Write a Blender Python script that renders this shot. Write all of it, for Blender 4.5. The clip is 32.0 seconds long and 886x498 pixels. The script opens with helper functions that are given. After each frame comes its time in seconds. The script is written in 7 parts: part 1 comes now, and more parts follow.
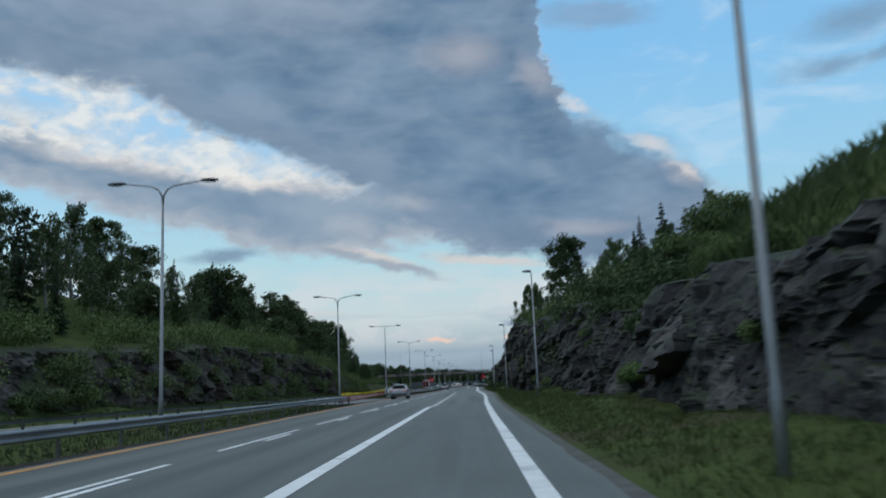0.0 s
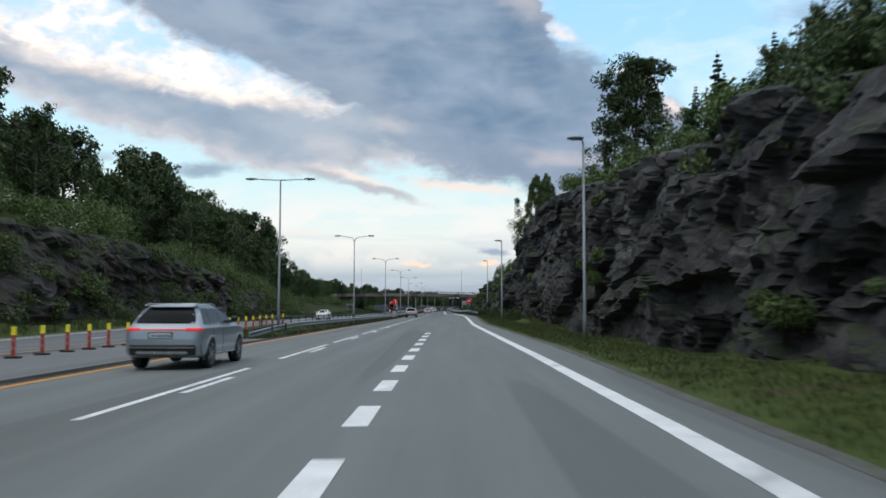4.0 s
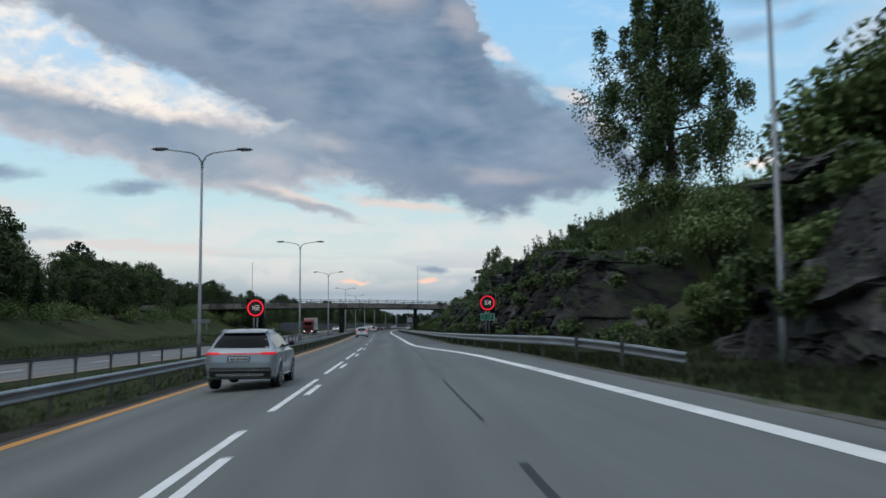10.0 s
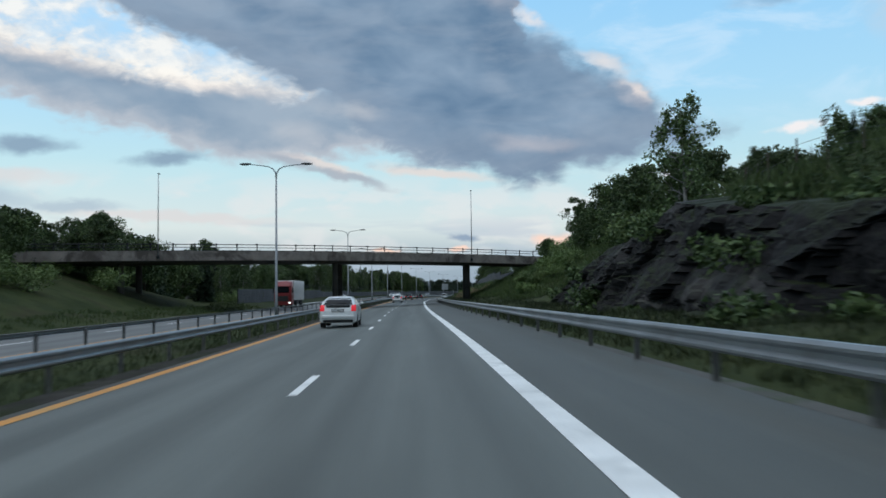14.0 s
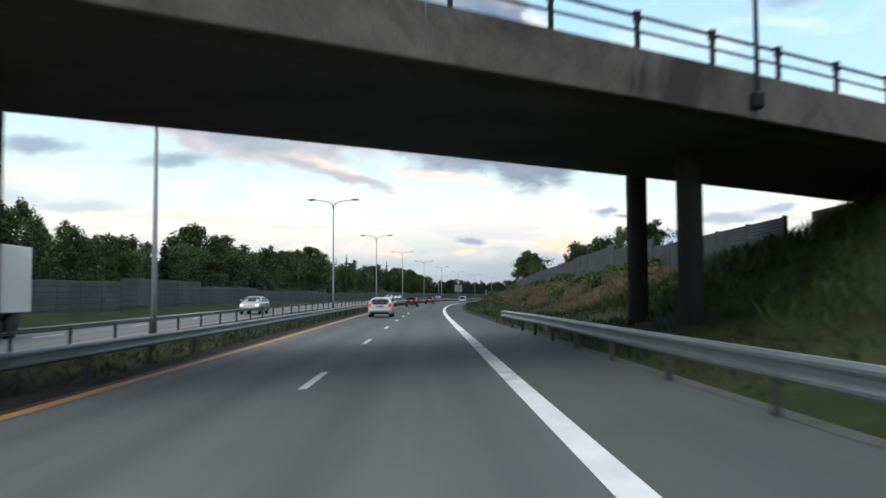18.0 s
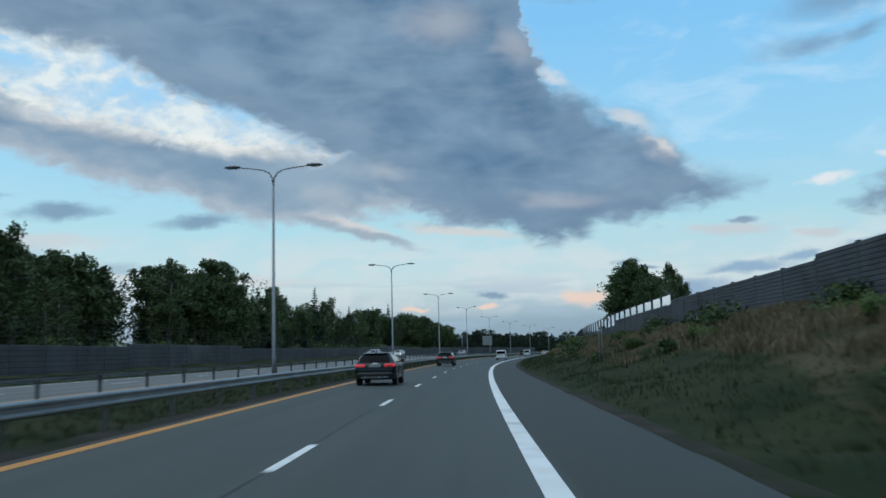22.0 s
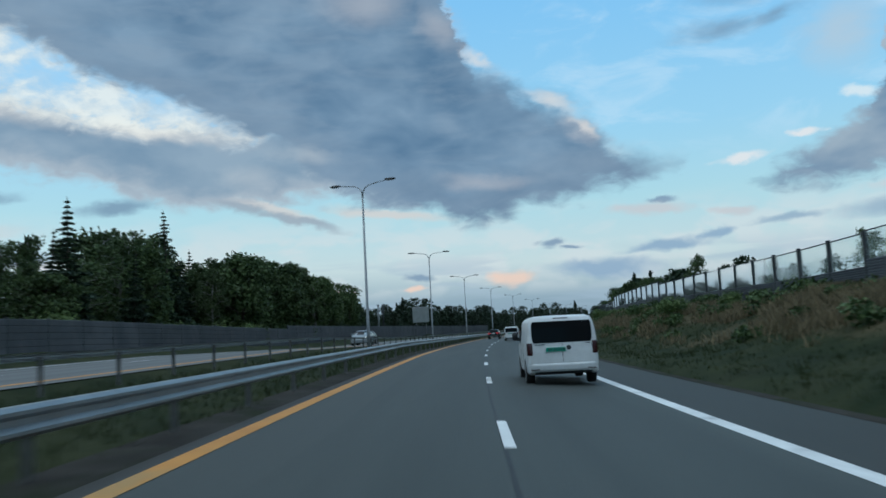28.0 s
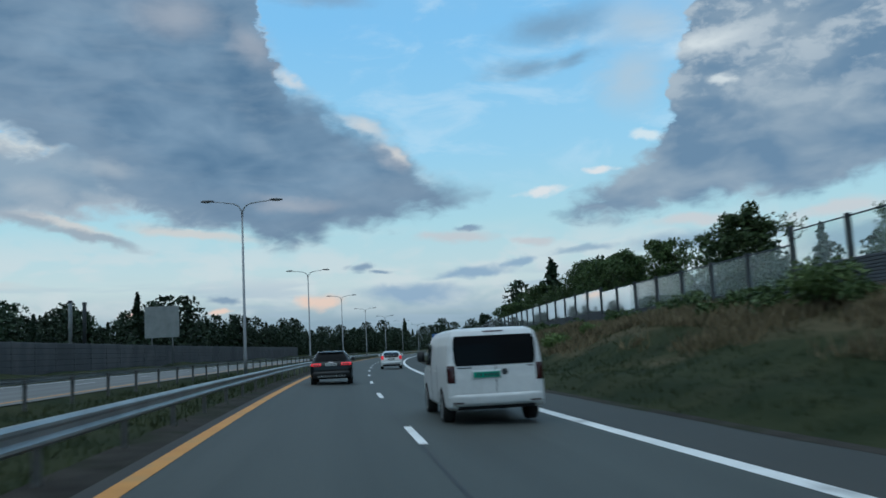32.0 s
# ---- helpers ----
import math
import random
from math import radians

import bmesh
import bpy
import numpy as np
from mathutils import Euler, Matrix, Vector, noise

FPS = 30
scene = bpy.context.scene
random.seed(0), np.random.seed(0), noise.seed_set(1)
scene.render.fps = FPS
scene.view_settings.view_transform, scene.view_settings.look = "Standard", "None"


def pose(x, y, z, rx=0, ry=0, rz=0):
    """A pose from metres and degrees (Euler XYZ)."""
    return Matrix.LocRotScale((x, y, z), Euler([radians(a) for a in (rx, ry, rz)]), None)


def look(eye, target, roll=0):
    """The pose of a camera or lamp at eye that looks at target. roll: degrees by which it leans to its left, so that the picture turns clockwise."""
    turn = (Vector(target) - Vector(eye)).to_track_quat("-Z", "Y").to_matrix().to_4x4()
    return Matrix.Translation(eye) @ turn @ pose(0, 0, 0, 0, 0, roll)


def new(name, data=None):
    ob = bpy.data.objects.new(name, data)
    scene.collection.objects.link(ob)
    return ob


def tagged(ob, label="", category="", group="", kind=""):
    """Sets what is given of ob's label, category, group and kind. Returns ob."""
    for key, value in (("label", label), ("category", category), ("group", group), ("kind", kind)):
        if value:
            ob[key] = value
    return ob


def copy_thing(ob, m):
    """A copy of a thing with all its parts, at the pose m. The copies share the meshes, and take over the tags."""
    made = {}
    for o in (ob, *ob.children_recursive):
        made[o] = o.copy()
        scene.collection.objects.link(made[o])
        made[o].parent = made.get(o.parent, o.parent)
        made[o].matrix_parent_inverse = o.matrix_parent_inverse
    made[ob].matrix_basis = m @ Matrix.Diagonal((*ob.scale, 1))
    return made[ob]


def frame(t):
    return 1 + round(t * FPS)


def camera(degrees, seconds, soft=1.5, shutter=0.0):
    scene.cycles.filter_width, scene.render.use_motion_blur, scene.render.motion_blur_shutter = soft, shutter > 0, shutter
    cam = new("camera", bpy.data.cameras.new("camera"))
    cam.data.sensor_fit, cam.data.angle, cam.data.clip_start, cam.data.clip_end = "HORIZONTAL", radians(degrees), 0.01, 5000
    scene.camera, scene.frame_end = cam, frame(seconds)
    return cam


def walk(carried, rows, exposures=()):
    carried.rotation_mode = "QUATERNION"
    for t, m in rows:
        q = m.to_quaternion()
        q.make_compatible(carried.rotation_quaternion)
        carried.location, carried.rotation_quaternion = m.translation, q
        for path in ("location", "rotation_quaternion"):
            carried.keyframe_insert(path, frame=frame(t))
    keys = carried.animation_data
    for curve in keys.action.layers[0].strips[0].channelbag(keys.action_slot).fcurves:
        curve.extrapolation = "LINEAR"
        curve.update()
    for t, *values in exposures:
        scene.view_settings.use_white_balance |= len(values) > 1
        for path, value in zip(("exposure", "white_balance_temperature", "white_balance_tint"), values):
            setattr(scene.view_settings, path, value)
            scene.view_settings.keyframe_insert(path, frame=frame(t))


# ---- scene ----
from itertools import product

cam = camera(55.25, 32.0, soft=1.6, shutter=0.35)
PATH = [
    (0, (6.168, 0.000, 1.367), (5.680, 19.744, 4.524), -2.46),
    (0.5, (5.792, 8.825, 1.382), (4.627, 28.655, 3.710), -2.38),
    (1, (5.553, 17.957, 1.396), (4.715, 37.772, 3.973), -2.46),
    (1.5, (5.384, 27.184, 1.408), (5.550, 47.060, 3.624), -0.80),
    (2, (5.269, 36.524, 1.421), (5.470, 56.431, 3.332), -0.43),
    (2.5, (5.161, 46.034, 1.432), (5.304, 65.965, 3.090), -0.69),
    (3, (5.099, 55.384, 1.444), (5.208, 75.322, 3.021), -0.63),
    (3.5, (5.088, 64.720, 1.455), (5.120, 84.654, 3.081), -0.97),
    (4, (4.988, 74.063, 1.465), (4.982, 94.014, 2.861), 0.12),
    (4.5, (4.802, 83.409, 1.472), (4.569, 103.384, 2.456), 0.06),
    (6.5, (3.547, 120.825, 1.499), (3.294, 140.802, 2.409), 2.79),
    (7, (3.444, 130.584, 1.507), (4.056, 150.557, 2.347), 1.73),
    (7.5, (3.472, 140.378, 1.519), (4.417, 160.299, 3.016), 3.25),
    (8, (3.489, 150.248, 1.530), (4.744, 170.109, 3.523), 3.91),
    (8.5, (3.442, 160.278, 1.536), (4.763, 180.120, 3.668), 4.04),
    (9, (3.381, 170.526, 1.539), (4.938, 190.367, 3.517), 3.18),
    (9.5, (3.323, 180.975, 1.541), (5.046, 200.830, 3.217), 0.12),
    (10, (3.401, 191.096, 1.550), (4.838, 210.962, 3.360), -0.45),
    (10.5, (3.497, 201.415, 1.543), (4.772, 221.287, 3.409), -0.20),
    (11, (3.716, 212.113, 1.541), (4.811, 231.977, 3.600), -0.13),
    (11.5, (3.831, 222.553, 1.527), (4.404, 242.425, 3.713), 1.67),
    (12, (3.930, 233.215, 1.510), (4.327, 253.104, 3.572), 1.51),
    (12.5, (3.953, 244.099, 1.501), (4.347, 264.015, 3.288), 1.29),
    (13, (3.915, 254.943, 1.492), (4.320, 274.892, 2.867), 0.52),
    (13.5, (3.947, 266.175, 1.482), (4.659, 286.146, 2.294), 0.10),
    (14, (3.970, 277.634, 1.472), (4.671, 297.594, 2.538), -0.71),
    (14.5, (3.746, 289.092, 1.458), (4.607, 309.037, 2.645), -0.69),
    (16.5, (3.830, 336.549, 1.465), (4.755, 356.491, 2.677), -1.22),
    (17, (3.776, 348.337, 1.464), (4.581, 368.294, 2.475), -0.59),
    (17.5, (3.788, 360.096, 1.463), (4.585, 380.049, 2.583), -0.66),
    (18, (3.870, 371.909, 1.462), (4.416, 391.869, 2.604), -0.25),
    (18.5, (3.998, 383.655, 1.461), (4.487, 403.607, 2.749), -0.60),
    (19, (4.235, 395.314, 1.457), (4.627, 415.255, 2.943), -0.63),
    (19.5, (4.434, 406.923, 1.442), (4.684, 426.857, 3.051), -0.99),
    (20, (4.516, 418.332, 1.423), (4.644, 438.250, 3.225), -1.20),
    (20.5, (4.630, 429.596, 1.406), (4.808, 449.511, 3.240), -1.12),
    (21, (4.950, 441.053, 1.387), (4.873, 460.975, 3.154), -0.24),
    (21.5, (5.238, 452.532, 1.400), (5.110, 472.423, 3.481), -0.90),
    (22, (5.616, 464.138, 1.412), (5.678, 483.987, 3.860), -1.53),
    (22.5, (6.020, 475.636, 1.375), (6.377, 495.439, 4.153), -2.15),
    (23, (6.433, 487.315, 1.338), (7.158, 507.081, 4.297), -2.72),
    (23.5, (6.685, 498.751, 1.314), (7.418, 518.552, 4.033), -3.14),
    (24, (6.998, 510.168, 1.330), (7.647, 530.002, 3.815), -2.50),
    (24.5, (7.380, 521.740, 1.287), (8.092, 541.572, 3.777), -1.94),
    (25, (7.578, 533.521, 1.359), (8.601, 553.400, 3.304), -2.16),
    (25.5, (8.066, 544.980, 1.363), (9.077, 564.868, 3.219), -2.23),
    (27.5, (10.159, 589.737, 1.418), (11.658, 609.570, 3.522), -3.41),
    (28, (11.347, 601.680, 1.423), (13.132, 621.502, 3.399), -3.00),
    (28.5, (12.507, 613.813, 1.438), (14.891, 633.576, 3.377), -3.19),
    (29, (13.850, 626.190, 1.452), (16.907, 645.893, 3.020), -2.57),
    (29.5, (15.221, 638.418, 1.471), (18.382, 658.073, 3.385), -3.35),
    (30, (16.769, 650.654, 1.473), (20.160, 670.289, 3.195), -3.58),
    (30.5, (18.693, 662.901, 1.453), (22.436, 682.479, 3.089), -3.05),
    (31, (20.576, 675.016, 1.441), (25.397, 694.366, 2.961), -3.18),
    (31.5, (22.341, 686.947, 1.437), (28.155, 705.971, 3.507), -2.94),
    (32, (24.062, 698.707, 1.444), (30.235, 717.588, 3.765), -2.89),
]
walk(cam, [(t, look(eye, target, roll)) for t, eye, target, roll in PATH],
     exposures=[(0.0, -0.15, 5900, 4), (2.0, 0.28, 6350, 8), (3.0, 0.52, 6550, 9), (4.0, 0.36, 6600, 10), (7.0, 0.44, 6900, 10), (8.0, 0.12, 6500, 9), (9.0, -0.03, 6300, 8), (11.0, 0.1, 6500, 10), (13.0, 0.0, 6100, 5), (14.0, 0.08, 6150, 6),
                (17.3, 0.2, 6450, 9), (18.0, 0.52, 6900, 12), (19.2, -0.17, 5900, 3), (20.0, -0.25, 5800, 1), (21.0, -0.08, 5750, 0), (24.0, -0.08, 5600, -2), (25.0, 0.03, 5650, -1), (28.0, -0.1, 5650, -2), (30.0, -0.1, 5700, -2), (31.0, 0.14, 5750, 0), (32.0, -0.15, 5650, -2)])

# ---- the line of the motorway: s metres along the lane divider, l metres to its right, h metres above the carriageway ----
BEND_S = [-60, 200, 300, 350, 400, 450, 500, 550, 600, 650, 700, 750, 800, 850, 900, 1100]
BEND = [0.000052, 0.000074, -0.000396, 0.000423, 0.000036, 0.000401, 0.000506, 0.000661, 0.000739, 0.000511, 0.000913, 0.000834, 0.000723, 0.000661, 0.000612, 0.000591]
BANK_S = [0, 100, 200, 300, 400, 450, 500, 550, 600, 650, 700, 800]
BANK = [0.0073, -0.0179, -0.0665, -0.0407, -0.0285, 0.0059, 0.0231, 0.0274, 0.0492, 0.0725, 0.0328, 0.0415]
GRID = np.arange(-400.0, 2600.0, 5.0)
_k = np.interp(GRID, BEND_S, BEND)
_th = np.concatenate([[0], np.cumsum((_k[1:] + _k[:-1]) / 2 * 5)])
_th -= np.interp(0, GRID, _th)
_sx, _sy = np.sin(_th), np.cos(_th)
_X = np.concatenate([[0], np.cumsum((_sx[1:] + _sx[:-1]) / 2 * 5)])
_Y = np.concatenate([[0], np.cumsum((_sy[1:] + _sy[:-1]) / 2 * 5)])
_X -= np.interp(0, GRID, _X)
_Y -= np.interp(0, GRID, _Y)


def heading(s):
    return float(np.interp(s, GRID, _th))


def smooth(x, a, b):
    t = np.clip((x - a) / (b - a), 0, 1)
    return t * t * (3 - 2 * t)


def level(s, l):
    """Height of the banked carriageways; the far one lies a little higher."""
    return -np.interp(s, BANK_S, BANK) * np.clip(l, -12, 10) + np.interp(s, [0, 115, 145, 215, 275, 2000], [0.03, 0.03, 0.5, 0.5, 0.12, 0.1]) * smooth(-np.asarray(l, float), 6.5, 10.3)


def P(s, l, h=0.0):
    th = np.interp(s, GRID, _th)
    return Vector((float(np.interp(s, GRID, _X) + l * np.cos(th)), float(np.interp(s, GRID, _Y) - l * np.sin(th)), float(level(s, l) + h)))


def stand(s, l, h=0.0, turn=0.0):
    """Pose on the plan: y along the road, x to its right."""
    return Matrix.Translation(P(s, l, h)) @ pose(0, 0, 0, 0, 0, -math.degrees(heading(s)) + turn)


# ---- sky and light ----
world = bpy.data.worlds.new("dusk_sky")
scene.world = world
world.use_nodes = True
wt = world.node_tree
wt.nodes.clear()


class Net:
    """Short hand for node trees."""

    def __init__(self, tree):
        self.t = tree

    def n(self, kind, **kw):
        node = self.t.nodes.new(kind)
        for key, v in kw.items():
            if key.startswith("i_"):
                node.inputs[key[2:].replace("_", " ")].default_value = v
            elif key == "ops":
                node.operation = v
            elif key == "kind":
                node.sky_type = v
            elif key == "space":
                node.data_type = v
        return node

    def link(self, a, b):
        self.t.links.new(a, b)

    def math(self, op, a, b=None, c=None, clamp=False):
        node = self.t.nodes.new("ShaderNodeMath")
        node.operation = op
        node.use_clamp = clamp
        for i, v in enumerate((a, b, c)):
            if v is None:
                continue
            if isinstance(v, (int, float)):
                node.inputs[i].default_value = v
            else:
                self.link(v, node.inputs[i])
        return node.outputs[0]

    def mix(self, f, a, b, blend="MIX"):
        node = self.t.nodes.new("ShaderNodeMix")
        node.data_type = "RGBA"
        node.blend_type = blend
        for i, v in ((0, f), (6, a), (7, b)):
            if isinstance(v, (int, float)):
                node.inputs[i].default_value = v
            elif isinstance(v, (tuple, list)):
                node.inputs[i].default_value = (*v, 1)
            else:
                self.link(v, node.inputs[i])
        return node.outputs[2]

    def ramp(self, f, *stops):
        node = self.t.nodes.new("ShaderNodeValToRGB")
        el = node.color_ramp.elements
        while len(el) < len(stops):
            el.new(0.5)
        for e, (p, c) in zip(el, stops):
            e.position = p
            e.color = (c, c, c, 1) if isinstance(c, (int, float)) else (*c, 1)
        self.link(f, node.inputs[0])
        return node.outputs[0]

    def noise(self, vec, scale, detail=4, rough=0.55, dist=0.0):
        node = self.t.nodes.new("ShaderNodeTexNoise")
        node.inputs["Scale"].default_value = scale
        node.inputs["Detail"].default_value = detail
        node.inputs["Roughness"].default_value = rough
        node.inputs["Distortion"].default_value = dist
        self.link(vec, node.inputs["Vector"])
        return node.outputs[0]


w = Net(wt)
out = w.n("ShaderNodeOutputWorld")
bg = w.n("ShaderNodeBackground")
tc = w.n("ShaderNodeTexCoord")
sep = w.n("ShaderNodeSeparateXYZ")
w.link(tc.outputs["Generated"], sep.inputs[0])
# azimuth to the right of +y and elevation, both in degrees
az = w.math("MULTIPLY", w.math("ARCTAN2", sep.outputs[0], sep.outputs[1]), 57.2958)
el = w.math("MULTIPLY", w.math("ARCSINE", sep.outputs[2]), 57.2958)
nish = w.n("ShaderNodeTexSky")
nish.sky_type = "NISHITA"
nish.sun_disc = False
nish.sun_elevation = radians(6)
nish.sun_rotation = radians(-60)
nish.air_density, nish.dust_density, nish.ozone_density = 1.0, 1.0, 1.5


def over_az(*stops):
    """Elevation in degrees as a function of azimuth, from stops (azimuth, elevation)."""
    node = wt.nodes.new("ShaderNodeFloatCurve")
    c = node.mapping.curves[0]
    pts = [((a + 90) / 180, e / 90) for a, e in stops]
    while len(c.points) < len(pts):
        c.points.new(0.5, 0.5)
    for p, (x, y) in zip(c.points, pts):
        p.location = (x, y)
        p.handle_type = "VECTOR"
    node.mapping.update()
    node.inputs[0].default_value = 1
    w.link(w.math("MULTIPLY_ADD", wx, 1 / 180, 0.5, clamp=True), node.inputs[1])
    return w.math("MULTIPLY", node.outputs[0], 90)


def soft(x, a, b):
    node = wt.nodes.new("ShaderNodeMapRange")
    node.interpolation_type = "SMOOTHSTEP"
    w.link(x, node.inputs[0])
    node.inputs[1].default_value, node.inputs[2].default_value = a, b
    return node.outputs[0]


def stretched(sx, sy, push=0.0):
    """Azimuth and elevation scaled for the noise."""
    node = w.n("ShaderNodeCombineXYZ")
    w.link(w.math("MULTIPLY", az, sx), node.inputs[0])
    w.link(w.math("MULTIPLY", el, sy), node.inputs[1])
    node.inputs[2].default_value = push
    return node.outputs[0]


def inv(x):
    return w.math("SUBTRACT", 1.0, x)


def times(*f):
    r = f[0]
    for x in f[1:]:
        r = w.math("MULTIPLY", r, x)
    return r


n1 = w.noise(stretched(0.075, 0.13), 1.5, 3, 0.45, 0.3)
n2 = w.noise(stretched(0.19, 0.38, 3.0), 1.5, 3, 0.48, 0.3)
n4 = w.noise(stretched(0.42, 0.72, 7.0), 1.7, 4, 0.58, 0.3)
# the clouds' edges are pushed about at three sizes
wa = w.noise(stretched(0.20, 0.42, 11.0), 1.0, 2, 0.5, 0.0)
wb = w.noise(stretched(0.60, 1.10, 17.0), 1.0, 4, 0.55, 0.4)
wob = w.math("ADD", w.math("MULTIPLY_ADD", wa, 2.4, -1.2), w.math("MULTIPLY_ADD", wb, 2.0, -1.0))
elw = w.math("ADD", el, wob)
wx = w.math("ADD", az, w.math("ADD", w.math("MULTIPLY_ADD", n2, 3.0, -1.5), w.math("MULTIPLY_ADD", n4, 1.8, -0.9)))
spot = w.n("ShaderNodeCombineXYZ")
w.link(wx, spot.inputs[0])
w.link(w.math("ADD", el, w.math("MULTIPLY", wob, 0.38)), spot.inputs[1])


def tuft(a0, e0, ra, re, turn=0.0, hard=0.35):
    """A ragged oval of cloud round an azimuth and elevation."""
    mp = w.n("ShaderNodeMapping")
    mp.vector_type = "TEXTURE"
    mp.inputs["Location"].default_value = (a0, e0, 0)
    mp.inputs["Rotation"].default_value = (0, 0, radians(turn))
    mp.inputs["Scale"].default_value = (ra, re, 1)
    w.link(spot.outputs[0], mp.inputs["Vector"])
    ln = wt.nodes.new("ShaderNodeVectorMath")
    ln.operation = "LENGTH"
    w.link(mp.outputs[0], ln.inputs[0])
    return inv(soft(ln.outputs["Value"], hard, 1.25))


def over(tint, strength, *tufts_):
    """Lay ovals of one tint over the sky."""
    global col
    mask = None
    for q in tufts_:
        k = tuft(*q)
        mask = k if mask is None else w.math("MAXIMUM", mask, k)
    col = w.mix(w.math("MULTIPLY", mask, strength), col, tint)


# clear sky, from the cream horizon up to the blue
clear = w.ramp(w.math("DIVIDE", el, 60.0, clamp=True), (0.0, (0.30, 0.38, 0.47)), (0.035, (0.38, 0.47, 0.56)), (0.075, (0.77, 0.82, 0.81)), (0.14, (0.60, 0.82, 0.88)),
               (0.22, (0.47, 0.76, 0.97)), (0.36, (0.34, 0.66, 1.0)), (1.0, (0.15, 0.38, 0.74)))
skyc = w.n("ShaderNodeVectorMath")
skyc.operation = "SCALE"
w.link(nish.outputs[0], skyc.inputs[0])
skyc.inputs[3].default_value = 0.08
clear = w.mix(0.15, clear, skyc.outputs[0])
# thin veils: cream near the horizon, pale wisps in the blue
veil = times(soft(n2, 0.42, 0.62), soft(el, 2.0, 3.6), inv(soft(el, 6.0, 9.0)))
col = w.mix(w.math("MULTIPLY", veil, 0.55), clear, (0.80, 0.76, 0.74))
wisp = times(soft(w.noise(stretched(0.11, 0.30, 23.0), 1.3, 5, 0.6, 0.5), 0.50, 0.72), soft(el, 9.0, 13.0))
col = w.mix(w.math("MULTIPLY", wisp, 0.42), col, (0.70, 0.80, 0.90))
low = times(soft(w.noise(stretched(0.07, 0.55, 29.0), 1.3, 4, 0.5, 0.2), 0.48, 0.60), soft(el, 0.8, 2.0), inv(soft(el, 4.2, 5.6)))
col = w.mix(w.math("MULTIPLY", low, 0.5), col, (0.46, 0.52, 0.60))
over((0.74, 0.64, 0.62), 0.6, (-16, 5.2, 8, 0.4, -2), (-27, 7.4, 6, 0.5, 2))
over((0.36, 0.43, 0.53), 0.6, (-29, 6.2, 6.5, 1.1, -2), (-22, 5.9, 3.5, 0.5, 0))
# the grey layer under the bright streak
lowg = over_az((-90, 24), (-45, 15.5), (-30, 12.9), (-24, 12.0), (-20, 10.8), (-16, 10.1), (-13, 9.1), (-10.5, 8.6), (-7.9, 9.0), (-4.8, 9.3), (-1, 9.4), (2.9, 8.8), (4.8, 8.4), (90, 40))
upg = over_az((-90, 40), (-45, 20), (-30, 15.8), (-24, 14.5), (-20.5, 14.1), (-16, 13.5), (-12.5, 13.1), (-8.5, 12.9), (-5.7, 13.2), (-4, 14), (1, 13), (3.5, 9), (5, 6), (90, 6))
dg = w.math("SUBTRACT", elw, lowg)
grey = times(soft(dg, -0.5, 0.7), inv(soft(w.math("SUBTRACT", elw, upg), -0.2, 0.8)))
gtone = w.ramp(w.math("ADD", w.math("MULTIPLY", n1, 0.55), w.math("MULTIPLY", n2, 0.45)), (0.38, 0.0), (0.62, 1.0))
gcol = w.mix(soft(dg, 0.0, 2.2), (0.50, 0.50, 0.54), w.mix(gtone, (0.215, 0.285, 0.385), (0.34, 0.395, 0.475)))
# the bright broken streak over it, its lower rim cream, with blue between the puffs
dl = w.math("SUBTRACT", elw, upg)
lowd = over_az((-90, 60), (-45, 27), (-30, 20.2), (-24, 19.4), (-20.5, 18.8), (-18.6, 17.4), (-16, 16.5), (-13, 15.8), (-10, 14.6), (-6.5, 13.5), (-5, 12.9), (-3.5, 10.8), (-1, 9.3), (2.9, 8.8), (5, 8.2), (7.0, 7.3),
               (10.5, 7.8), (14.3, 8.8), (17.3, 9.5), (19.5, 9.7), (21.6, 10.1), (23, 14), (26, 40), (90, 60))
zone = times(soft(dl, -0.6, 0.5), inv(soft(az, -7.0, -5.0)))
broken = soft(w.math("ADD", w.math("MULTIPLY", n4, 0.35), w.math("MULTIPLY", n2, 0.65)), 0.36, 0.62)
rim = w.math("MULTIPLY", inv(soft(dl, 0.6, 3.4)), soft(w.math("MULTIPLY_ADD", n4, 1.0, 0.35), 0.55, 0.85))
col = w.mix(w.math("MULTIPLY", zone, 0.8), col, (0.46, 0.68, 0.90))
col = w.mix(times(zone, w.math("MAXIMUM", w.math("MULTIPLY", broken, 0.85), rim)), col, w.mix(w.ramp(w.math("ADD", w.math("MULTIPLY", n4, 0.5), w.math("MULTIPLY", n2, 0.5)), (0.36, 0.0), (0.60, 1.0)), (0.56, 0.58, 0.62), (0.98, 0.90, 0.82)))
col = w.mix(w.math("MULTIPLY", grey, 0.94), col, gcol)
over((0.86, 0.74, 0.67), 0.5, (-24, 14.8, 7, 0.7, -8, 0.0), (-13, 13.5, 6.5, 0.55, -5, 0.0))
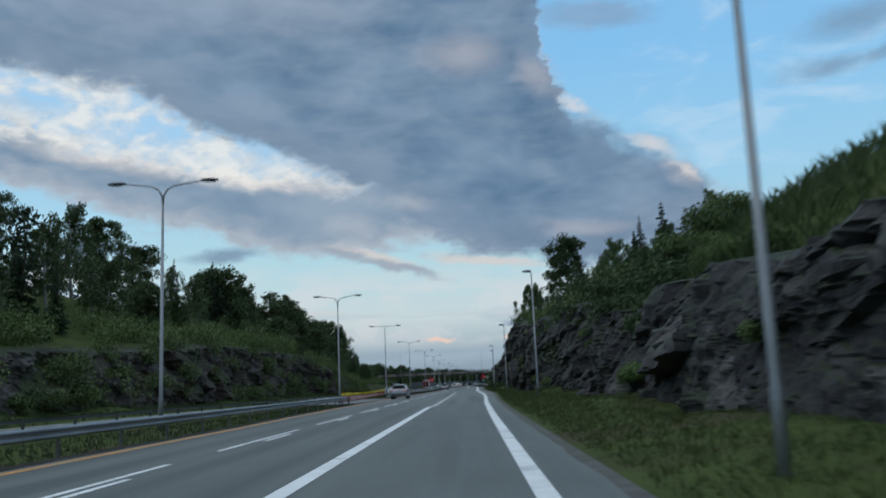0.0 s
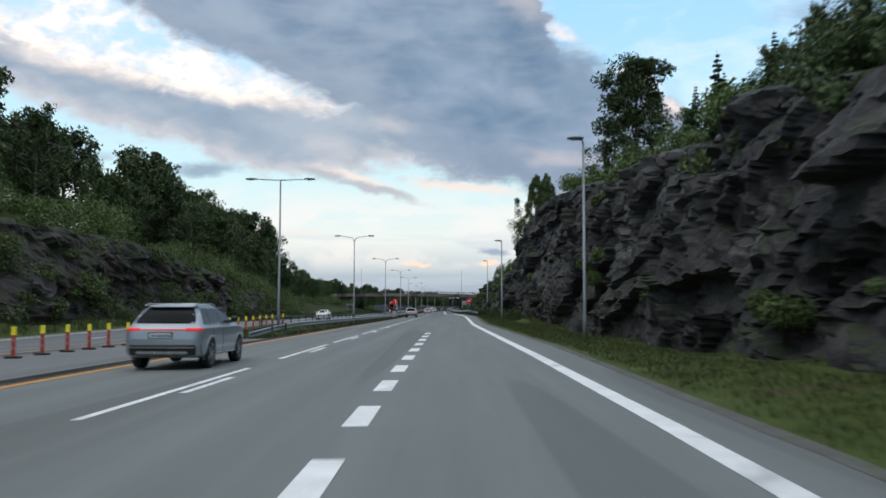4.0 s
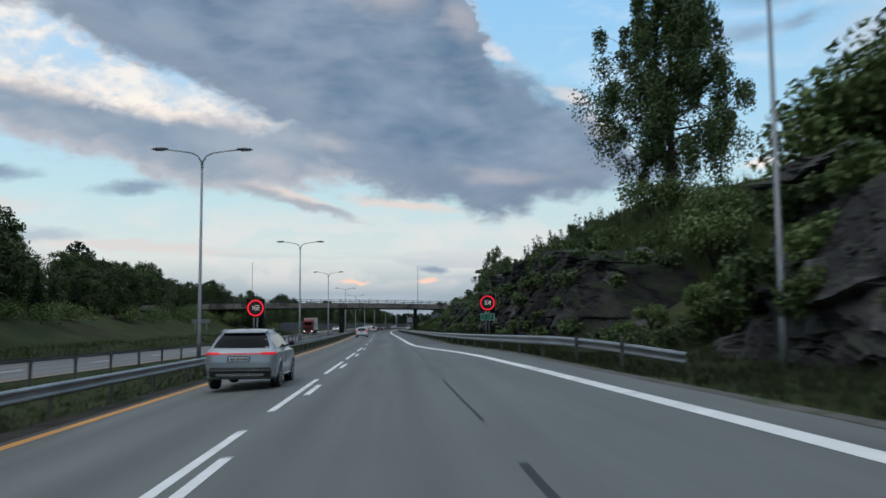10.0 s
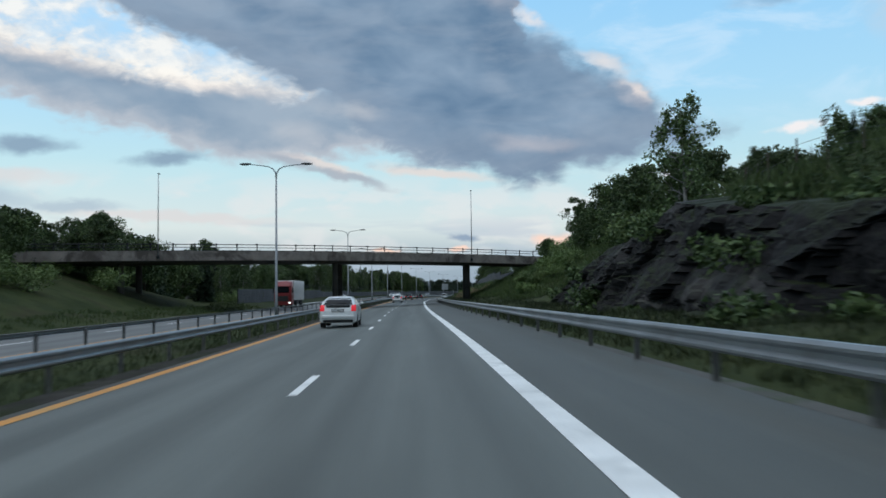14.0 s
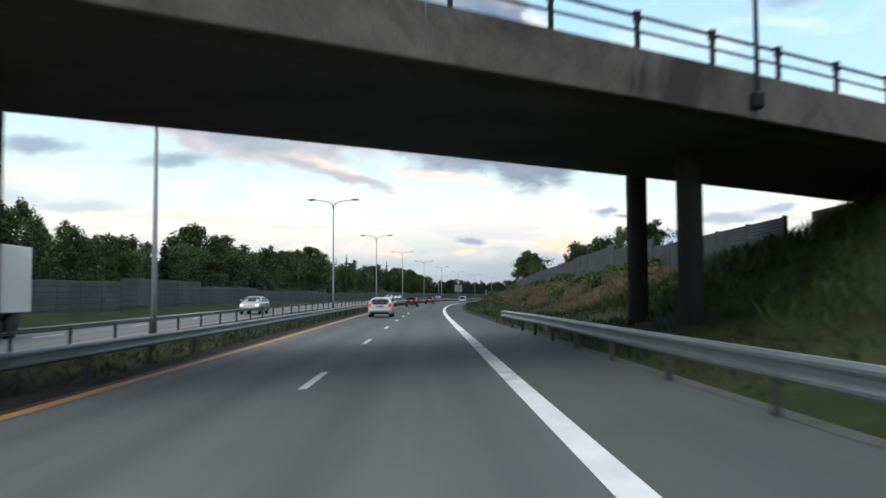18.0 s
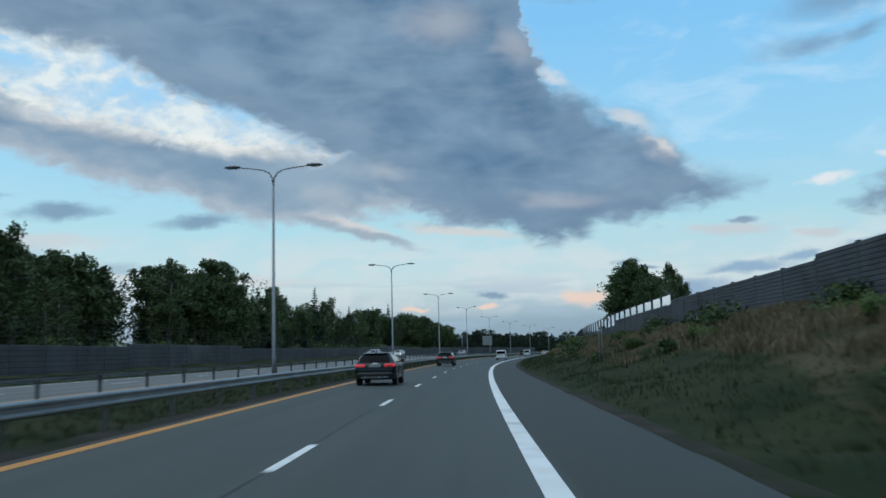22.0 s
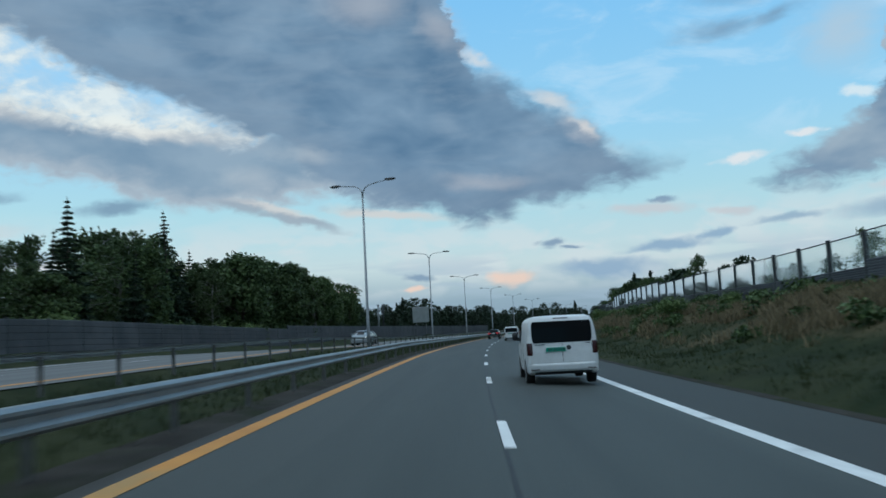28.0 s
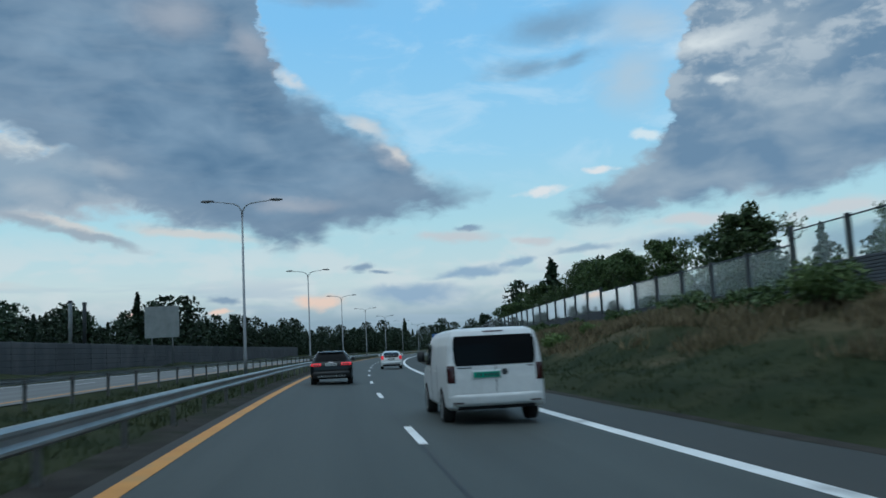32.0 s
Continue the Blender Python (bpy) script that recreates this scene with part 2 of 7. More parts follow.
# the large dark cloud with its tip
upd = over_az((-90, 88), (-8, 86), (0, 46), (5, 29), (6.3, 24), (6.9, 20), (7.4, 18.2), (9.6, 17.6), (11.2, 15.9), (14.8, 14.6), (16.4, 13.2), (17.5, 11.7), (19, 11.1), (21.6, 10.5), (24, 7), (90, 5))
dd = w.math("SUBTRACT", elw, lowd)
du = w.math("SUBTRACT", upd, w.math("ADD", el, w.math("MULTIPLY", wob, 0.8)))
dark = times(soft(dd, -0.6, 0.8), soft(du, -1.0, 2.0))
tone = w.math("ADD", w.math("MULTIPLY", n1, 0.6), w.math("MULTIPLY", n2, 0.4))
dcol = w.mix(w.ramp(tone, (0.38, 0.0), (0.62, 1.0)), (0.122, 0.200, 0.310), (0.262, 0.345, 0.455))
dcol = w.mix(times(soft(w.noise(stretched(0.16, 0.55, 37.0), 1.2, 4, 0.55, 0.5), 0.40, 0.72), 0.35), dcol, (0.33, 0.385, 0.47))
# paler and greyer towards the under side
dcol = w.mix(w.math("MULTIPLY", inv(soft(dd, 0.4, 4.2)), 0.45), dcol, (0.30, 0.35, 0.43))
edge = w.math("SUBTRACT", 1.0, soft(du, 0.1, 1.4))
dcol = w.mix(times(edge, soft(n2, 0.42, 0.62), 0.6), dcol, (0.72, 0.68, 0.68))
col = w.mix(dark, col, dcol)
over((0.56, 0.51, 0.53), 0.5, (8.3, 10.0, 3.3, 0.65, -4, 0.0), (0.4, 21.9, 3.4, 1.7, -4, 0.0), (5.6, 20.4, 2.0, 1.5, -30, 0.0), (15.0, 13.0, 1.9, 0.9, -30, 0.0))
over((0.55, 0.55, 0.58), 0.55, (-7.3, 11.0, 2.0, 0.9, 0, 0.0), (-3.8, 12.2, 2.6, 0.6, -8, 0.0))
over((0.90, 0.76, 0.69), 0.65, (12.9, 15.1, 2.5, 0.5, -20, 0.0), (15.2, 13.2, 1.1, 0.5, -40, 0.0), (8.0, 18.3, 1.6, 0.5, -25, 0.0))
over((0.28, 0.40, 0.56), 0.75, (10.0, 23.8, 4.6, 1.0, -4), (8.2, 26.5, 5.0, 1.6, -4))
# streaks under it
over((0.80, 0.66, 0.60), 0.75, (-5.8, 8.75, 3.0, 0.35, -14), (1.6, 8.25, 4.2, 0.4, -8))
over((0.40, 0.41, 0.46), 0.85, (-4.6, 8.05, 3.8, 0.40, -13), (-8.2, 8.9, 2.0, 0.5, -12))
# flat dark clouds in the clear strip
over((0.235, 0.315, 0.42), 0.85, (-16.1, 8.9, 2.7, 0.62, 8), (-24.2, 9.4, 2.9, 0.62, 6), (-30, 9.9, 2.5, 0.4, 5))
over((0.27, 0.34, 0.45), 0.9, (12.5, 5.6, 1.0, 0.3), (14.0, 5.3, 0.9, 0.17), (3.5, 3.75, 1.2, 0.3), (20.1, 8.0, 1.3, 0.2, -3))
over((0.31, 0.41, 0.545), 0.85, (20.0, 5.0, 3.1, 0.42, 6), (16.1, 3.75, 4.0, 0.72, -2), (23.5, 5.6, 1.6, 0.35, 10))
over((0.98, 0.66, 0.52), 0.9, (9.7, 3.35, 1.6, 0.55, 8), (3.2, 3.0, 0.8, 0.25), (-1.6, 3.0, 0.8, 0.2))
over((0.68, 0.61, 0.61), 0.8, (19.0, 7.5, 3.0, 0.5, -2), (24.5, 6.9, 1.6, 0.25, -4))
over((0.93, 0.83, 0.80), 0.9, (24.9, 10.1, 1.9, 0.35, 3), (29.0, 11.3, 1.3, 0.26))
# a second bank of cloud further round to the right
upr = over_az((-90, 0), (23, 5.5), (25.7, 8.6), (27.3, 9.2), (30, 10.9), (31.6, 11.6), (33.4, 13), (32.0 + 2.2, 16), (36, 22), (39, 28), (45, 36), (90, 40))
lowr = over_az((-90, 80), (18, 60), (22, 16), (25.5, 8.2), (30, 7.9), (34, 8.4), (37.5, 8.8), (41, 8.5), (46, 9.2), (90, 10))
right = times(soft(w.math("SUBTRACT", elw, lowr), -0.5, 0.8), soft(w.math("SUBTRACT", upr, w.math("ADD", el, wob)), -0.5, 1.0))
rcol = w.mix(w.ramp(tone, (0.40, 0.0), (0.62, 1.0)), (0.19, 0.272, 0.385), (0.40, 0.445, 0.51))
rcol = w.mix(times(soft(w.math("ADD", w.math("MULTIPLY", n2, 0.5), w.math("MULTIPLY", n4, 0.5)), 0.46, 0.60), soft(el, 11.5, 19.0), 0.55), rcol, (0.66, 0.65, 0.67))
over((0.58, 0.61, 0.66), 0.7, (32.4, 20.4, 4.4, 2.0, -6, 0.0), (31.8, 17.0, 3.0, 2.4, 30, 0.0), (38.5, 21.5, 5.4, 2.8, 0, 0.0), (33.0, 25.0, 7.0, 2.6, 0, 0.0))
col = w.mix(right, col, rcol)
over((0.24, 0.335, 0.455), 0.75, (26.6, 20.9, 4.4, 1.3, 8, 0.0), (24.6, 18.3, 3.6, 0.7, 2, 0.0), (28.0, 18.6, 2.4, 0.6, 10, 0.0), (24.0, 25.0, 4.0, 1.5, 5, 0.0))
over((0.95, 0.89, 0.85), 0.7, (36.9, 18.6, 3.6, 0.8, 6, 0.0), (37.4, 16.1, 1.2, 0.36, -6), (32.4, 13.3, 1.2, 0.4, -10))
over((0.74, 0.66, 0.65), 0.8, (35.1, 7.5, 3.0, 0.45), (43.7, 7.4, 3.0, 0.6, 5))
over((0.33, 0.42, 0.53), 0.8, (35.5, 6.2, 5.4, 0.7, 1), (27.9, 6.2, 2.3, 0.33, 3), (45, 5.5, 4.0, 0.9))
# broken cloud high up and all around
top = w.math("MULTIPLY", soft(w.noise(tc.outputs["Generated"], 2.2, 6, 0.6, 0.4), 0.46, 0.62), soft(el, 20.0, 32.0))
col = w.mix(w.math("MULTIPLY", top, 0.6), col, (0.62, 0.62, 0.66))
# the brighter open sky overhead, above the field of view
col = w.mix(soft(el, 36.0, 70.0), col, (1.05, 1.15, 1.28))
w.link(col, bg.inputs[0])
bg.inputs[1].default_value = 1.0
w.link(bg.outputs[0], out.inputs[0])

sun = new("sun", bpy.data.lights.new("sun", "SUN"))
sun.data.energy = 0.45
sun.data.angle = radians(40)
sun.data.color = (1.0, 0.96, 0.92)
sun.matrix_world = look((0, 0, 50), (28, 22, 0))

# ---- materials ----


def surface(name, c1, c2, rough=0.8, scale=3.0, fine=40.0, bump=0.3, metal=0.0, dist=0.02, c3=None, amount3=0.5, vary=0.0, spec=0.4, moss=None, later=None, cells=0.0):
    """Two colours mixed by a coarse and a fine noise, an optional third in patches, relief, and a shift from piece to piece."""
    m = bpy.data.materials.new(name)
    m.use_nodes = True
    t = Net(m.node_tree)
    b = m.node_tree.nodes["Principled BSDF"]
    co = t.n("ShaderNodeTexCoord").outputs["Object"]
    a = t.noise(co, scale, 5, 0.6)
    f = t.noise(co, fine, 3, 0.6)
    k = t.math("ADD", t.math("MULTIPLY", a, 0.65), t.math("MULTIPLY", f, 0.35))
    col = t.mix(t.ramp(k, (0.36, 0.0), (0.64, 1.0)), c1, c2)
    if c3:
        p = t.noise(co, scale * 0.43, 4, 0.65, 0.6)
        col = t.mix(t.ramp(p, (0.62 - 0.24 * amount3, 0.0), (0.72 - 0.2 * amount3, 1.0)), col, c3)
    if moss:
        # moss and grass settle on the ledges
        geo = t.n("ShaderNodeSeparateXYZ")
        t.link(t.n("ShaderNodeNewGeometry").outputs["True Normal"], geo.inputs[0])
        up = t.math("ADD", geo.outputs[2], t.math("MULTIPLY_ADD", t.noise(co, 0.5, 5, 0.65), 1.5, -0.75))
        col = t.mix(t.ramp(up, (0.62, 0.0), (0.80, 0.8)), col, moss)
    if vary:
        r = t.n("ShaderNodeObjectInfo").outputs["Random"]
        h = t.n("ShaderNodeHueSaturation")
        t.link(t.math("MULTIPLY_ADD", r, 2 * vary, 1 - vary), h.inputs["Value"])
        t.link(col, h.inputs["Color"])
        col = h.outputs[0]
    if later:
        # green along the first kilometre's start, darker and browner further on
        yy = t.n("ShaderNodeSeparateXYZ")
        t.link(co, yy.inputs[0])
        col = t.mix(t.ramp(t.math("DIVIDE", yy.outputs[1], 1000.0, clamp=True), (0.155, 0.0), (0.19, 0.72), (0.38, 0.72), (0.44, 0.93)), col, t.mix(t.ramp(a, (0.4, 0.0), (0.6, 1.0)), later[0], later[1]))
        # straw-coloured patches of dry grass on the long bank
        uv = t.n("ShaderNodeSeparateXYZ")
        t.link(t.n("ShaderNodeUVMap").outputs[0], uv.inputs[0])
        wide = t.n("ShaderNodeMapping")
        wide.inputs["Scale"].default_value = (0.10, 0.36, 1)
        t.link(t.n("ShaderNodeUVMap").outputs[0], wide.inputs[0])
        dry = t.math("ADD", t.noise(wide.outputs[0], 1.0, 4, 0.6), t.math("MULTIPLY", t.math("ABSOLUTE", t.math("SUBTRACT", uv.outputs[1], 13.4)), -0.06))
        dry = t.math("MULTIPLY", t.ramp(dry, (0.36, 0.0), (0.50, 1.0)), t.math("MULTIPLY", t.math("GREATER_THAN", uv.outputs[0], 412.0), t.math("GREATER_THAN", uv.outputs[1], 7.0)))
        col = t.mix(t.math("MULTIPLY", dry, 0.8), col, t.mix(t.ramp(f, (0.35, 0.0), (0.65, 1.0)), (0.050, 0.042, 0.022), (0.120, 0.096, 0.054)))
    if cells:
        # split faces: each has its own tone, dark cracks between
        vo = t.n("ShaderNodeTexVoronoi")
        vo.inputs["Scale"].default_value = cells
        mp = t.n("ShaderNodeMapping")
        mp.inputs["Scale"].default_value = (1.0, 0.55, 1.0)
        mp.inputs["Rotation"].default_value = (0.3, 0.25, 0)
        wv = t.n("ShaderNodeVectorMath")
        wv.operation = "MULTIPLY_ADD"
        wn = t.n("ShaderNodeTexNoise")
        wn.inputs["Scale"].default_value = 1.6
        t.link(co, wn.inputs["Vector"])
        t.link(wn.outputs["Color"], wv.inputs[0])
        wv.inputs[1].default_value = (0.8, 0.8, 0.8)
        t.link(co, wv.inputs[2])
        t.link(wv.outputs[0], mp.inputs[0])
        t.link(mp.outputs[0], vo.inputs["Vector"])
        sc = t.n("ShaderNodeSeparateColor")
        t.link(vo.outputs["Color"], sc.inputs[0])
        col = t.mix(t.ramp(sc.outputs[0], (0.78, 0.0), (0.98, 0.85)), col, t.mix(a, (0.060, 0.056, 0.054), (0.135, 0.128, 0.124)))
        col = t.mix(t.ramp(sc.outputs[1], (0.0, 0.7), (0.5, 0.0)), col, (0.008, 0.0075, 0.008))
    t.link(col, b.inputs["Base Color"])
    t.link(t.math("MULTIPLY_ADD", f, 0.25, rough - 0.12, clamp=True), b.inputs["Roughness"])
    b.inputs["Metallic"].default_value = metal
    b.inputs["Specular IOR Level"].default_value = spec
    if bump:
        bp = t.n("ShaderNodeBump")
        bp.inputs["Strength"].default_value = bump
        bp.inputs["Distance"].default_value = dist
        t.link(k, bp.inputs["Height"])
        t.link(bp.outputs[0], b.inputs["Normal"])
    return m


def plain(name, c, rough=0.5, metal=0.0, glow=0.0, spec=0.5, coat=0.0, vary=0.12):
    m = bpy.data.materials.new(name)
    m.use_nodes = True
    t = Net(m.node_tree)
    b = m.node_tree.nodes["Principled BSDF"]
    co = t.n("ShaderNodeTexCoord").outputs["Object"]
    f = t.noise(co, 6.0, 4, 0.6)
    d = [(1 - vary) * v for v in c]
    t.link(t.mix(t.ramp(f, (0.35, 0.0), (0.7, 1.0)), d, c), b.inputs["Base Color"])
    t.link(t.math("MULTIPLY_ADD", f, 1.3 * vary, max(rough - 0.65 * vary, 0.02)), b.inputs["Roughness"])
    b.inputs["Metallic"].default_value = metal
    b.inputs["Specular IOR Level"].default_value = spec
    b.inputs["Coat Weight"].default_value = coat
    if glow:
        b.inputs["Emission Color"].default_value = (*c, 1)
        b.inputs["Emission Strength"].default_value = glow
    return m


def leafy(name, c1, c2):
    m = bpy.data.materials.new(name)
    m.use_nodes = True
    t = Net(m.node_tree)
    b = m.node_tree.nodes["Principled BSDF"]
    rnd = t.n("ShaderNodeNewGeometry").outputs["Random Per Island"]
    co = t.n("ShaderNodeTexCoord").outputs["Object"]
    k = t.math("ADD", t.math("MULTIPLY", t.noise(co, 0.7, 3), 0.6), t.math("MULTIPLY", rnd, 0.4))
    col = t.mix(t.ramp(k, (0.3, 0.0), (0.75, 1.0)), c1, c2)
    h = t.n("ShaderNodeHueSaturation")
    t.link(t.math("MULTIPLY_ADD", t.n("ShaderNodeObjectInfo").outputs["Random"], 0.5, 0.75), h.inputs["Value"])
    t.link(col, h.inputs["Color"])
    t.link(h.outputs[0], b.inputs["Base Color"])
    b.inputs["Roughness"].default_value = 0.65
    b.inputs["Specular IOR Level"].default_value = 0.25
    return m


def asphalt(name, dark, light, lanes):
    """Worn asphalt: stone grain, long stains along the lanes, darker wheel tracks and patched strips; UV holds metres along and across."""
    m = bpy.data.materials.new(name)
    m.use_nodes = True
    t = Net(m.node_tree)
    b = m.node_tree.nodes["Principled BSDF"]
    uv = t.n("ShaderNodeUVMap").outputs[0]
    sp = t.n("ShaderNodeSeparateXYZ")
    t.link(uv, sp.inputs[0])
    mp = t.n("ShaderNodeMapping")
    mp.inputs["Scale"].default_value = (0.035, 0.9, 1)
    t.link(uv, mp.inputs[0])
    streak = t.noise(mp.outputs[0], 1.6, 5, 0.6)
    big = t.noise(uv, 0.22, 4, 0.6)
    grain = t.noise(uv, 38.0, 3, 0.7)
    k = t.math("ADD", t.math("MULTIPLY", streak, 0.55), t.math("ADD", t.math("MULTIPLY", big, 0.25), t.math("MULTIPLY", grain, 0.2)))
    col = t.mix(t.ramp(k, (0.35, 0.0), (0.66, 1.0)), dark, light)
    track = None
    for at in lanes:
        d = t.math("ABSOLUTE", t.math("SUBTRACT", sp.outputs[1], at))
        g = t.math("SUBTRACT", 1.0, t.math("DIVIDE", d, 0.55), clamp=True)
        track = g if track is None else t.math("MAXIMUM", track, g)
    col = t.mix(t.math("MULTIPLY", track, t.math("MULTIPLY_ADD", big, 0.6, 0.16)), col, [0.58 * v for v in dark])
    if "worn" in name:
        # pale stretch along the merging lane: brighter exposure put into the colour
        pale = t.ramp(t.math("DIVIDE", sp.outputs[0], 1000.0, clamp=True), (0.04, 0.0), (0.075, 1.0), (0.16, 1.0), (0.22, 0.0))
        col = t.mix(t.math("MULTIPLY", pale, 0.45), col, t.mix(streak, (0.15, 0.16, 0.15), (0.212, 0.225, 0.21)))
        # a newer, darker wearing course further on, with dimmer light put into its colour
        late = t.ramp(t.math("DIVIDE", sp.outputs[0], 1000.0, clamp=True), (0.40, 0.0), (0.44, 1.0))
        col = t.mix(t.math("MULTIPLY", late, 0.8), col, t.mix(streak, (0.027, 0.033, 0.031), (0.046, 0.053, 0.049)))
        # older, browner surface on the hard shoulder past the slip road
        side = t.math("MULTIPLY", t.math("GREATER_THAN", sp.outputs[1], 3.36), t.math("GREATER_THAN", sp.outputs[0], 252.0))
        older = t.mix(late, t.mix(big, (0.036, 0.037, 0.033), (0.062, 0.062, 0.055)), t.mix(big, (0.020, 0.021, 0.018), (0.036, 0.035, 0.030)))
        col = t.mix(t.math("MULTIPLY", side, t.math("MULTIPLY_ADD", late, 0.25, 0.55)), col, older)
        side = t.math("LESS_THAN", sp.outputs[1], -3.75)
        col = t.mix(t.math("MULTIPLY", side, 0.92), col, t.mix(big, (0.018, 0.016, 0.014), (0.042, 0.037, 0.031)))
    patch = t.noise(mp.outputs[0], 0.55, 1, 0.4)
    col = t.mix(t.ramp(patch, (0.60, 0.0), (0.62, 0.4)), col, [0.72 * v for v in dark])
    t.link(col, b.inputs["Base Color"])
    t.link(t.math("MULTIPLY_ADD", grain, 0.3, 0.55), b.inputs["Roughness"])
    b.inputs["Specular IOR Level"].default_value = 0.35
    bp = t.n("ShaderNodeBump")
    bp.inputs["Strength"].default_value = 0.4
    bp.inputs["Distance"].default_value = 0.006
    t.link(grain, bp.inputs["Height"])
    t.link(bp.outputs[0], b.inputs["Normal"])
    return m


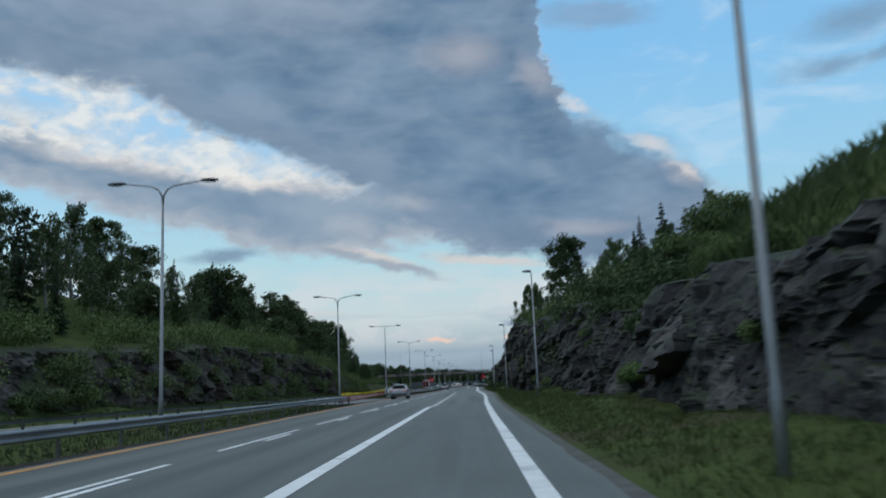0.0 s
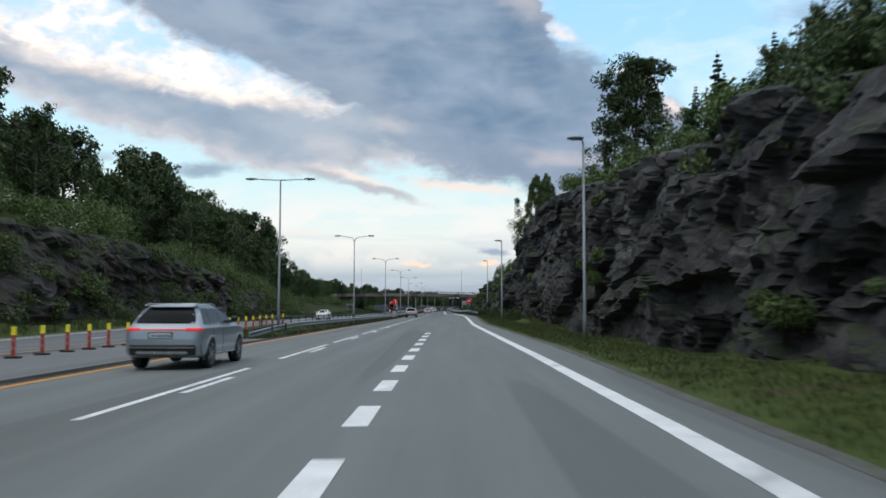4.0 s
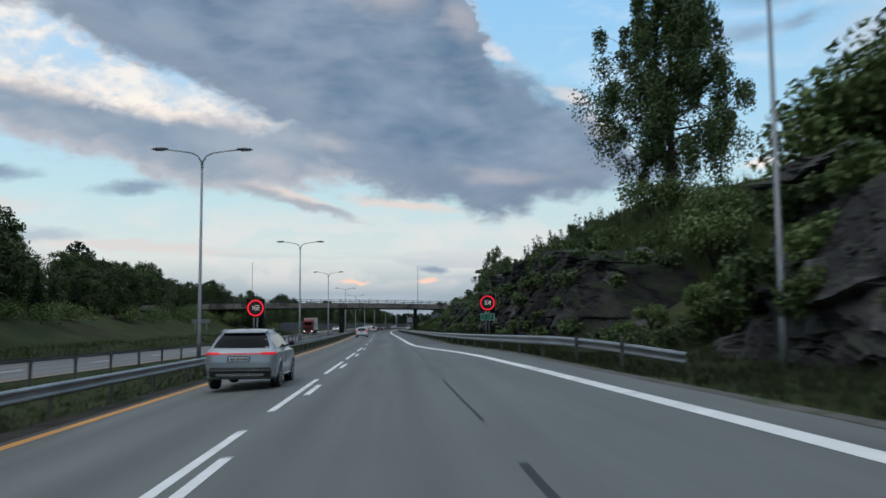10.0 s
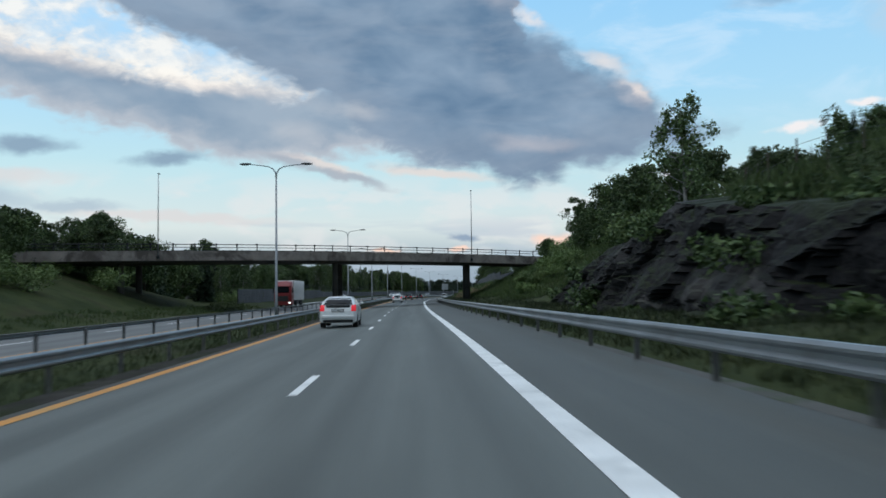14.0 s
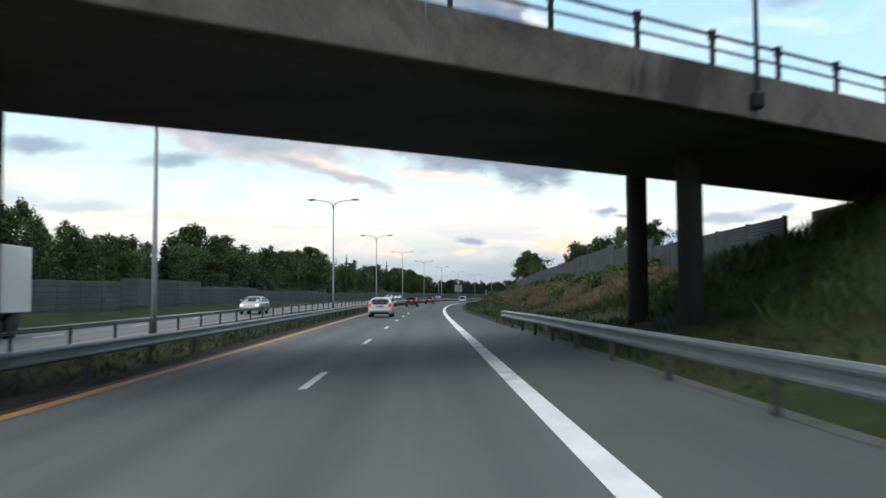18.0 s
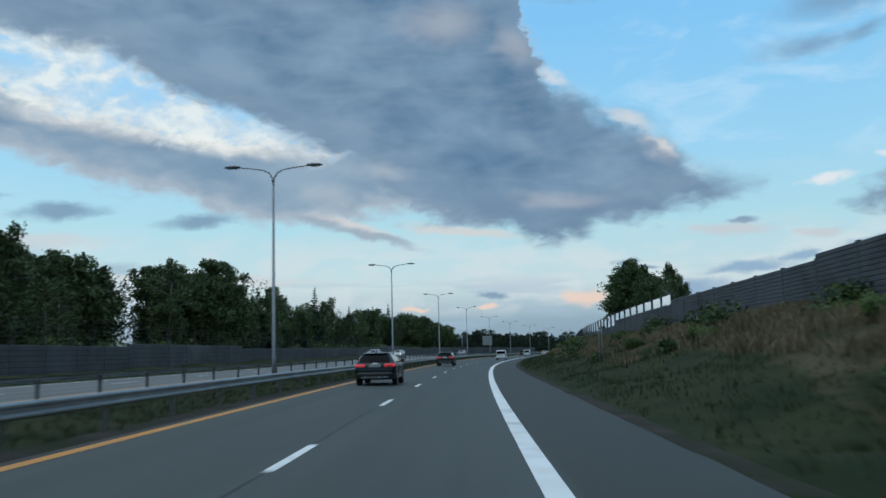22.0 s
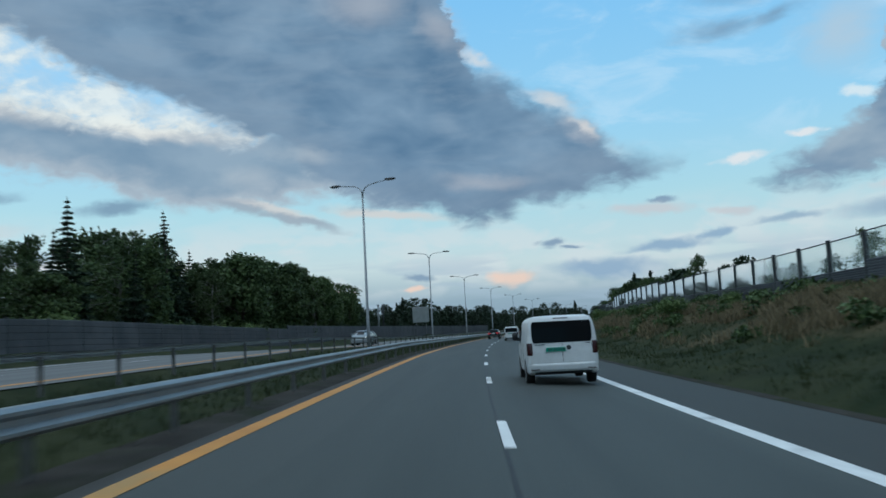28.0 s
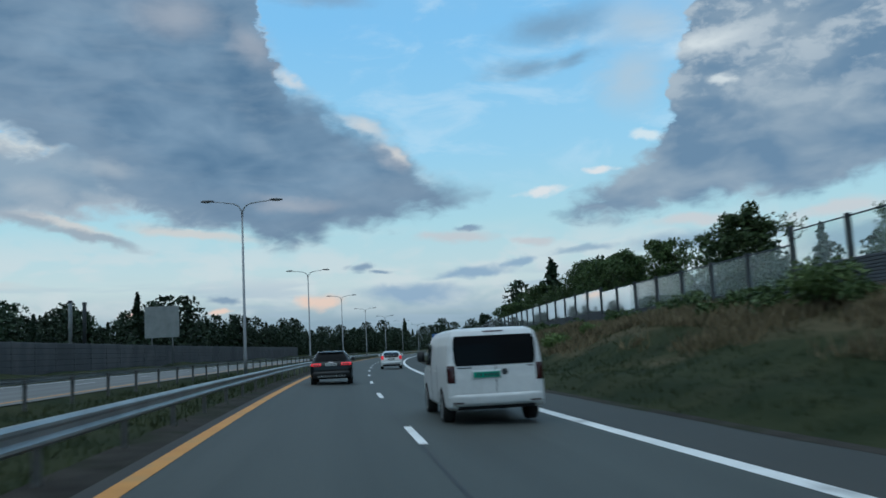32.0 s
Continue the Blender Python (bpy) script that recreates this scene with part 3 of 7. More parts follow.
M = dict(
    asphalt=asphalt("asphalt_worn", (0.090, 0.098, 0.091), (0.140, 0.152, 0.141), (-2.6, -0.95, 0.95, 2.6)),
    asphalt_far=asphalt("asphalt_far", (0.115, 0.117, 0.115), (0.17, 0.173, 0.169), (-13.5, -11.8, -17.2, -15.5)),
    seam=surface("bitumen_seam", (0.010, 0.010, 0.010), (0.022, 0.022, 0.022), 0.6, 2.0),
    paint=surface("road_paint_white", (0.62, 0.62, 0.6), (0.82, 0.82, 0.8), 0.6, 1.2, 25, 0.2, c3=(0.42, 0.42, 0.41), amount3=0.25, dist=0.004),
    yellow=surface("road_paint_yellow", (0.46, 0.20, 0.035), (0.58, 0.27, 0.05), 0.6, 1.2, 25, 0.2, c3=(0.40, 0.24, 0.08), amount3=0.3, dist=0.004),
    grass=surface("verge_grass", (0.036, 0.054, 0.013), (0.070, 0.090, 0.024), 0.9, 0.35, 9.0, 0.8, c3=(0.062, 0.054, 0.026), amount3=0.35, dist=0.08, spec=0.1, later=((0.013, 0.020, 0.007), (0.030, 0.034, 0.014))),
    blades=leafy("grass_blades", (0.030, 0.050, 0.014), (0.062, 0.086, 0.025)),
    bank=leafy("rough_bank_grass", (0.017, 0.027, 0.009), (0.042, 0.052, 0.018)),
    verge_blades=leafy("verge_grass_blades", (0.046, 0.064, 0.017), (0.105, 0.125, 0.040)),
    straw=leafy("dry_grass", (0.075, 0.062, 0.034), (0.235, 0.185, 0.105)),
    gravel=surface("gravel_shoulder", (0.065, 0.062, 0.055), (0.12, 0.116, 0.104), 0.9, 1.5, 60.0, 0.8, c3=(0.05, 0.07, 0.03), amount3=0.3),
    dirt=surface("dark_gravel_dirt", (0.022, 0.020, 0.017), (0.058, 0.053, 0.046), 0.95, 0.8, 45.0, 0.9, c3=(0.022, 0.028, 0.012), amount3=0.5, spec=0.1),
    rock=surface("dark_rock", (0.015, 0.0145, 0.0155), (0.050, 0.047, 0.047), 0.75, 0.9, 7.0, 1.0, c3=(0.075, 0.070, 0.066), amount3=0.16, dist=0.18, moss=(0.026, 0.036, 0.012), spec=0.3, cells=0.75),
    # copy of dark_rock for the low outcrop, dimmer exposure put into its colours
    rock_low=surface("dark_rock_dimmed", (0.0085, 0.0082, 0.0088), (0.029, 0.027, 0.027), 0.75, 0.9, 7.0, 1.0, c3=(0.045, 0.041, 0.038), amount3=0.10, dist=0.18, moss=(0.020, 0.028, 0.010), spec=0.12, cells=0.75),
    rock_left=surface("dark_rock_mossy", (0.030, 0.025, 0.023), (0.088, 0.070, 0.062), 0.8, 0.5, 6.0, 1.0, c3=(0.040, 0.056, 0.020), amount3=0.45, dist=0.2, moss=(0.024, 0.038, 0.013), spec=0.25, cells=0.8),
    steel=surface("galvanised_steel", (0.23, 0.25, 0.26), (0.36, 0.38, 0.39), 0.42, 0.8, 14.0, 0.05, metal=0.75, c3=(0.25, 0.26, 0.26), amount3=0.3),
    post=surface("weathered_steel_post", (0.07, 0.07, 0.07), (0.14, 0.14, 0.135), 0.6, 3.0, 20, 0.1, metal=0.4),
    pole=surface("grey_lamp_pole", (0.20, 0.21, 0.22), (0.30, 0.31, 0.32), 0.45, 1.0, 20, 0.05, metal=0.6),
    lamphead=plain("dark_lamp_housing", (0.035, 0.037, 0.04), 0.4),
    lens=plain("lamp_glass", (0.35, 0.36, 0.36), 0.15),
    concrete=surface("stained_concrete", (0.135, 0.117, 0.103), (0.26, 0.228, 0.20), 0.85, 0.7, 18.0, 0.3, c3=(0.075, 0.062, 0.054), amount3=0.55),
    concrete_dark=surface("dark_concrete", (0.05, 0.047, 0.044), (0.10, 0.094, 0.088), 0.85, 0.5, 18.0, 0.3),
    rail_dark=plain("dark_bridge_rail", (0.025, 0.027, 0.03), 0.5, 0.5),
    wall=surface("grey_noise_panel", (0.058, 0.063, 0.073), (0.094, 0.101, 0.113), 0.75, 0.6, 20.0, 0.2, c3=(0.050, 0.052, 0.058), amount3=0.3, vary=0.12),
    wall_left=surface("grey_concrete_barrier", (0.046, 0.049, 0.055), (0.078, 0.083, 0.09), 0.85, 0.4, 16.0, 0.25, c3=(0.09, 0.093, 0.10), amount3=0.4, vary=0.1),
    wallpost=plain("dark_post", (0.035, 0.04, 0.045), 0.5, 0.3),
    bark=surface("bark", (0.045, 0.035, 0.028), (0.10, 0.08, 0.065), 0.9, 3.0, 25.0, 0.8),
    birch=surface("birch_bark", (0.10, 0.095, 0.09), (0.33, 0.32, 0.30), 0.8, 5.0, 18.0, 0.4),
    leaf=leafy("broad_leaves", (0.026, 0.047, 0.016), (0.086, 0.122, 0.040)),
    leaf_b=leafy("birch_leaves", (0.040, 0.064, 0.024), (0.098, 0.138, 0.050)),
    needle=leafy("spruce_needles", (0.012, 0.026, 0.013), (0.034, 0.056, 0.026)),
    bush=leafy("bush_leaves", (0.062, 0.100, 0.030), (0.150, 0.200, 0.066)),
    red=plain("lit_red_ring", (0.9, 0.012, 0.03), 0.4, glow=0.8),
    digit=plain("lit_digits", (1.0, 0.93, 0.85), 0.4, glow=0.8),
    housing=plain("dark_sign_housing", (0.012, 0.011, 0.012), 0.6, spec=0.2),
    black=plain("black_panel", (0.018, 0.018, 0.02), 0.45),
    green=plain("green_sign", (0.0, 0.16, 0.085), 0.4),
    white=plain("white_plastic", (0.75, 0.76, 0.77), 0.4),
    signback=surface("grey_sign_back", (0.20, 0.21, 0.21), (0.29, 0.30, 0.30), 0.5, 1.0, 14, 0.05, metal=0.3),
    orange=plain("red_bollard", (0.42, 0.045, 0.03), 0.5),
    stripe=plain("faded_stripe", (0.45, 0.16, 0.13), 0.5),
    # faint emission stands in for light thrown back by the reflective top
    ytop=plain("yellow_reflector", (0.85, 0.74, 0.04), 0.4, glow=0.06),
    rubber=plain("rubber", (0.02, 0.02, 0.02), 0.8),
    blue=plain("blue_sign", (0.02, 0.13, 0.42), 0.4),
)
gl = bpy.data.materials.new("clear_panel")
gl.use_nodes = True
_b = gl.node_tree.nodes["Principled BSDF"]
_b.inputs["Base Color"].default_value = (0.86, 0.93, 0.92, 1)
_b.inputs["Roughness"].default_value = 0.03
_b.inputs["Transmission Weight"].default_value = 0.93
_b.inputs["IOR"].default_value = 1.05
M["clear"] = gl

# ---- mesh helpers ----


def mesh(name, verts, faces, material, smoothed=False, uvs=None):
    me = bpy.data.meshes.new(name)
    me.from_pydata([tuple(v) for v in verts], [], faces)
    me.materials.append(material)
    if smoothed:
        me.polygons.foreach_set("use_smooth", [True] * len(me.polygons))
    if uvs is not None:
        lay = me.uv_layers.new(name="UVMap")
        idx = np.zeros(len(me.loops), dtype=np.int32)
        me.loops.foreach_get("vertex_index", idx)
        lay.data.foreach_set("uv", np.asarray(uvs, dtype=np.float32)[idx].ravel())
    me.update()
    return me


class Build:
    """Collects boxes, tubes, lathed and lofted forms into one mesh."""

    def __init__(self):
        self.v, self.f = [], []

    def add(self, verts, faces):
        o = len(self.v)
        self.v += [Vector(v) for v in verts]
        self.f += [tuple(i + o for i in f) for f in faces]
        return self

    def box(self, x0, y0, z0, x1, y1, z1, m=None, c=0.0):
        if c <= 0:
            v = [Vector(q) for q in product((x0, x1), (y0, y1), (z0, z1))]
            f = [(0, 1, 3, 2), (4, 6, 7, 5), (0, 4, 5, 1), (2, 3, 7, 6), (0, 2, 6, 4), (1, 5, 7, 3)]
        else:
            ring = lambda z, e: [(x0 + e + c, y0 + e, z), (x1 - e - c, y0 + e, z), (x1 - e, y0 + e + c, z), (x1 - e, y1 - e - c, z), (x1 - e - c, y1 - e, z), (x0 + e + c, y1 - e, z), (x0 + e, y1 - e - c, z), (x0 + e, y0 + e + c, z)]
            rings = [ring(z0, c), ring(z0 + c, 0), ring(z1 - c, 0), ring(z1, c)]
            v = [Vector(q) for r in rings for q in r]
            f = [tuple(range(7, -1, -1)), tuple(range(24, 32))]
            f += [(a * 8 + i, a * 8 + (i + 1) % 8, a * 8 + 8 + (i + 1) % 8, a * 8 + 8 + i) for a in range(3) for i in range(8)]
        if m is not None:
            v = [m @ q for q in v]
        return self.add(v, f)

    def loft(self, rings, caps=True, closed=True):
        n = len(rings[0])
        v = [q for r in rings for q in r]
        last = n if closed else n - 1
        f = [(a * n + i, a * n + (i + 1) % n, a * n + n + (i + 1) % n, a * n + n + i) for a in range(len(rings) - 1) for i in range(last)]
        if caps and closed:
            f += [tuple(range(n - 1, -1, -1)), tuple(range((len(rings) - 1) * n, len(rings) * n))]
        return self.add(v, f)

    def tube(self, pts, radii, n=8):
        pts = [Vector(p) for p in pts]
        if isinstance(radii, (int, float)):
            radii = [radii] * len(pts)
        rings = []
        for i, p in enumerate(pts):
            d = (pts[min(i + 1, len(pts) - 1)] - pts[max(i - 1, 0)]).normalized()
            side = d.orthogonal().normalized() if abs(d.x) < 0.99 and i == 0 else (prev - d * prev.dot(d)).normalized() if i else Vector((0, 1, 0))
            prev = side
            up = d.cross(side)
            rings.append([p + (side * math.cos(a) + up * math.sin(a)) * radii[i] for a in [2 * math.pi * j / n for j in range(n)]])
        return self.loft(rings)

    def lathe(self, prof, n=16, m=None):
        rings = [[Vector((r * math.cos(a), r * math.sin(a), z)) for a in [2 * math.pi * j / n for j in range(n)]] for r, z in prof]
        if m is not None:
            rings = [[m @ q for q in r] for r in rings]
        return self.loft(rings)

    def me(self, name, material, smoothed=False):
        return mesh(name, self.v, self.f, material, smoothed)


def part(name, data, parent, label="", m=None):
    ob = new(name, data)
    ob.parent = parent
    if m is not None:
        ob.matrix_basis = m
    if label:
        ob["label"] = label
    return ob


def thing(name, m, label, category, group="", data=None, kind=""):
    ob = new(name, data)
    if data is None:
        ob.empty_display_size = 0.2
    ob.matrix_basis = m
    return tagged(ob, label, category, group, kind)


def ribbon(name, s0, s1, l0, l1, h, material, step=4.0, label="", kind="structure", category="", cross=1, thick=0.0, parent=None):
    """A strip along the road between two offsets (numbers or functions of s)."""
    n = max(2, int(round((s1 - s0) / step)) + 1)
    ss = np.linspace(s0, s1, n)
    fa = l0 if callable(l0) else (lambda s: l0)
    fb = l1 if callable(l1) else (lambda s: l1)
    v, uv, f = [], [], []
    for s in ss:
        for j in range(cross + 1):
            l = fa(s) + (fb(s) - fa(s)) * j / cross
            v.append(P(s, l, h))
            uv.append((s, l))
    c = cross + 1
    for i in range(n - 1):
        for j in range(cross):
            f.append((i * c + j, i * c + j + 1, (i + 1) * c + j + 1, (i + 1) * c + j))
    me = mesh(name, v, f, material, False, uv)
    if parent is not None:
        return part(name, me, parent)
    return thing(name, Matrix(), label, category or name.split("_")[0], "", me, kind)

# ---- ground: one sheet ----
E0, E1 = -90.0, 1150.0


def right_edge(s):
    """White edge line on the right: the slip road joins and its lane tapers away."""
    return float(np.interp(s, [-100, 0, 40, 60, 83, 98, 138, 160, 180, 199, 214, 219, 224, 232, 240, 245, 250, 261, 284, 300, 360, 2000], [7.05, 7.05, 7.05, 7.13, 7.42, 7.35, 6.68, 6.8, 6.85, 6.35, 6.05, 5.88, 5.75, 5.25, 4.45, 4.1, 3.72, 3.5, 3.34, 3.36, 3.42, 3.42]))


def road_right(s):
    return right_edge(s) + float(np.interp(s, [0, 66, 85, 104, 142, 185, 200, 215, 240, 262, 420, 470, 500, 545, 620, 668, 710, 2000], [1.1, 0.9, 1.0, 1.3, 0.95, 1.2, 1.0, 1.15, 2.0, 2.65, 2.4, 2.35, 2.7, 2.5, 2.6, 2.6, 2.2, 2.3]))


def foot(s):
    """Where the right-hand slope or rock begins."""
    return float(np.interp(s, [-100, 0, 60, 110, 150, 175, 200, 230, 300, 330, 380, 420, 440, 2000], [12, 12.3, 13.2, 13.0, 12.0, 11.2, 11, 10.0, 9.6, 9.4, 9.0, 8.2, 7.6, 7.6]))


def crest(s):
    """Height of the top of the right-hand face."""
    return float(np.interp(s, [-100, 18, 24, 31, 41, 46, 57, 63, 71, 77, 84, 94, 98, 103, 116, 127, 145, 156, 166, 172, 177, 180.5, 187, 198, 205, 213, 219, 226, 231, 236, 247, 255, 266, 271, 276, 281, 287, 297, 303, 310, 314, 320, 327, 331, 345, 360, 400, 415, 440, 700, 2000],
                           [4.6, 4.6, 4.2, 5.2, 5.2, 4.7, 5.7, 6.0, 7.3, 7.7, 7.1, 7.1, 7.9, 8.7, 8.8, 9.3, 11.0, 11.7, 11.5, 10.5, 9.0, 6.2, 4.9, 4.4, 5.1, 5.0, 3.4, 3.6, 3.6, 4.9, 6.0, 6.0, 5.7, 5.4, 4.5, 3.7, 3.1, 2.9, 3.6, 4.5, 3.9, 3.2, 2.3, 2.2, 4.0, 5.2, 5.6, 2.8, 2.7, 2.8, 2.8]))



def run(s):
    """Depth of the face from foot to crest."""
    return float(np.interp(s, [-100, 175, 190, 213, 218.5, 229, 234, 270, 290, 326, 342, 400, 420, 2000], [3.0, 3.2, 3.4, 3.4, 8.2, 8.2, 3.3, 3.2, 3.0, 3.4, 12, 13, 8.8, 8.8]))


def back_rise(s):
    """How much the land climbs on behind the right-hand crest."""
    return float(np.interp(s, [-100, 0, 40, 80, 110, 150, 190, 220, 280, 330, 400, 420, 2000], [3.8, 4.0, 5.4, 6.6, 6.2, 4.5, 4.6, 4.4, 4.6, 3.4, 1.0, 0, 0]))


def back_run(s):
    """Over how many metres the land climbs behind the crest."""
    return float(np.interp(s, [-100, 55, 95, 215, 232, 270, 296, 312, 332, 2000], [8.5, 9.0, 22, 22, 12, 11, 10, 15, 22, 24]))


def left_foot(s):
    return float(np.interp(s, [-100, 150, 240, 330, 2000], [-23.5, -23.5, -22.5, -23, -23.5]))


def left_crest(s):
    return float(np.interp(s, [-100, 40, 80, 112, 130, 158, 178, 200, 240, 280, 330, 375, 400, 430, 2000], [4.0, 4.2, 5.8, 8.0, 7.6, 7.9, 6.4, 5.2, 3.6, 2.4, 3.5, 4.4, 1.2, 0.2, 0.2]))


def left_run(s):
    return float(np.interp(s, [-100, 200, 240, 330, 2000], [3.5, 3.5, 8, 12, 10]))


def left_rise(s):
    return float(np.interp(s, [-100, 0, 150, 240, 300, 400, 2000], [7, 8, 9, 7, 2.0, 0.5, 0.0]))


def ground_h(s, l):
    """Height of the ground over the carriageway's level."""
    rr = road_right(s)
    if l > rr:
        f, r, c = foot(s), run(s), crest(s)
        verge = float(np.interp(s, [0, 75, 105, 225, 260], [0.45, 0.45, -0.1, -0.1, 0.45])) * float(smooth(l, rr, f)) - 0.08 * float(smooth(l, rr, rr + 0.6))
        up = (c - 0.15) * float(np.clip((l - f - 1.02 * r) / (0.35 * r), 0, 1)) if run(s) < 7 else (c - 0.4) * float(smooth(l, f, f + r))
        h = verge + up + back_rise(s) * float(smooth(l, f + r, f + r + back_run(s)))
        if l > f - 1:
            h += 0.5 * noise.noise((s * 0.11, l * 0.13, 0.3)) + 0.18 * noise.noise((s * 0.5, l * 0.5, 4))
        far = float(smooth(l, 120, 500))
        return h * (1 - far) + 3 * far
    if l < -19.6:
        f, r, c = left_foot(s), left_run(s), left_crest(s)
        h = 0.5 * float(smooth(-l, 19.8, -f)) + (c - 0.15) * float(np.clip((f - (1.02 if r < 5 else 0.2) * r - l) / ((0.35 if r < 5 else 0.8) * r), 0, 1)) + left_rise(s) * float(smooth(-l, -f + r, -f + r + 30))
        if l < f + 1:
            h += 0.5 * noise.noise((s * 0.11, l * 0.13, 7.3)) + 0.15 * noise.noise((s * 0.5, l * 0.5, 9))
        # approach bank of the overbridge
        deck_s = 391 + (l - 10) * 0.8 + 5.5
        bank = 5.6 * float(smooth(-l, 30, 52)) * float(1 - smooth(abs(s - deck_s), 7, 24))
        h = max(h, bank)
        far = float(smooth(-l, 120, 500))
        return h * (1 - far) + 2 * far
    if -10.3 < l < -4.7:
        return -0.16 + 0.06 * noise.noise((s * 0.6, l * 0.8, 2))
    return -0.06


ss = np.concatenate([np.arange(-390, -60, 30), np.arange(-60, 860, 3.0), np.arange(860, 1300, 12.0), np.arange(1300, 2550, 60.0)])
ll = np.concatenate([[-1500, -900, -500, -300, -200, -140, -110, -90, -75], np.arange(-62, -36, 3.0), np.arange(-36, -19.9, 1.0), [-19.7, -19.3, -18.8, -15, -10.7, -10.5, -10.3, -9.9, -9, -8, -7, -6, -5.2, -4.8, -4.4, -2, 0, 2, 3.4],
                     np.arange(4.0, 30, 0.8), np.arange(31, 62, 3.0), [68, 80, 95, 115, 140, 200, 300, 500, 900, 1500]])
gv, guv = [], []
for s in ss:
    for l in ll:
        h = ground_h(float(s), float(l))
        # keep the sheet below the paved surfaces
        rr = road_right(float(s))
        if -4.6 < l <= rr - 0.3 or -19.1 < l < -10.6:
            h = -0.25
        elif -10.7 < l < -10.2 or -19.8 < l < -19.0:
            h = -0.03
        gv.append(P(s, l, h))
        guv.append((s, l))
nl = len(ll)
gf = [(i * nl + j, i * nl + j + 1, (i + 1) * nl + j + 1, (i + 1) * nl + j) for i in range(len(ss) - 1) for j in range(nl - 1)]
thing("ground", Matrix(), "rough green grassland with dry patches beside the motorway", "ground", "", mesh("ground", gv, gf, M["grass"], True, guv), "structure")

# ---- carriageways, shoulders and markings ----
def left_shift(s):
    """The central reservation swells towards the carriageway at the start."""
    return float(np.interp(s, [0, 34, 46, 62, 80], [0.75, 0.62, 0.3, 0.08, 0.0]))


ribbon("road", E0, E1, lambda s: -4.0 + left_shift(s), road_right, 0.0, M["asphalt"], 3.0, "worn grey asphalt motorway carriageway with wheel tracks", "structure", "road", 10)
ribbon("road_far", E0, E1, -19.4, -10.35, 0.0, M["asphalt_far"], 4.0, "pale grey asphalt of the oncoming carriageway", "structure", "road", 6)
ragged = lambda s: road_right(s) - 0.12 + 0.07 * noise.noise((s * 0.35, 0.0, 5.1)) + 0.04 * noise.noise((s * 1.3, 0.0, 2.2))
for s0, s1, m_, wide_ in ((E0, 408, "gravel", 0.16), (408, E1, "dirt", 0.4)):
    ribbon("gravel_edge", s0, s1, ragged, lambda s: road_right(s) + wide_, 0.004, M[m_], 0.8 if s1 == 408 else 1.0, "narrow gravel edge beside the asphalt", "structure", "gravel", 2)
ribbon("gravel_edge", E0, E1, lambda s: -4.85 + left_shift(s), lambda s: -3.97 + left_shift(s), -0.03, M["dirt"], 3.0, "gravel strip along the central reservation", "structure", "gravel", 2)
# crossing through the central reservation, coned off
ribbon("crossover_pavement", 84, 119, -10.5, -4.7, -0.02, M["asphalt_far"], 2.0, "paved crossover in the central reservation", "structure", "road", 4)
H1 = 0.006


def line(s0, s1, l, wdt, material, name="lane_marking", label="white painted lane marking on asphalt"):
    f = l if callable(l) else (lambda s: l)
    return ribbon(name, s0, s1, lambda s: f(s) - wdt / 2, lambda s: f(s) + wdt / 2, H1, material, 3.0, label, "structure", "road marking")


line(E0, E1, right_edge, 0.30, M["paint"], "edge_line", "solid white edge line on the shoulder side")
line(E0, E1, lambda s: -3.62 + left_shift(s), 0.26, M["yellow"], "edge_line", "solid yellow line along the central reservation")
line(E0, E1, -10.9, 0.18, M["yellow"], "edge_line", "solid yellow line of the oncoming carriageway")
line(E0, E1, -18.3, 0.18, M["paint"], "edge_line", "solid white edge line of the oncoming carriageway")
line(E0, 53.2, 3.52, 0.3, M["paint"], "lane_marking", "solid white line between slip road and motorway lane")
s = 54.2
while s < 122:
    line(s, s + 2.1, 3.72, 0.32, M["paint"], "lane_marking", "short broad white dash of the merging lane")
    s += 4.3
for n in range(-9, 19):
    s = float(np.interp(n, [-9, 0, 2, 3, 5, 6, 10, 13, 14, 17, 18], [-96.0, 20.8, 47.3, 60.3, 85.2, 98.6, 144.6, 181.7, 194.6, 232.0, 244.6]))
    line(s, s + 9.6, 0.0, 0.15, M["paint"], "lane_marking", "long white warning dash between the lanes")
    line(s + 3.5, s + 6.8, 0.30, 0.15, M["paint"], "lane_marking", "short white dash beside the long one")
for n in range(-2, 58):
    s = float(np.interp(n, [-2, 0, 1, 6, 7, 10, 11, 13, 15, 17, 19, 21, 26, 27, 34, 35, 58], [264.3, 290.3, 302.6, 359.4, 372.5, 412.0, 424.6, 449.7, 475.0, 501.6, 527.4, 552.6, 612.4, 625.2, 712.9, 726.4, 1010]))
    line(s, s + 3.1, 0.0, 0.15, M["paint"], "lane_marking", "white lane dash between the two lanes")
for s in np.arange(-60, 1000, 12.0):
    line(float(s), float(s) + 3, -14.6, 0.15, M["paint"], "lane_marking", "white lane dash of the oncoming carriageway")
wig = lambda s: 0.02 * math.sin(s * 0.11 + 0.4) + 0.012 * math.sin(s * 0.37 + 0.8)
ribbon("asphalt_joint", 430, 900, lambda s: -0.08 + wig(s), lambda s: -0.025 + wig(s), 0.003, M["seam"], 1.5, "dark sealed joint along the lane edge", "structure", "road joint")
worn = lambda s: float(np.interp(s, [150, 166, 198, 242, 262], [3.95, 3.83, 3.50, 3.47, 3.2])) + 0.5 * wig(4 * s)
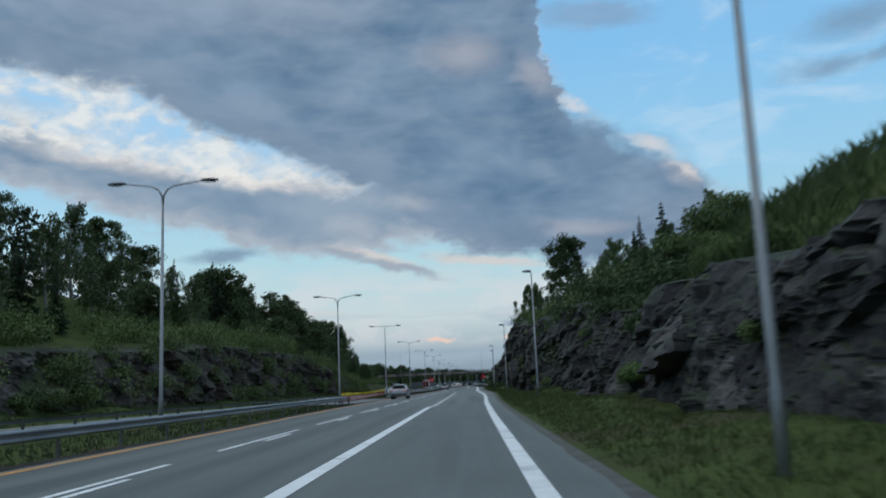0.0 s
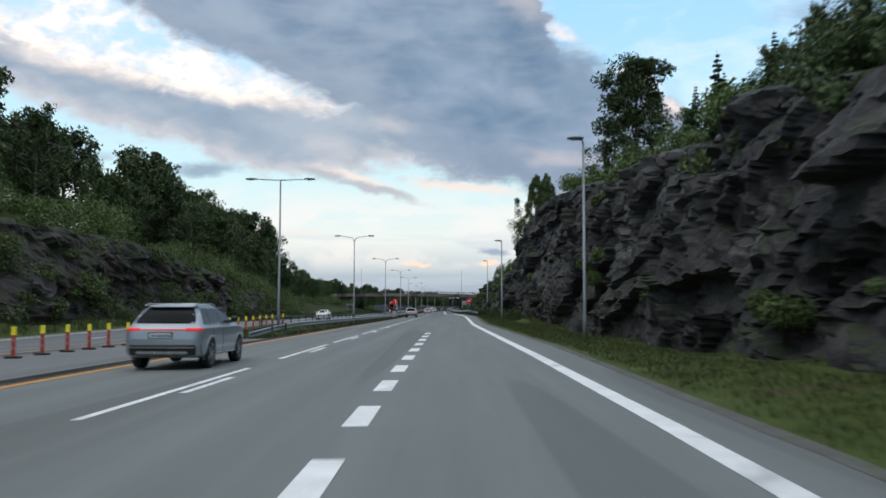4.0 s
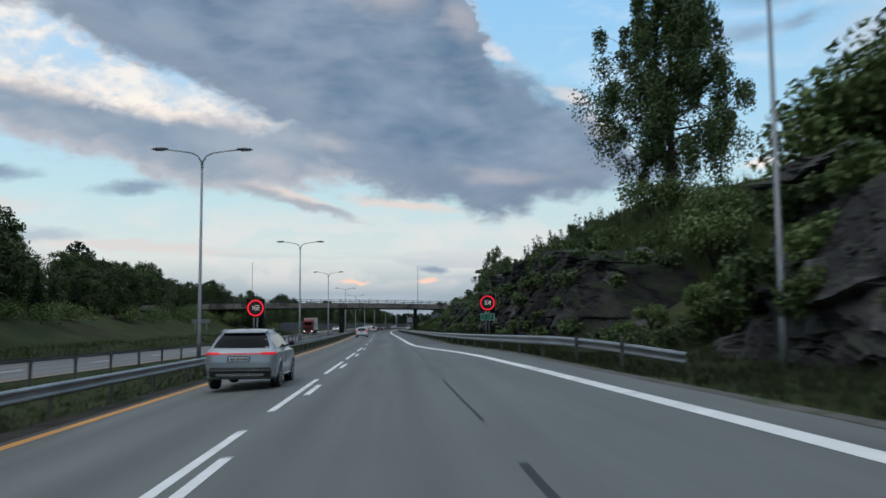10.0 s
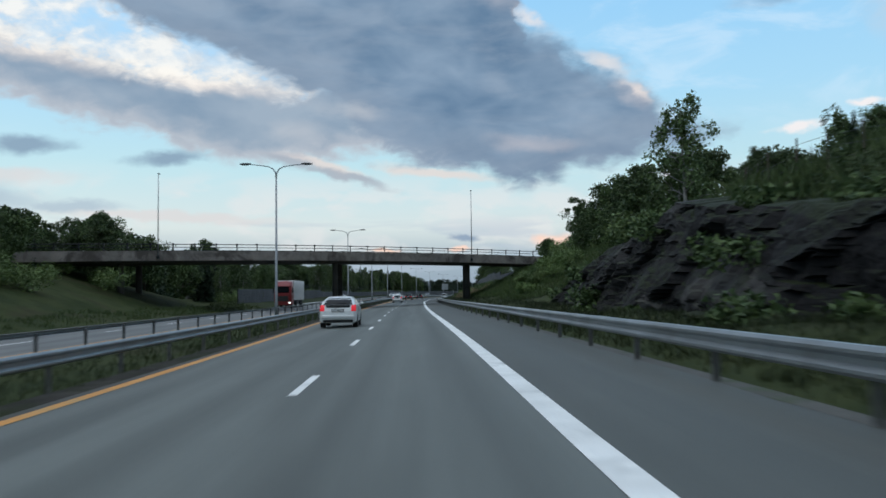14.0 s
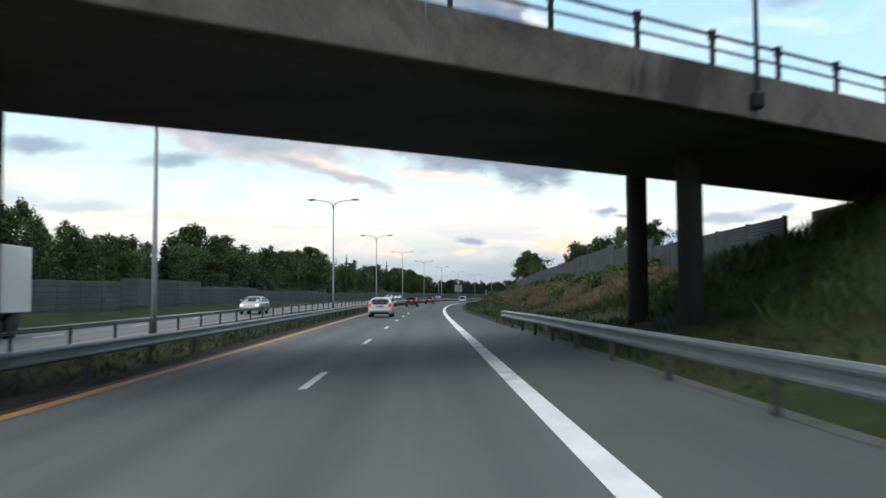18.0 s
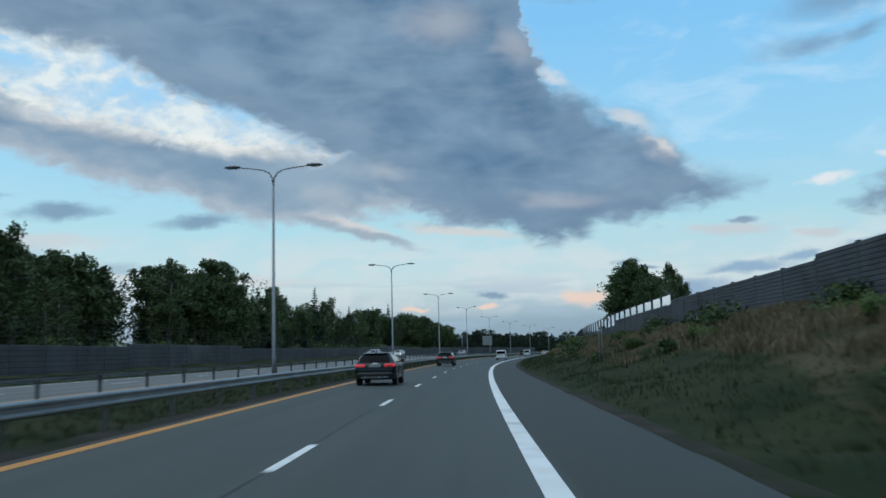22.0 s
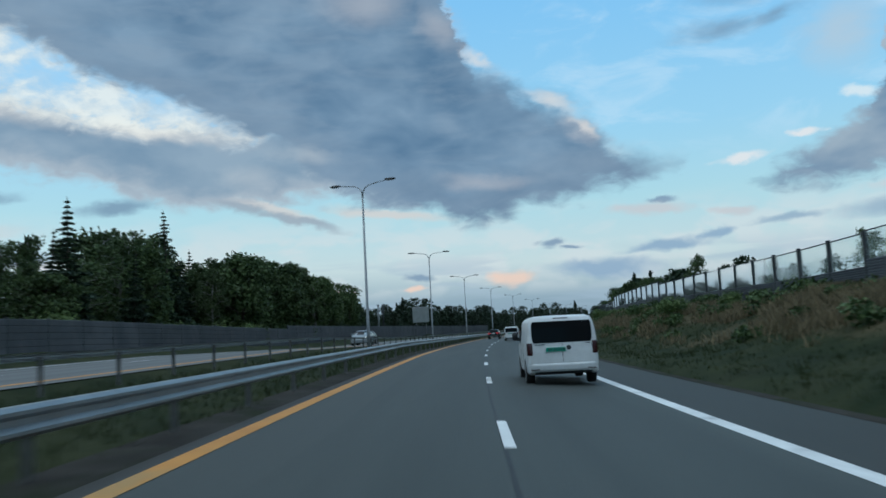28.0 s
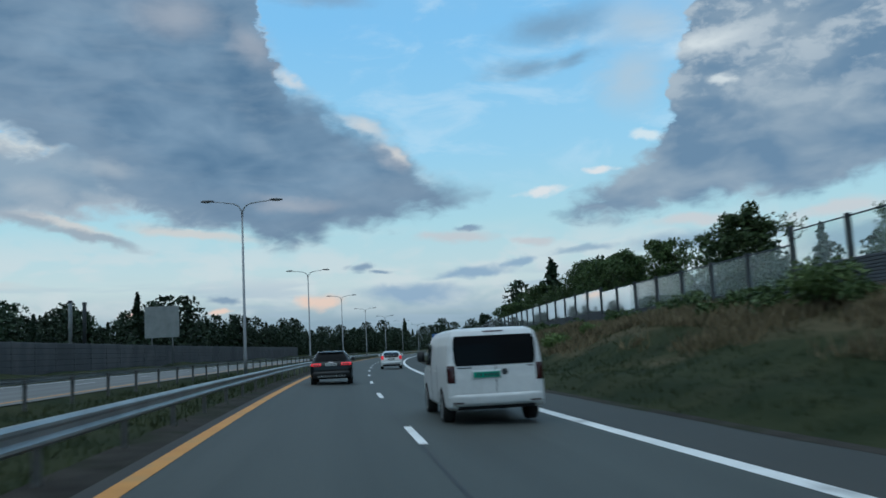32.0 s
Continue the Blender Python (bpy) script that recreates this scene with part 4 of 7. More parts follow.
for s0, s1, wd in ((160, 168, 0.03), (196.6, 199.4, 0.045), (203, 212.5, 0.03), (221, 252, 0.02)):
    ribbon("asphalt_joint", s0, s1, lambda s: worn(s) - wd, lambda s: worn(s) + wd, 0.003, M["seam"], 1.0, "dark sealed crack where the merging lane ends", "structure", "road joint")

ribbon("asphalt_joint", 500, 600, lambda s: right_edge(s) + 0.15, lambda s: right_edge(s) + 0.19 + wig(2 * s), 0.003, M["seam"], 1.0, "dark open joint beside the edge line", "structure", "road joint")

# ---- guard rails ----
PROF = [(0.0, 0.155), (0.035, 0.15), (0.075, 0.11), (0.075, 0.075), (0.02, 0.03), (0.02, -0.03), (0.075, -0.075), (0.075, -0.11), (0.035, -0.15), (0.0, -0.155)]


def guard_rail(s0, s1, lat, face, label, flare0=False, flare1=False, pitch=4.0, top=0.72, slim=1.0):
    """Steel W-profile rail on posts; face +1 turns its ridges to the right."""
    root = thing("guard_rail", stand(s0, lat(s0), 0), label, "guard rail")
    inv = root.matrix_basis.inverted()
    n = int((s1 - s0) / pitch)
    for i in range(n):
        a, b = s0 + i * pitch, s0 + (i + 1) * pitch
        bd = Build()
        rings = []
        for s in (a - 0.06, (a + b) / 2, b + 0.06):
            drop = 0.0
            off = 0.0
            if flare0:
                k = max(0.0, 1 - (s - s0) / 10.0)
                drop += 0.42 * k * k
                off += 0.9 * k * k * (1 if lat(s) > 0 else -1)
            if flare1:
                k = max(0.0, 1 - (s1 - s) / 10.0)
                drop += 0.30 * k * k
                off += 1.0 * k * k * (1 if lat(s) > 0 else -1)
            k = 0.004 if i % 2 else 0.0
            rings.append([inv @ P(s, lat(s) + off + face * (x + k), top - 0.155 * slim - drop + z * slim) for x, z in PROF] + [inv @ P(s, lat(s) + off + face * (x - 0.006 + k), top - 0.155 * slim - drop + z * slim) for x, z in reversed(PROF)])
        bd.loft(rings)
        part("beam", bd.me("beam", M["steel"]), root)
        sp = (a + b) / 2
        q = inv @ stand(sp, lat(sp) - face * 0.06)
        part("post", RAILPOST, root, m=q)


bd = Build()
bd.box(-0.05, -0.028, -0.5, 0.05, 0.028, 0.70, c=0.008)
bd.box(-0.04, -0.04, 0.46, 0.055, 0.04, 0.66)
RAILPOST = bd.me("post", M["post"])
guard_rail(-80, 83, lambda s: -5.05 + 0.9 * left_shift(s), 1, "galvanised steel guard rail on posts in the central reservation", flare1=True)
guard_rail(120, 900, lambda s: float(np.interp(s, [575, 605], [-5.05, -4.6])), 1, "long galvanised steel guard rail on posts in the central reservation", flare0=True)
guard_rail(-80, 95, lambda s: -9.75, -1, "slim steel guard rail of the oncoming carriageway seen from behind", top=0.76, slim=0.5)
guard_rail(138, 900, lambda s: -9.75, -1, "slim steel guard rail of the oncoming carriageway seen from behind", top=0.76, slim=0.5)
guard_rail(211, 421, lambda s: float(np.interp(s, [200, 211, 222, 240, 262, 330, 440], [9.0, 8.3, 7.4, 6.42, 5.86, 5.74, 5.6])), -1, "galvanised steel guard rail on the outer shoulder with lowered ends", True, True)

# ---- street lamps ----


def double_lamp(m, straight=False):
    root = thing("street_lamp", m, "tall grey steel street lamp with two straight level arms" if straight else "tall grey steel double-armed street lamp on the central reservation", "street lamp", "double street lamps along the median")
    b = Build()
    b.lathe([(0.115, -0.4), (0.115, 1.2), (0.10, 1.25), (0.055, 11.1 if straight else 10.3)], 10)
    part("pole", b.me("pole", M["pole"], True), root)
    b = Build()
    b.lathe([(0.17, 0.0), (0.17, 0.03), (0.12, 0.03)], 10)
    part("base_flange", b.me("base_flange", M["post"]), root)
    for sg in (-1, 1):
        b = Build()
        b.tube([(0, 0, 11.08), (1.0 * sg, 0, 11.12), (1.95 * sg, 0, 11.16)] if straight else [(0, 0, 10.1), (0.03 * sg, 0, 10.5), (0.22 * sg, 0, 10.82), (0.55 * sg, 0, 10.98), (1.2 * sg, 0, 11.08), (1.95 * sg, 0, 11.16)], [0.042, 0.036, 0.03] if straight else [0.055, 0.05, 0.042, 0.038, 0.034, 0.03], 8)
        arm = part("arm", b.me("arm", M["pole"], True), root)
        b = Build()
        rings = []
        for x, wd, zt, zb in ((1.78, 0.05, 0.05, -0.03), (1.86, 0.11, 0.08, -0.05), (2.05, 0.15, 0.10, -0.06), (2.35, 0.16, 0.09, -0.06), (2.55, 0.11, 0.06, -0.05), (2.62, 0.05, 0.03, -0.03)):
            rings.append([Vector((x * sg, yy * wd, 11.17 + (zt if zz > 0 else zb) * abs(zz))) for yy, zz in ((-1, 0.2), (-0.7, 0.8), (0, 1), (0.7, 0.8), (1, 0.2), (1, -0.6), (0, -1), (-1, -0.6))])
        b.loft(rings)
        head = part("lamp_head", b.me("lamp_head", M["lamphead"], True), root, "dark flat lamp housing")
        b = Build()
        b.box(min(2.0 * sg, 2.45 * sg), -0.11, 11.095, max(2.0 * sg, 2.45 * sg), 0.11, 11.112)
        part("lens", b.me("lens", M["lens"]), head)
    return root


LAMPS = [38.2, 89.7, 136.9, 185.1, 235.8, 285.3, 338.9, 402.5, 457.3, 507.8, 558.7, 610.6, 658.2, 706.9, 754.9, 802.9]
first = None
for s in [-12.0] + LAMPS + [LAMPS[-1] + 48 * k for k in range(1, 7)]:
    # one pole stands twisted on its foot
    m = stand(s, -7.78, 0.1, -24 if 655 < s < 661 else 0)
    if 136 < s < 138:
        double_lamp(m, True)
        continue
    first = copy_thing(first, m) if first else double_lamp(m)


def single_lamp(m):
    root = thing("street_lamp", m, "slim grey single street lamp on the grass verge", "street lamp", "single street lamps along the verge")
    b = Build()
    b.lathe([(0.09, -0.5), (0.09, 1.1), (0.075, 1.15), (0.045, 8.85)], 10)
    part("pole", b.me("pole", M["pole"], True), root)
    b = Build()
    b.tube([(0, 0, 8.7), (-0.03, 0, 8.9), (-0.2, 0, 8.97)], [0.045, 0.04, 0.035], 8)
    part("arm", b.me("arm", M["pole"], True), root)
    b = Build()
    rings = []
    for x, wd, zt, zb in ((0.02, 0.06, 0.05, -0.03), (-0.1, 0.12, 0.09, -0.05), (-0.4, 0.15, 0.10, -0.06), (-0.62, 0.10, 0.06, -0.05), (-0.68, 0.05, 0.03, -0.02)):
        rings.append([Vector((x, yy * wd, 9.0 + (zt if zz > 0 else zb) * abs(zz))) for yy, zz in ((-1, 0.2), (-0.7, 0.8), (0, 1), (0.7, 0.8), (1, 0.2), (1, -0.6), (0, -1), (-1, -0.6))])
    b.loft(rings)
    head = part("lamp_head", b.me("lamp_head", M["lamphead"], True), root, "dark flat lamp housing")
    b = Build()
    b.box(-0.5, -0.1, 8.925, -0.15, 0.1, 8.942)
    part("lens", b.me("lens", M["lens"]), head)
    return root


first = None
for s, l, top in ((10.9, 10.0, 9.5), (63.0, 11.0, 9.5), (109.3, 10.5, 8.65), (155.2, 9.85, 8.0), (209.0, 10.65, 9.05)):
    m = stand(s, l, ground_h(s, l))
    tall_ = (top - m.translation.z) / 9.06
    first = first or single_lamp(m)
    first.matrix_basis = m
    if s > 11:
        copy_thing(first, m @ Matrix.Diagonal((1, 1, tall_, 1)))
first.matrix_basis = stand(10.9, 10.0, ground_h(10.9, 10.0))

# ---- rock cuttings ----


def chance(i, j, k):
    """A repeatable random number for a cell."""
    q = np.sin(i * 127.1 + j * 311.7 + k * 74.7) * 43758.5453
    return q - np.floor(q)


def facets(u, v, size, seed):
    """Depth of a face split into flat tilted blocks of about that size."""
    u, v = u / size, v / size
    iu, iv = np.floor(u), np.floor(v)
    best = np.full(u.shape, 1e9)
    out = np.zeros(u.shape)
    for di in (-1, 0, 1):
        for dj in (-1, 0, 1):
            ci, cj = iu + di, iv + dj
            x, y = ci + chance(ci, cj, seed), cj + chance(ci, cj, seed + 1)
            d = (u - x) ** 2 + (v - y) ** 2 + 0.5 * np.abs((u - x) * (v - y))
            depth = chance(ci, cj, seed + 2) - 0.5 + (chance(ci, cj, seed + 3) - 0.5) * 1.1 * (u - x) + (chance(ci, cj, seed + 4) - 0.5) * 1.1 * (v - y)
            near = d < best
            best = np.where(near, d, best)
            out = np.where(near, depth, out)
    return out * size


def rock_face(name, s0, s1, footf, crestf, runf, side, material, label, seed, ds=0.22, rows=70):
    """Blasted rock: steep, jointed into tilted blocks of three sizes."""
    ss_ = np.arange(s0, s1, ds)
    n = rows + 1
    t = np.linspace(0, 1, n)[None, :]
    c = np.array([crestf(q) + 0.25 for q in ss_])[:, None]
    f = np.array([footf(q) for q in ss_])[:, None]
    r = np.array([runf(q) for q in ss_])[:, None]
    s_ = ss_[:, None] + 0 * t
    z = -0.4 + t * (c + 0.7)
    ends = smooth(s_, s0, s0 + 8) * (1 - smooth(s_, s1 - 8, s1))
    bend = np.array([[noise.noise((a * 0.13, b * 0.2, seed)) for b in np.linspace(0, 10, n)] for a in ss_])
    fine = np.array([[noise.noise((a * 1.3, b * 1.6, seed + 3)) for b in np.linspace(0, 10, n)] for a in ss_])
    u = 0.52 * s_ + 0.45 * z + 1.1 * bend
    v = z - 0.10 * s_ + 1.3 * bend
    d = 0.50 * facets(u, v, 2.3, seed) + 0.55 * facets(u + 7, v - 0.3 * u, 1.0, seed + 9) + 0.55 * facets(u - 0.3 * v, v + 3, 0.45, seed + 21) + 1.2 * bend + 0.10 * fine
    d = d * (0.35 + 0.65 * ends) * np.minimum(1.0, 0.25 + c / 9.0)
    prof = r * (0.10 + 0.50 * t + 0.30 * t * t + 0.9 * np.maximum(0, t - 0.93) / 0.07)
    prof = prof - d * np.minimum(1.0, 0.35 + 3.5 * t * (1.15 - t))
    zz = (z + 0.22 * facets(u, v + 11, 0.9, seed + 31) * np.minimum(1, t * 4)) * (0.3 + 0.7 * ends) - 0.5 * (1 - ends)
    lat = f + side * np.maximum(prof, -0.7)
    verts = [P(s_[i, j], lat[i, j], zz[i, j]) for i in range(len(ss_)) for j in range(n)]
    fc = [(i * n + j, (i + 1) * n + j, (i + 1) * n + j + 1, i * n + j + 1) for i in range(len(ss_) - 1) for j in range(rows)]
    if side < 0:
        fc = [tuple(reversed(q)) for q in fc]
    return thing(name, Matrix(), label, "rock face", "", mesh(name, verts, fc, material), "structure")


rock_face("rock_face_east", -70, 221, foot, crest, run, 1, M["rock"], "dark blasted rock cutting with cracks and ledges", 1.0)
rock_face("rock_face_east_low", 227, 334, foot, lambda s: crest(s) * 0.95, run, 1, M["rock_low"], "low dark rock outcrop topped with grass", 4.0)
rock_face("rock_face_west", 8, 232, left_foot, left_crest, left_run, -1, M["rock_left"], "dark rock ledge partly overgrown with moss", 7.0, 0.45, 32)

# ---- overbridge ----
SLOPE = 0.61


def deck_edge(l, far=0.0):
    return 392.0 + (l - 10.0) * SLOPE + far


def bridge_z(l):
    return 5.35 + 0.006 * (l + 10) - 0.00045 * (l + 8) ** 2 + 0.2


def bpoint(l, w_, z):
    """Point of the deck: l across the motorway, w_ metres from its near edge along the road, z above zero level."""
    p = P(deck_edge(l, w_), l, 0)
    return Vector((p.x, p.y, z))


bridge = thing("bridge", Matrix(), "stained concrete motorway overbridge on slim columns", "bridge")
LB = np.linspace(-58, 27, 35)
b = Build()
b.loft([[bpoint(l, 0.6, bridge_z(l)), bpoint(l, 9.0, bridge_z(l)), bpoint(l, 13.5, bridge_z(l) + 0.9), bpoint(l, 13.5, bridge_z(l) + 1.0), bpoint(l, 0, bridge_z(l) + 1.0), bpoint(l, 0, bridge_z(l) + 0.45)] for l in LB])
part("deck", b.me("deck", M["concrete_dark"]), bridge, "dark concrete deck")
for w0, w1 in ((-0.22, 0.0), (13.5, 13.72)):
    for i in range(len(LB) - 1):
        a, c = LB[i] + 0.002, LB[i + 1] - 0.002
        b = Build()
        b.loft([[bpoint(l, w0, bridge_z(l) + (0.15 if w0 < 0 else 0.92)), bpoint(l, w1, bridge_z(l) + (0.15 if w0 < 0 else 0.92)), bpoint(l, w1, bridge_z(l) + 1.22), bpoint(l, w0, bridge_z(l) + 1.22)] for l in (a, c)])
        part("fascia_panel", b.me("fascia_panel", M["concrete"]), bridge)
    wm = (w0 + w1) / 2
    for hh, rr in ((1.62, 0.035), (1.95, 0.045)):
        b = Build()
        b.tube([bpoint(l, wm, bridge_z(l) + hh) for l in LB], rr, 6)
        part("handrail", b.me("handrail", M["rail_dark"]), bridge)
    b = Build()
    b.box(-0.05, -0.05, 0, 0.05, 0.05, 0.85)
    b.box(-0.08, -0.07, 0.62, 0.08, 0.07, 0.86, c=0.01)
    pm = b.me("rail_post", M["rail_dark"])
    for l in np.arange(-57, 27, 2.05):
        part("rail_post", pm, bridge, m=Matrix.Translation(bpoint(l, wm, bridge_z(l) + 1.2)))
for l in (-30.0, -7.9, 9.4):
    for w_ in (3.9, 9.9):
        b = Build()
        p = bpoint(l, w_, 0)
        zb = p.z = float(level(deck_edge(l, w_), l)) - 0.6
        b.lathe([(0.36, 0), (0.36, bridge_z(l) - zb + 0.02), (0.37, bridge_z(l) - zb + 0.5)], 14)
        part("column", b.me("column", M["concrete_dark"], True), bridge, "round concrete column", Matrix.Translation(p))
for l0, l1 in ((20.0, 29.0), (-60, -50)):
    b = Build()
    b.loft([[bpoint(l, w_, -0.5), bpoint(l, w_, bridge_z(l) + 0.02)] + [bpoint(l, w2, bridge_z(l) + 0.02), bpoint(l, w2, -0.5)] for l, w_, w2 in ((l0, 0.5, 13.0), (l1, -0.2, 13.7))])
    part("abutment", b.me("abutment", M["concrete"]), bridge, "pale concrete abutment")


def mast(l, w_, top):
    p = bpoint(l, w_, bridge_z(l) + 0.6)
    m = thing("street_lamp", Matrix.Translation(p), "slim grey lamp mast fixed to the bridge edge", "street lamp", "lamp masts on the bridge")
    b = Build()
    b.lathe([(0.07, 0), (0.04, top - p.z)], 8)
    part("pole", b.me("pole", M["pole"], True), m)
    b = Build()
    b.box(-0.1, -0.05, top - p.z, 0.1, 0.5, top - p.z + 0.09, c=0.03)
    part("lamp_head", b.me("lamp_head", M["lamphead"]), m)
    b = Build()
    b.box(-0.14, -0.12, -0.25, 0.14, 0.3, 0.12, c=0.03)
    part("bracket", b.me("bracket", M["rail_dark"]), m)


mast(9.8, -0.4, 15.4)
mast(-25.5, -0.4, 14.9)

# ---- noise barriers ----


def barrier(name, label, s0, s1, lat, base, height, pitch, material, clear_top=None, cap=0.0, group="", rough=0):
    """Panels between posts on a line beside the road; clear_top(s) gives the height of the glazed strip over the panel."""
    root = thing(name, stand(s0, lat(s0), 0), label, "noise barrier", group)
    inv = root.matrix_basis.inverted()
    s = s0
    while s < s1 - 0.1:
        a, b_ = s, min(s + pitch, s1)
        sm = (a + b_) / 2
        h0 = base(sm)
        h1 = h0 + height(sm)
        # one ribbed panel: grooves every few decimetres
        n = 14 if lat(s0) > 0 else 6
        side = []
        for k in range(n):
            za, zb = h0 + (h1 - h0) * k / n, h0 + (h1 - h0) * (k + 1) / n
            side += [(-0.045, za), (-0.075, za + 0.025), (-0.075, zb - 0.025)]
        side = [(0.06, h0 - 0.7), (-0.045, h0 - 0.7)] + side + [(-0.045, h1), (0.06, h1)]
        bd = Build()
        bd.loft([[inv @ P(q, lat(q) + (x if lat(s0) > 0 else -x), z) for x, z in side] for q in (a + 0.07, b_ - 0.07)])
        panel = part("panel", bd.me("panel", material), root)
        ct = clear_top(sm) if clear_top else 0
        if ct > 0:
            bd = Build()
            bd.loft([[inv @ P(q, lat(q) - 0.012, h1 + 0.03), inv @ P(q, lat(q) + 0.012, h1 + 0.03), inv @ P(q, lat(q) + 0.012, h1 + ct), inv @ P(q, lat(q) - 0.012, h1 + ct)] for q in (a + 0.09, b_ - 0.09)])
            ob = part("clear_panel", bd.me("clear_panel", M["clear"]), root, "clear acrylic panel")
            ob.visible_shadow = False
            bd = Build()
            bd.tube([inv @ P(q, lat(q), h1 + ct + 0.01) for q in (a, b_)], 0.03, 6)
            part("top_rail", bd.me("top_rail", M["wallpost"]), root)
        bd = Build()
        top = max(h1, base(a) + height(a)) + (ct + 0.12 if ct else 0.06)
        bd.box(-0.09, -0.09, h0 - 0.6, 0.09, 0.09, top, m=inv @ stand(a, lat(a), 0), c=0.012)
        part("post", bd.me("post", M["wallpost"]), root)
        s += pitch
    return root


wr = lambda s: float(np.interp(s, [400, 425, 470, 2000], [17.6, 17.0, 17.0, 17.0]))
stepped = lambda s, v: [b for a, b in v if s >= a][-1]
rb = lambda s: 2.6 + 0.03 * math.sin(s * 0.05)
rh = lambda s: stepped(s, [(0, 2.0), (428, 2.6), (441, 2.95), (462, 2.75), (500, 2.5), (527, 2.2), (560, 1.7), (600, 1.75), (640, 1.45), (690, 1.7), (733, 1.05), (760, 1.3)])
rc = lambda s: 0.0 if s < 527 else stepped(s, [(0, 0.75), (560, 1.25), (640, 1.45), (700, 1.5), (733, 1.6)])
barrier("noise_barrier", "long dark grey noise barrier with clear top panels on a bank", 408, 900, wr, rb, rh, 4.0, M["wall"], rc)
lw = lambda s: -24.2
lb_ = lambda s: 0.15
lh = lambda s: stepped(s, [(0, 2.4), (330, 2.6), (446, 2.9), (467.3, 2.35), (497, 2.0), (530, 2.2), (556, 1.9), (640, 2.2), (700, 2.6)])
barrier("noise_barrier", "weathered grey noise barrier behind the oncoming carriageway", 404, 900, lw, lb_, lh, 4.0, M["wall_left"])

# wire mesh fence on top of the bank behind that barrier
fence = thing("mesh_fence", stand(470, -25.2, 0.3), "dark wire mesh fence behind the grey barrier", "fence")
inv = fence.matrix_basis.inverted()
bd = Build()
bd.box(-0.03, -0.03, 0, 0.03, 0.03, 3.6)
fp = bd.me("post", M["wallpost"])
for s in np.arange(470, 640, 3.4):
    part("post", fp, fence, m=inv @ stand(float(s), -25.2, 0.2))
for h in np.arange(2.2, 3.75, 0.3):
    bd = Build()
    bd.tube([inv @ P(s, -25.2, 0.2 + h) for s in np.arange(470, 640.5, 5)], 0.012, 4)
    part("wire", bd.me("wire", M["wallpost"]), fence)

# field fence on the low hill
fence = thing("field_fence", stand(283, 16.6, 5), "old wire field fence with thin leaning posts", "fence")
inv = fence.matrix_basis.inverted()
tops = []
for i, s in enumerate(np.arange(281, 318, 2.3)):
    s = float(s)
    l = 16.8 - 0.02 * (s - 281)
    bd = Build()
    bd.tube([(0, 0, -0.3), (0.06 * math.sin(i * 2.3), 0.05 * math.cos(i * 1.7), 1.55)], 0.035, 6)
    m = inv @ stand(s, l, ground_h(s, l))
    part("post", bd.me("post", M["bark"]), fence, m=m)
    tops.append(m @ Vector((0.06 * math.sin(i * 2.3), 0.05 * math.cos(i * 1.7), 1.3)))
for k in (0.0, 0.4, 0.8):
    bd = Build()
    bd.tube([p - Vector((0, 0, k)) for p in tops], 0.008, 4)
    part("wire", bd.me("wire", M["wallpost"]), fence)

# ---- signs ----


def text_mesh(body, size, material, name):
    cu = bpy.data.curves.new(name, "FONT")
    cu.body, cu.size, cu.extrude, cu.align_x, cu.align_y = body, size, 0.004, "CENTER", "CENTER"
    cu.offset = -0.008 * size / 0.3
    ob = new(name + "_tmp", cu)
    me = bpy.data.meshes.new_from_object(ob.evaluated_get(bpy.context.evaluated_depsgraph_get()))
    bpy.data.objects.remove(ob)
    me.materials.clear()
    me.materials.append(material)
    me.name = name
    return me


UP = pose(0, 0, 0, 90, 0, 0)


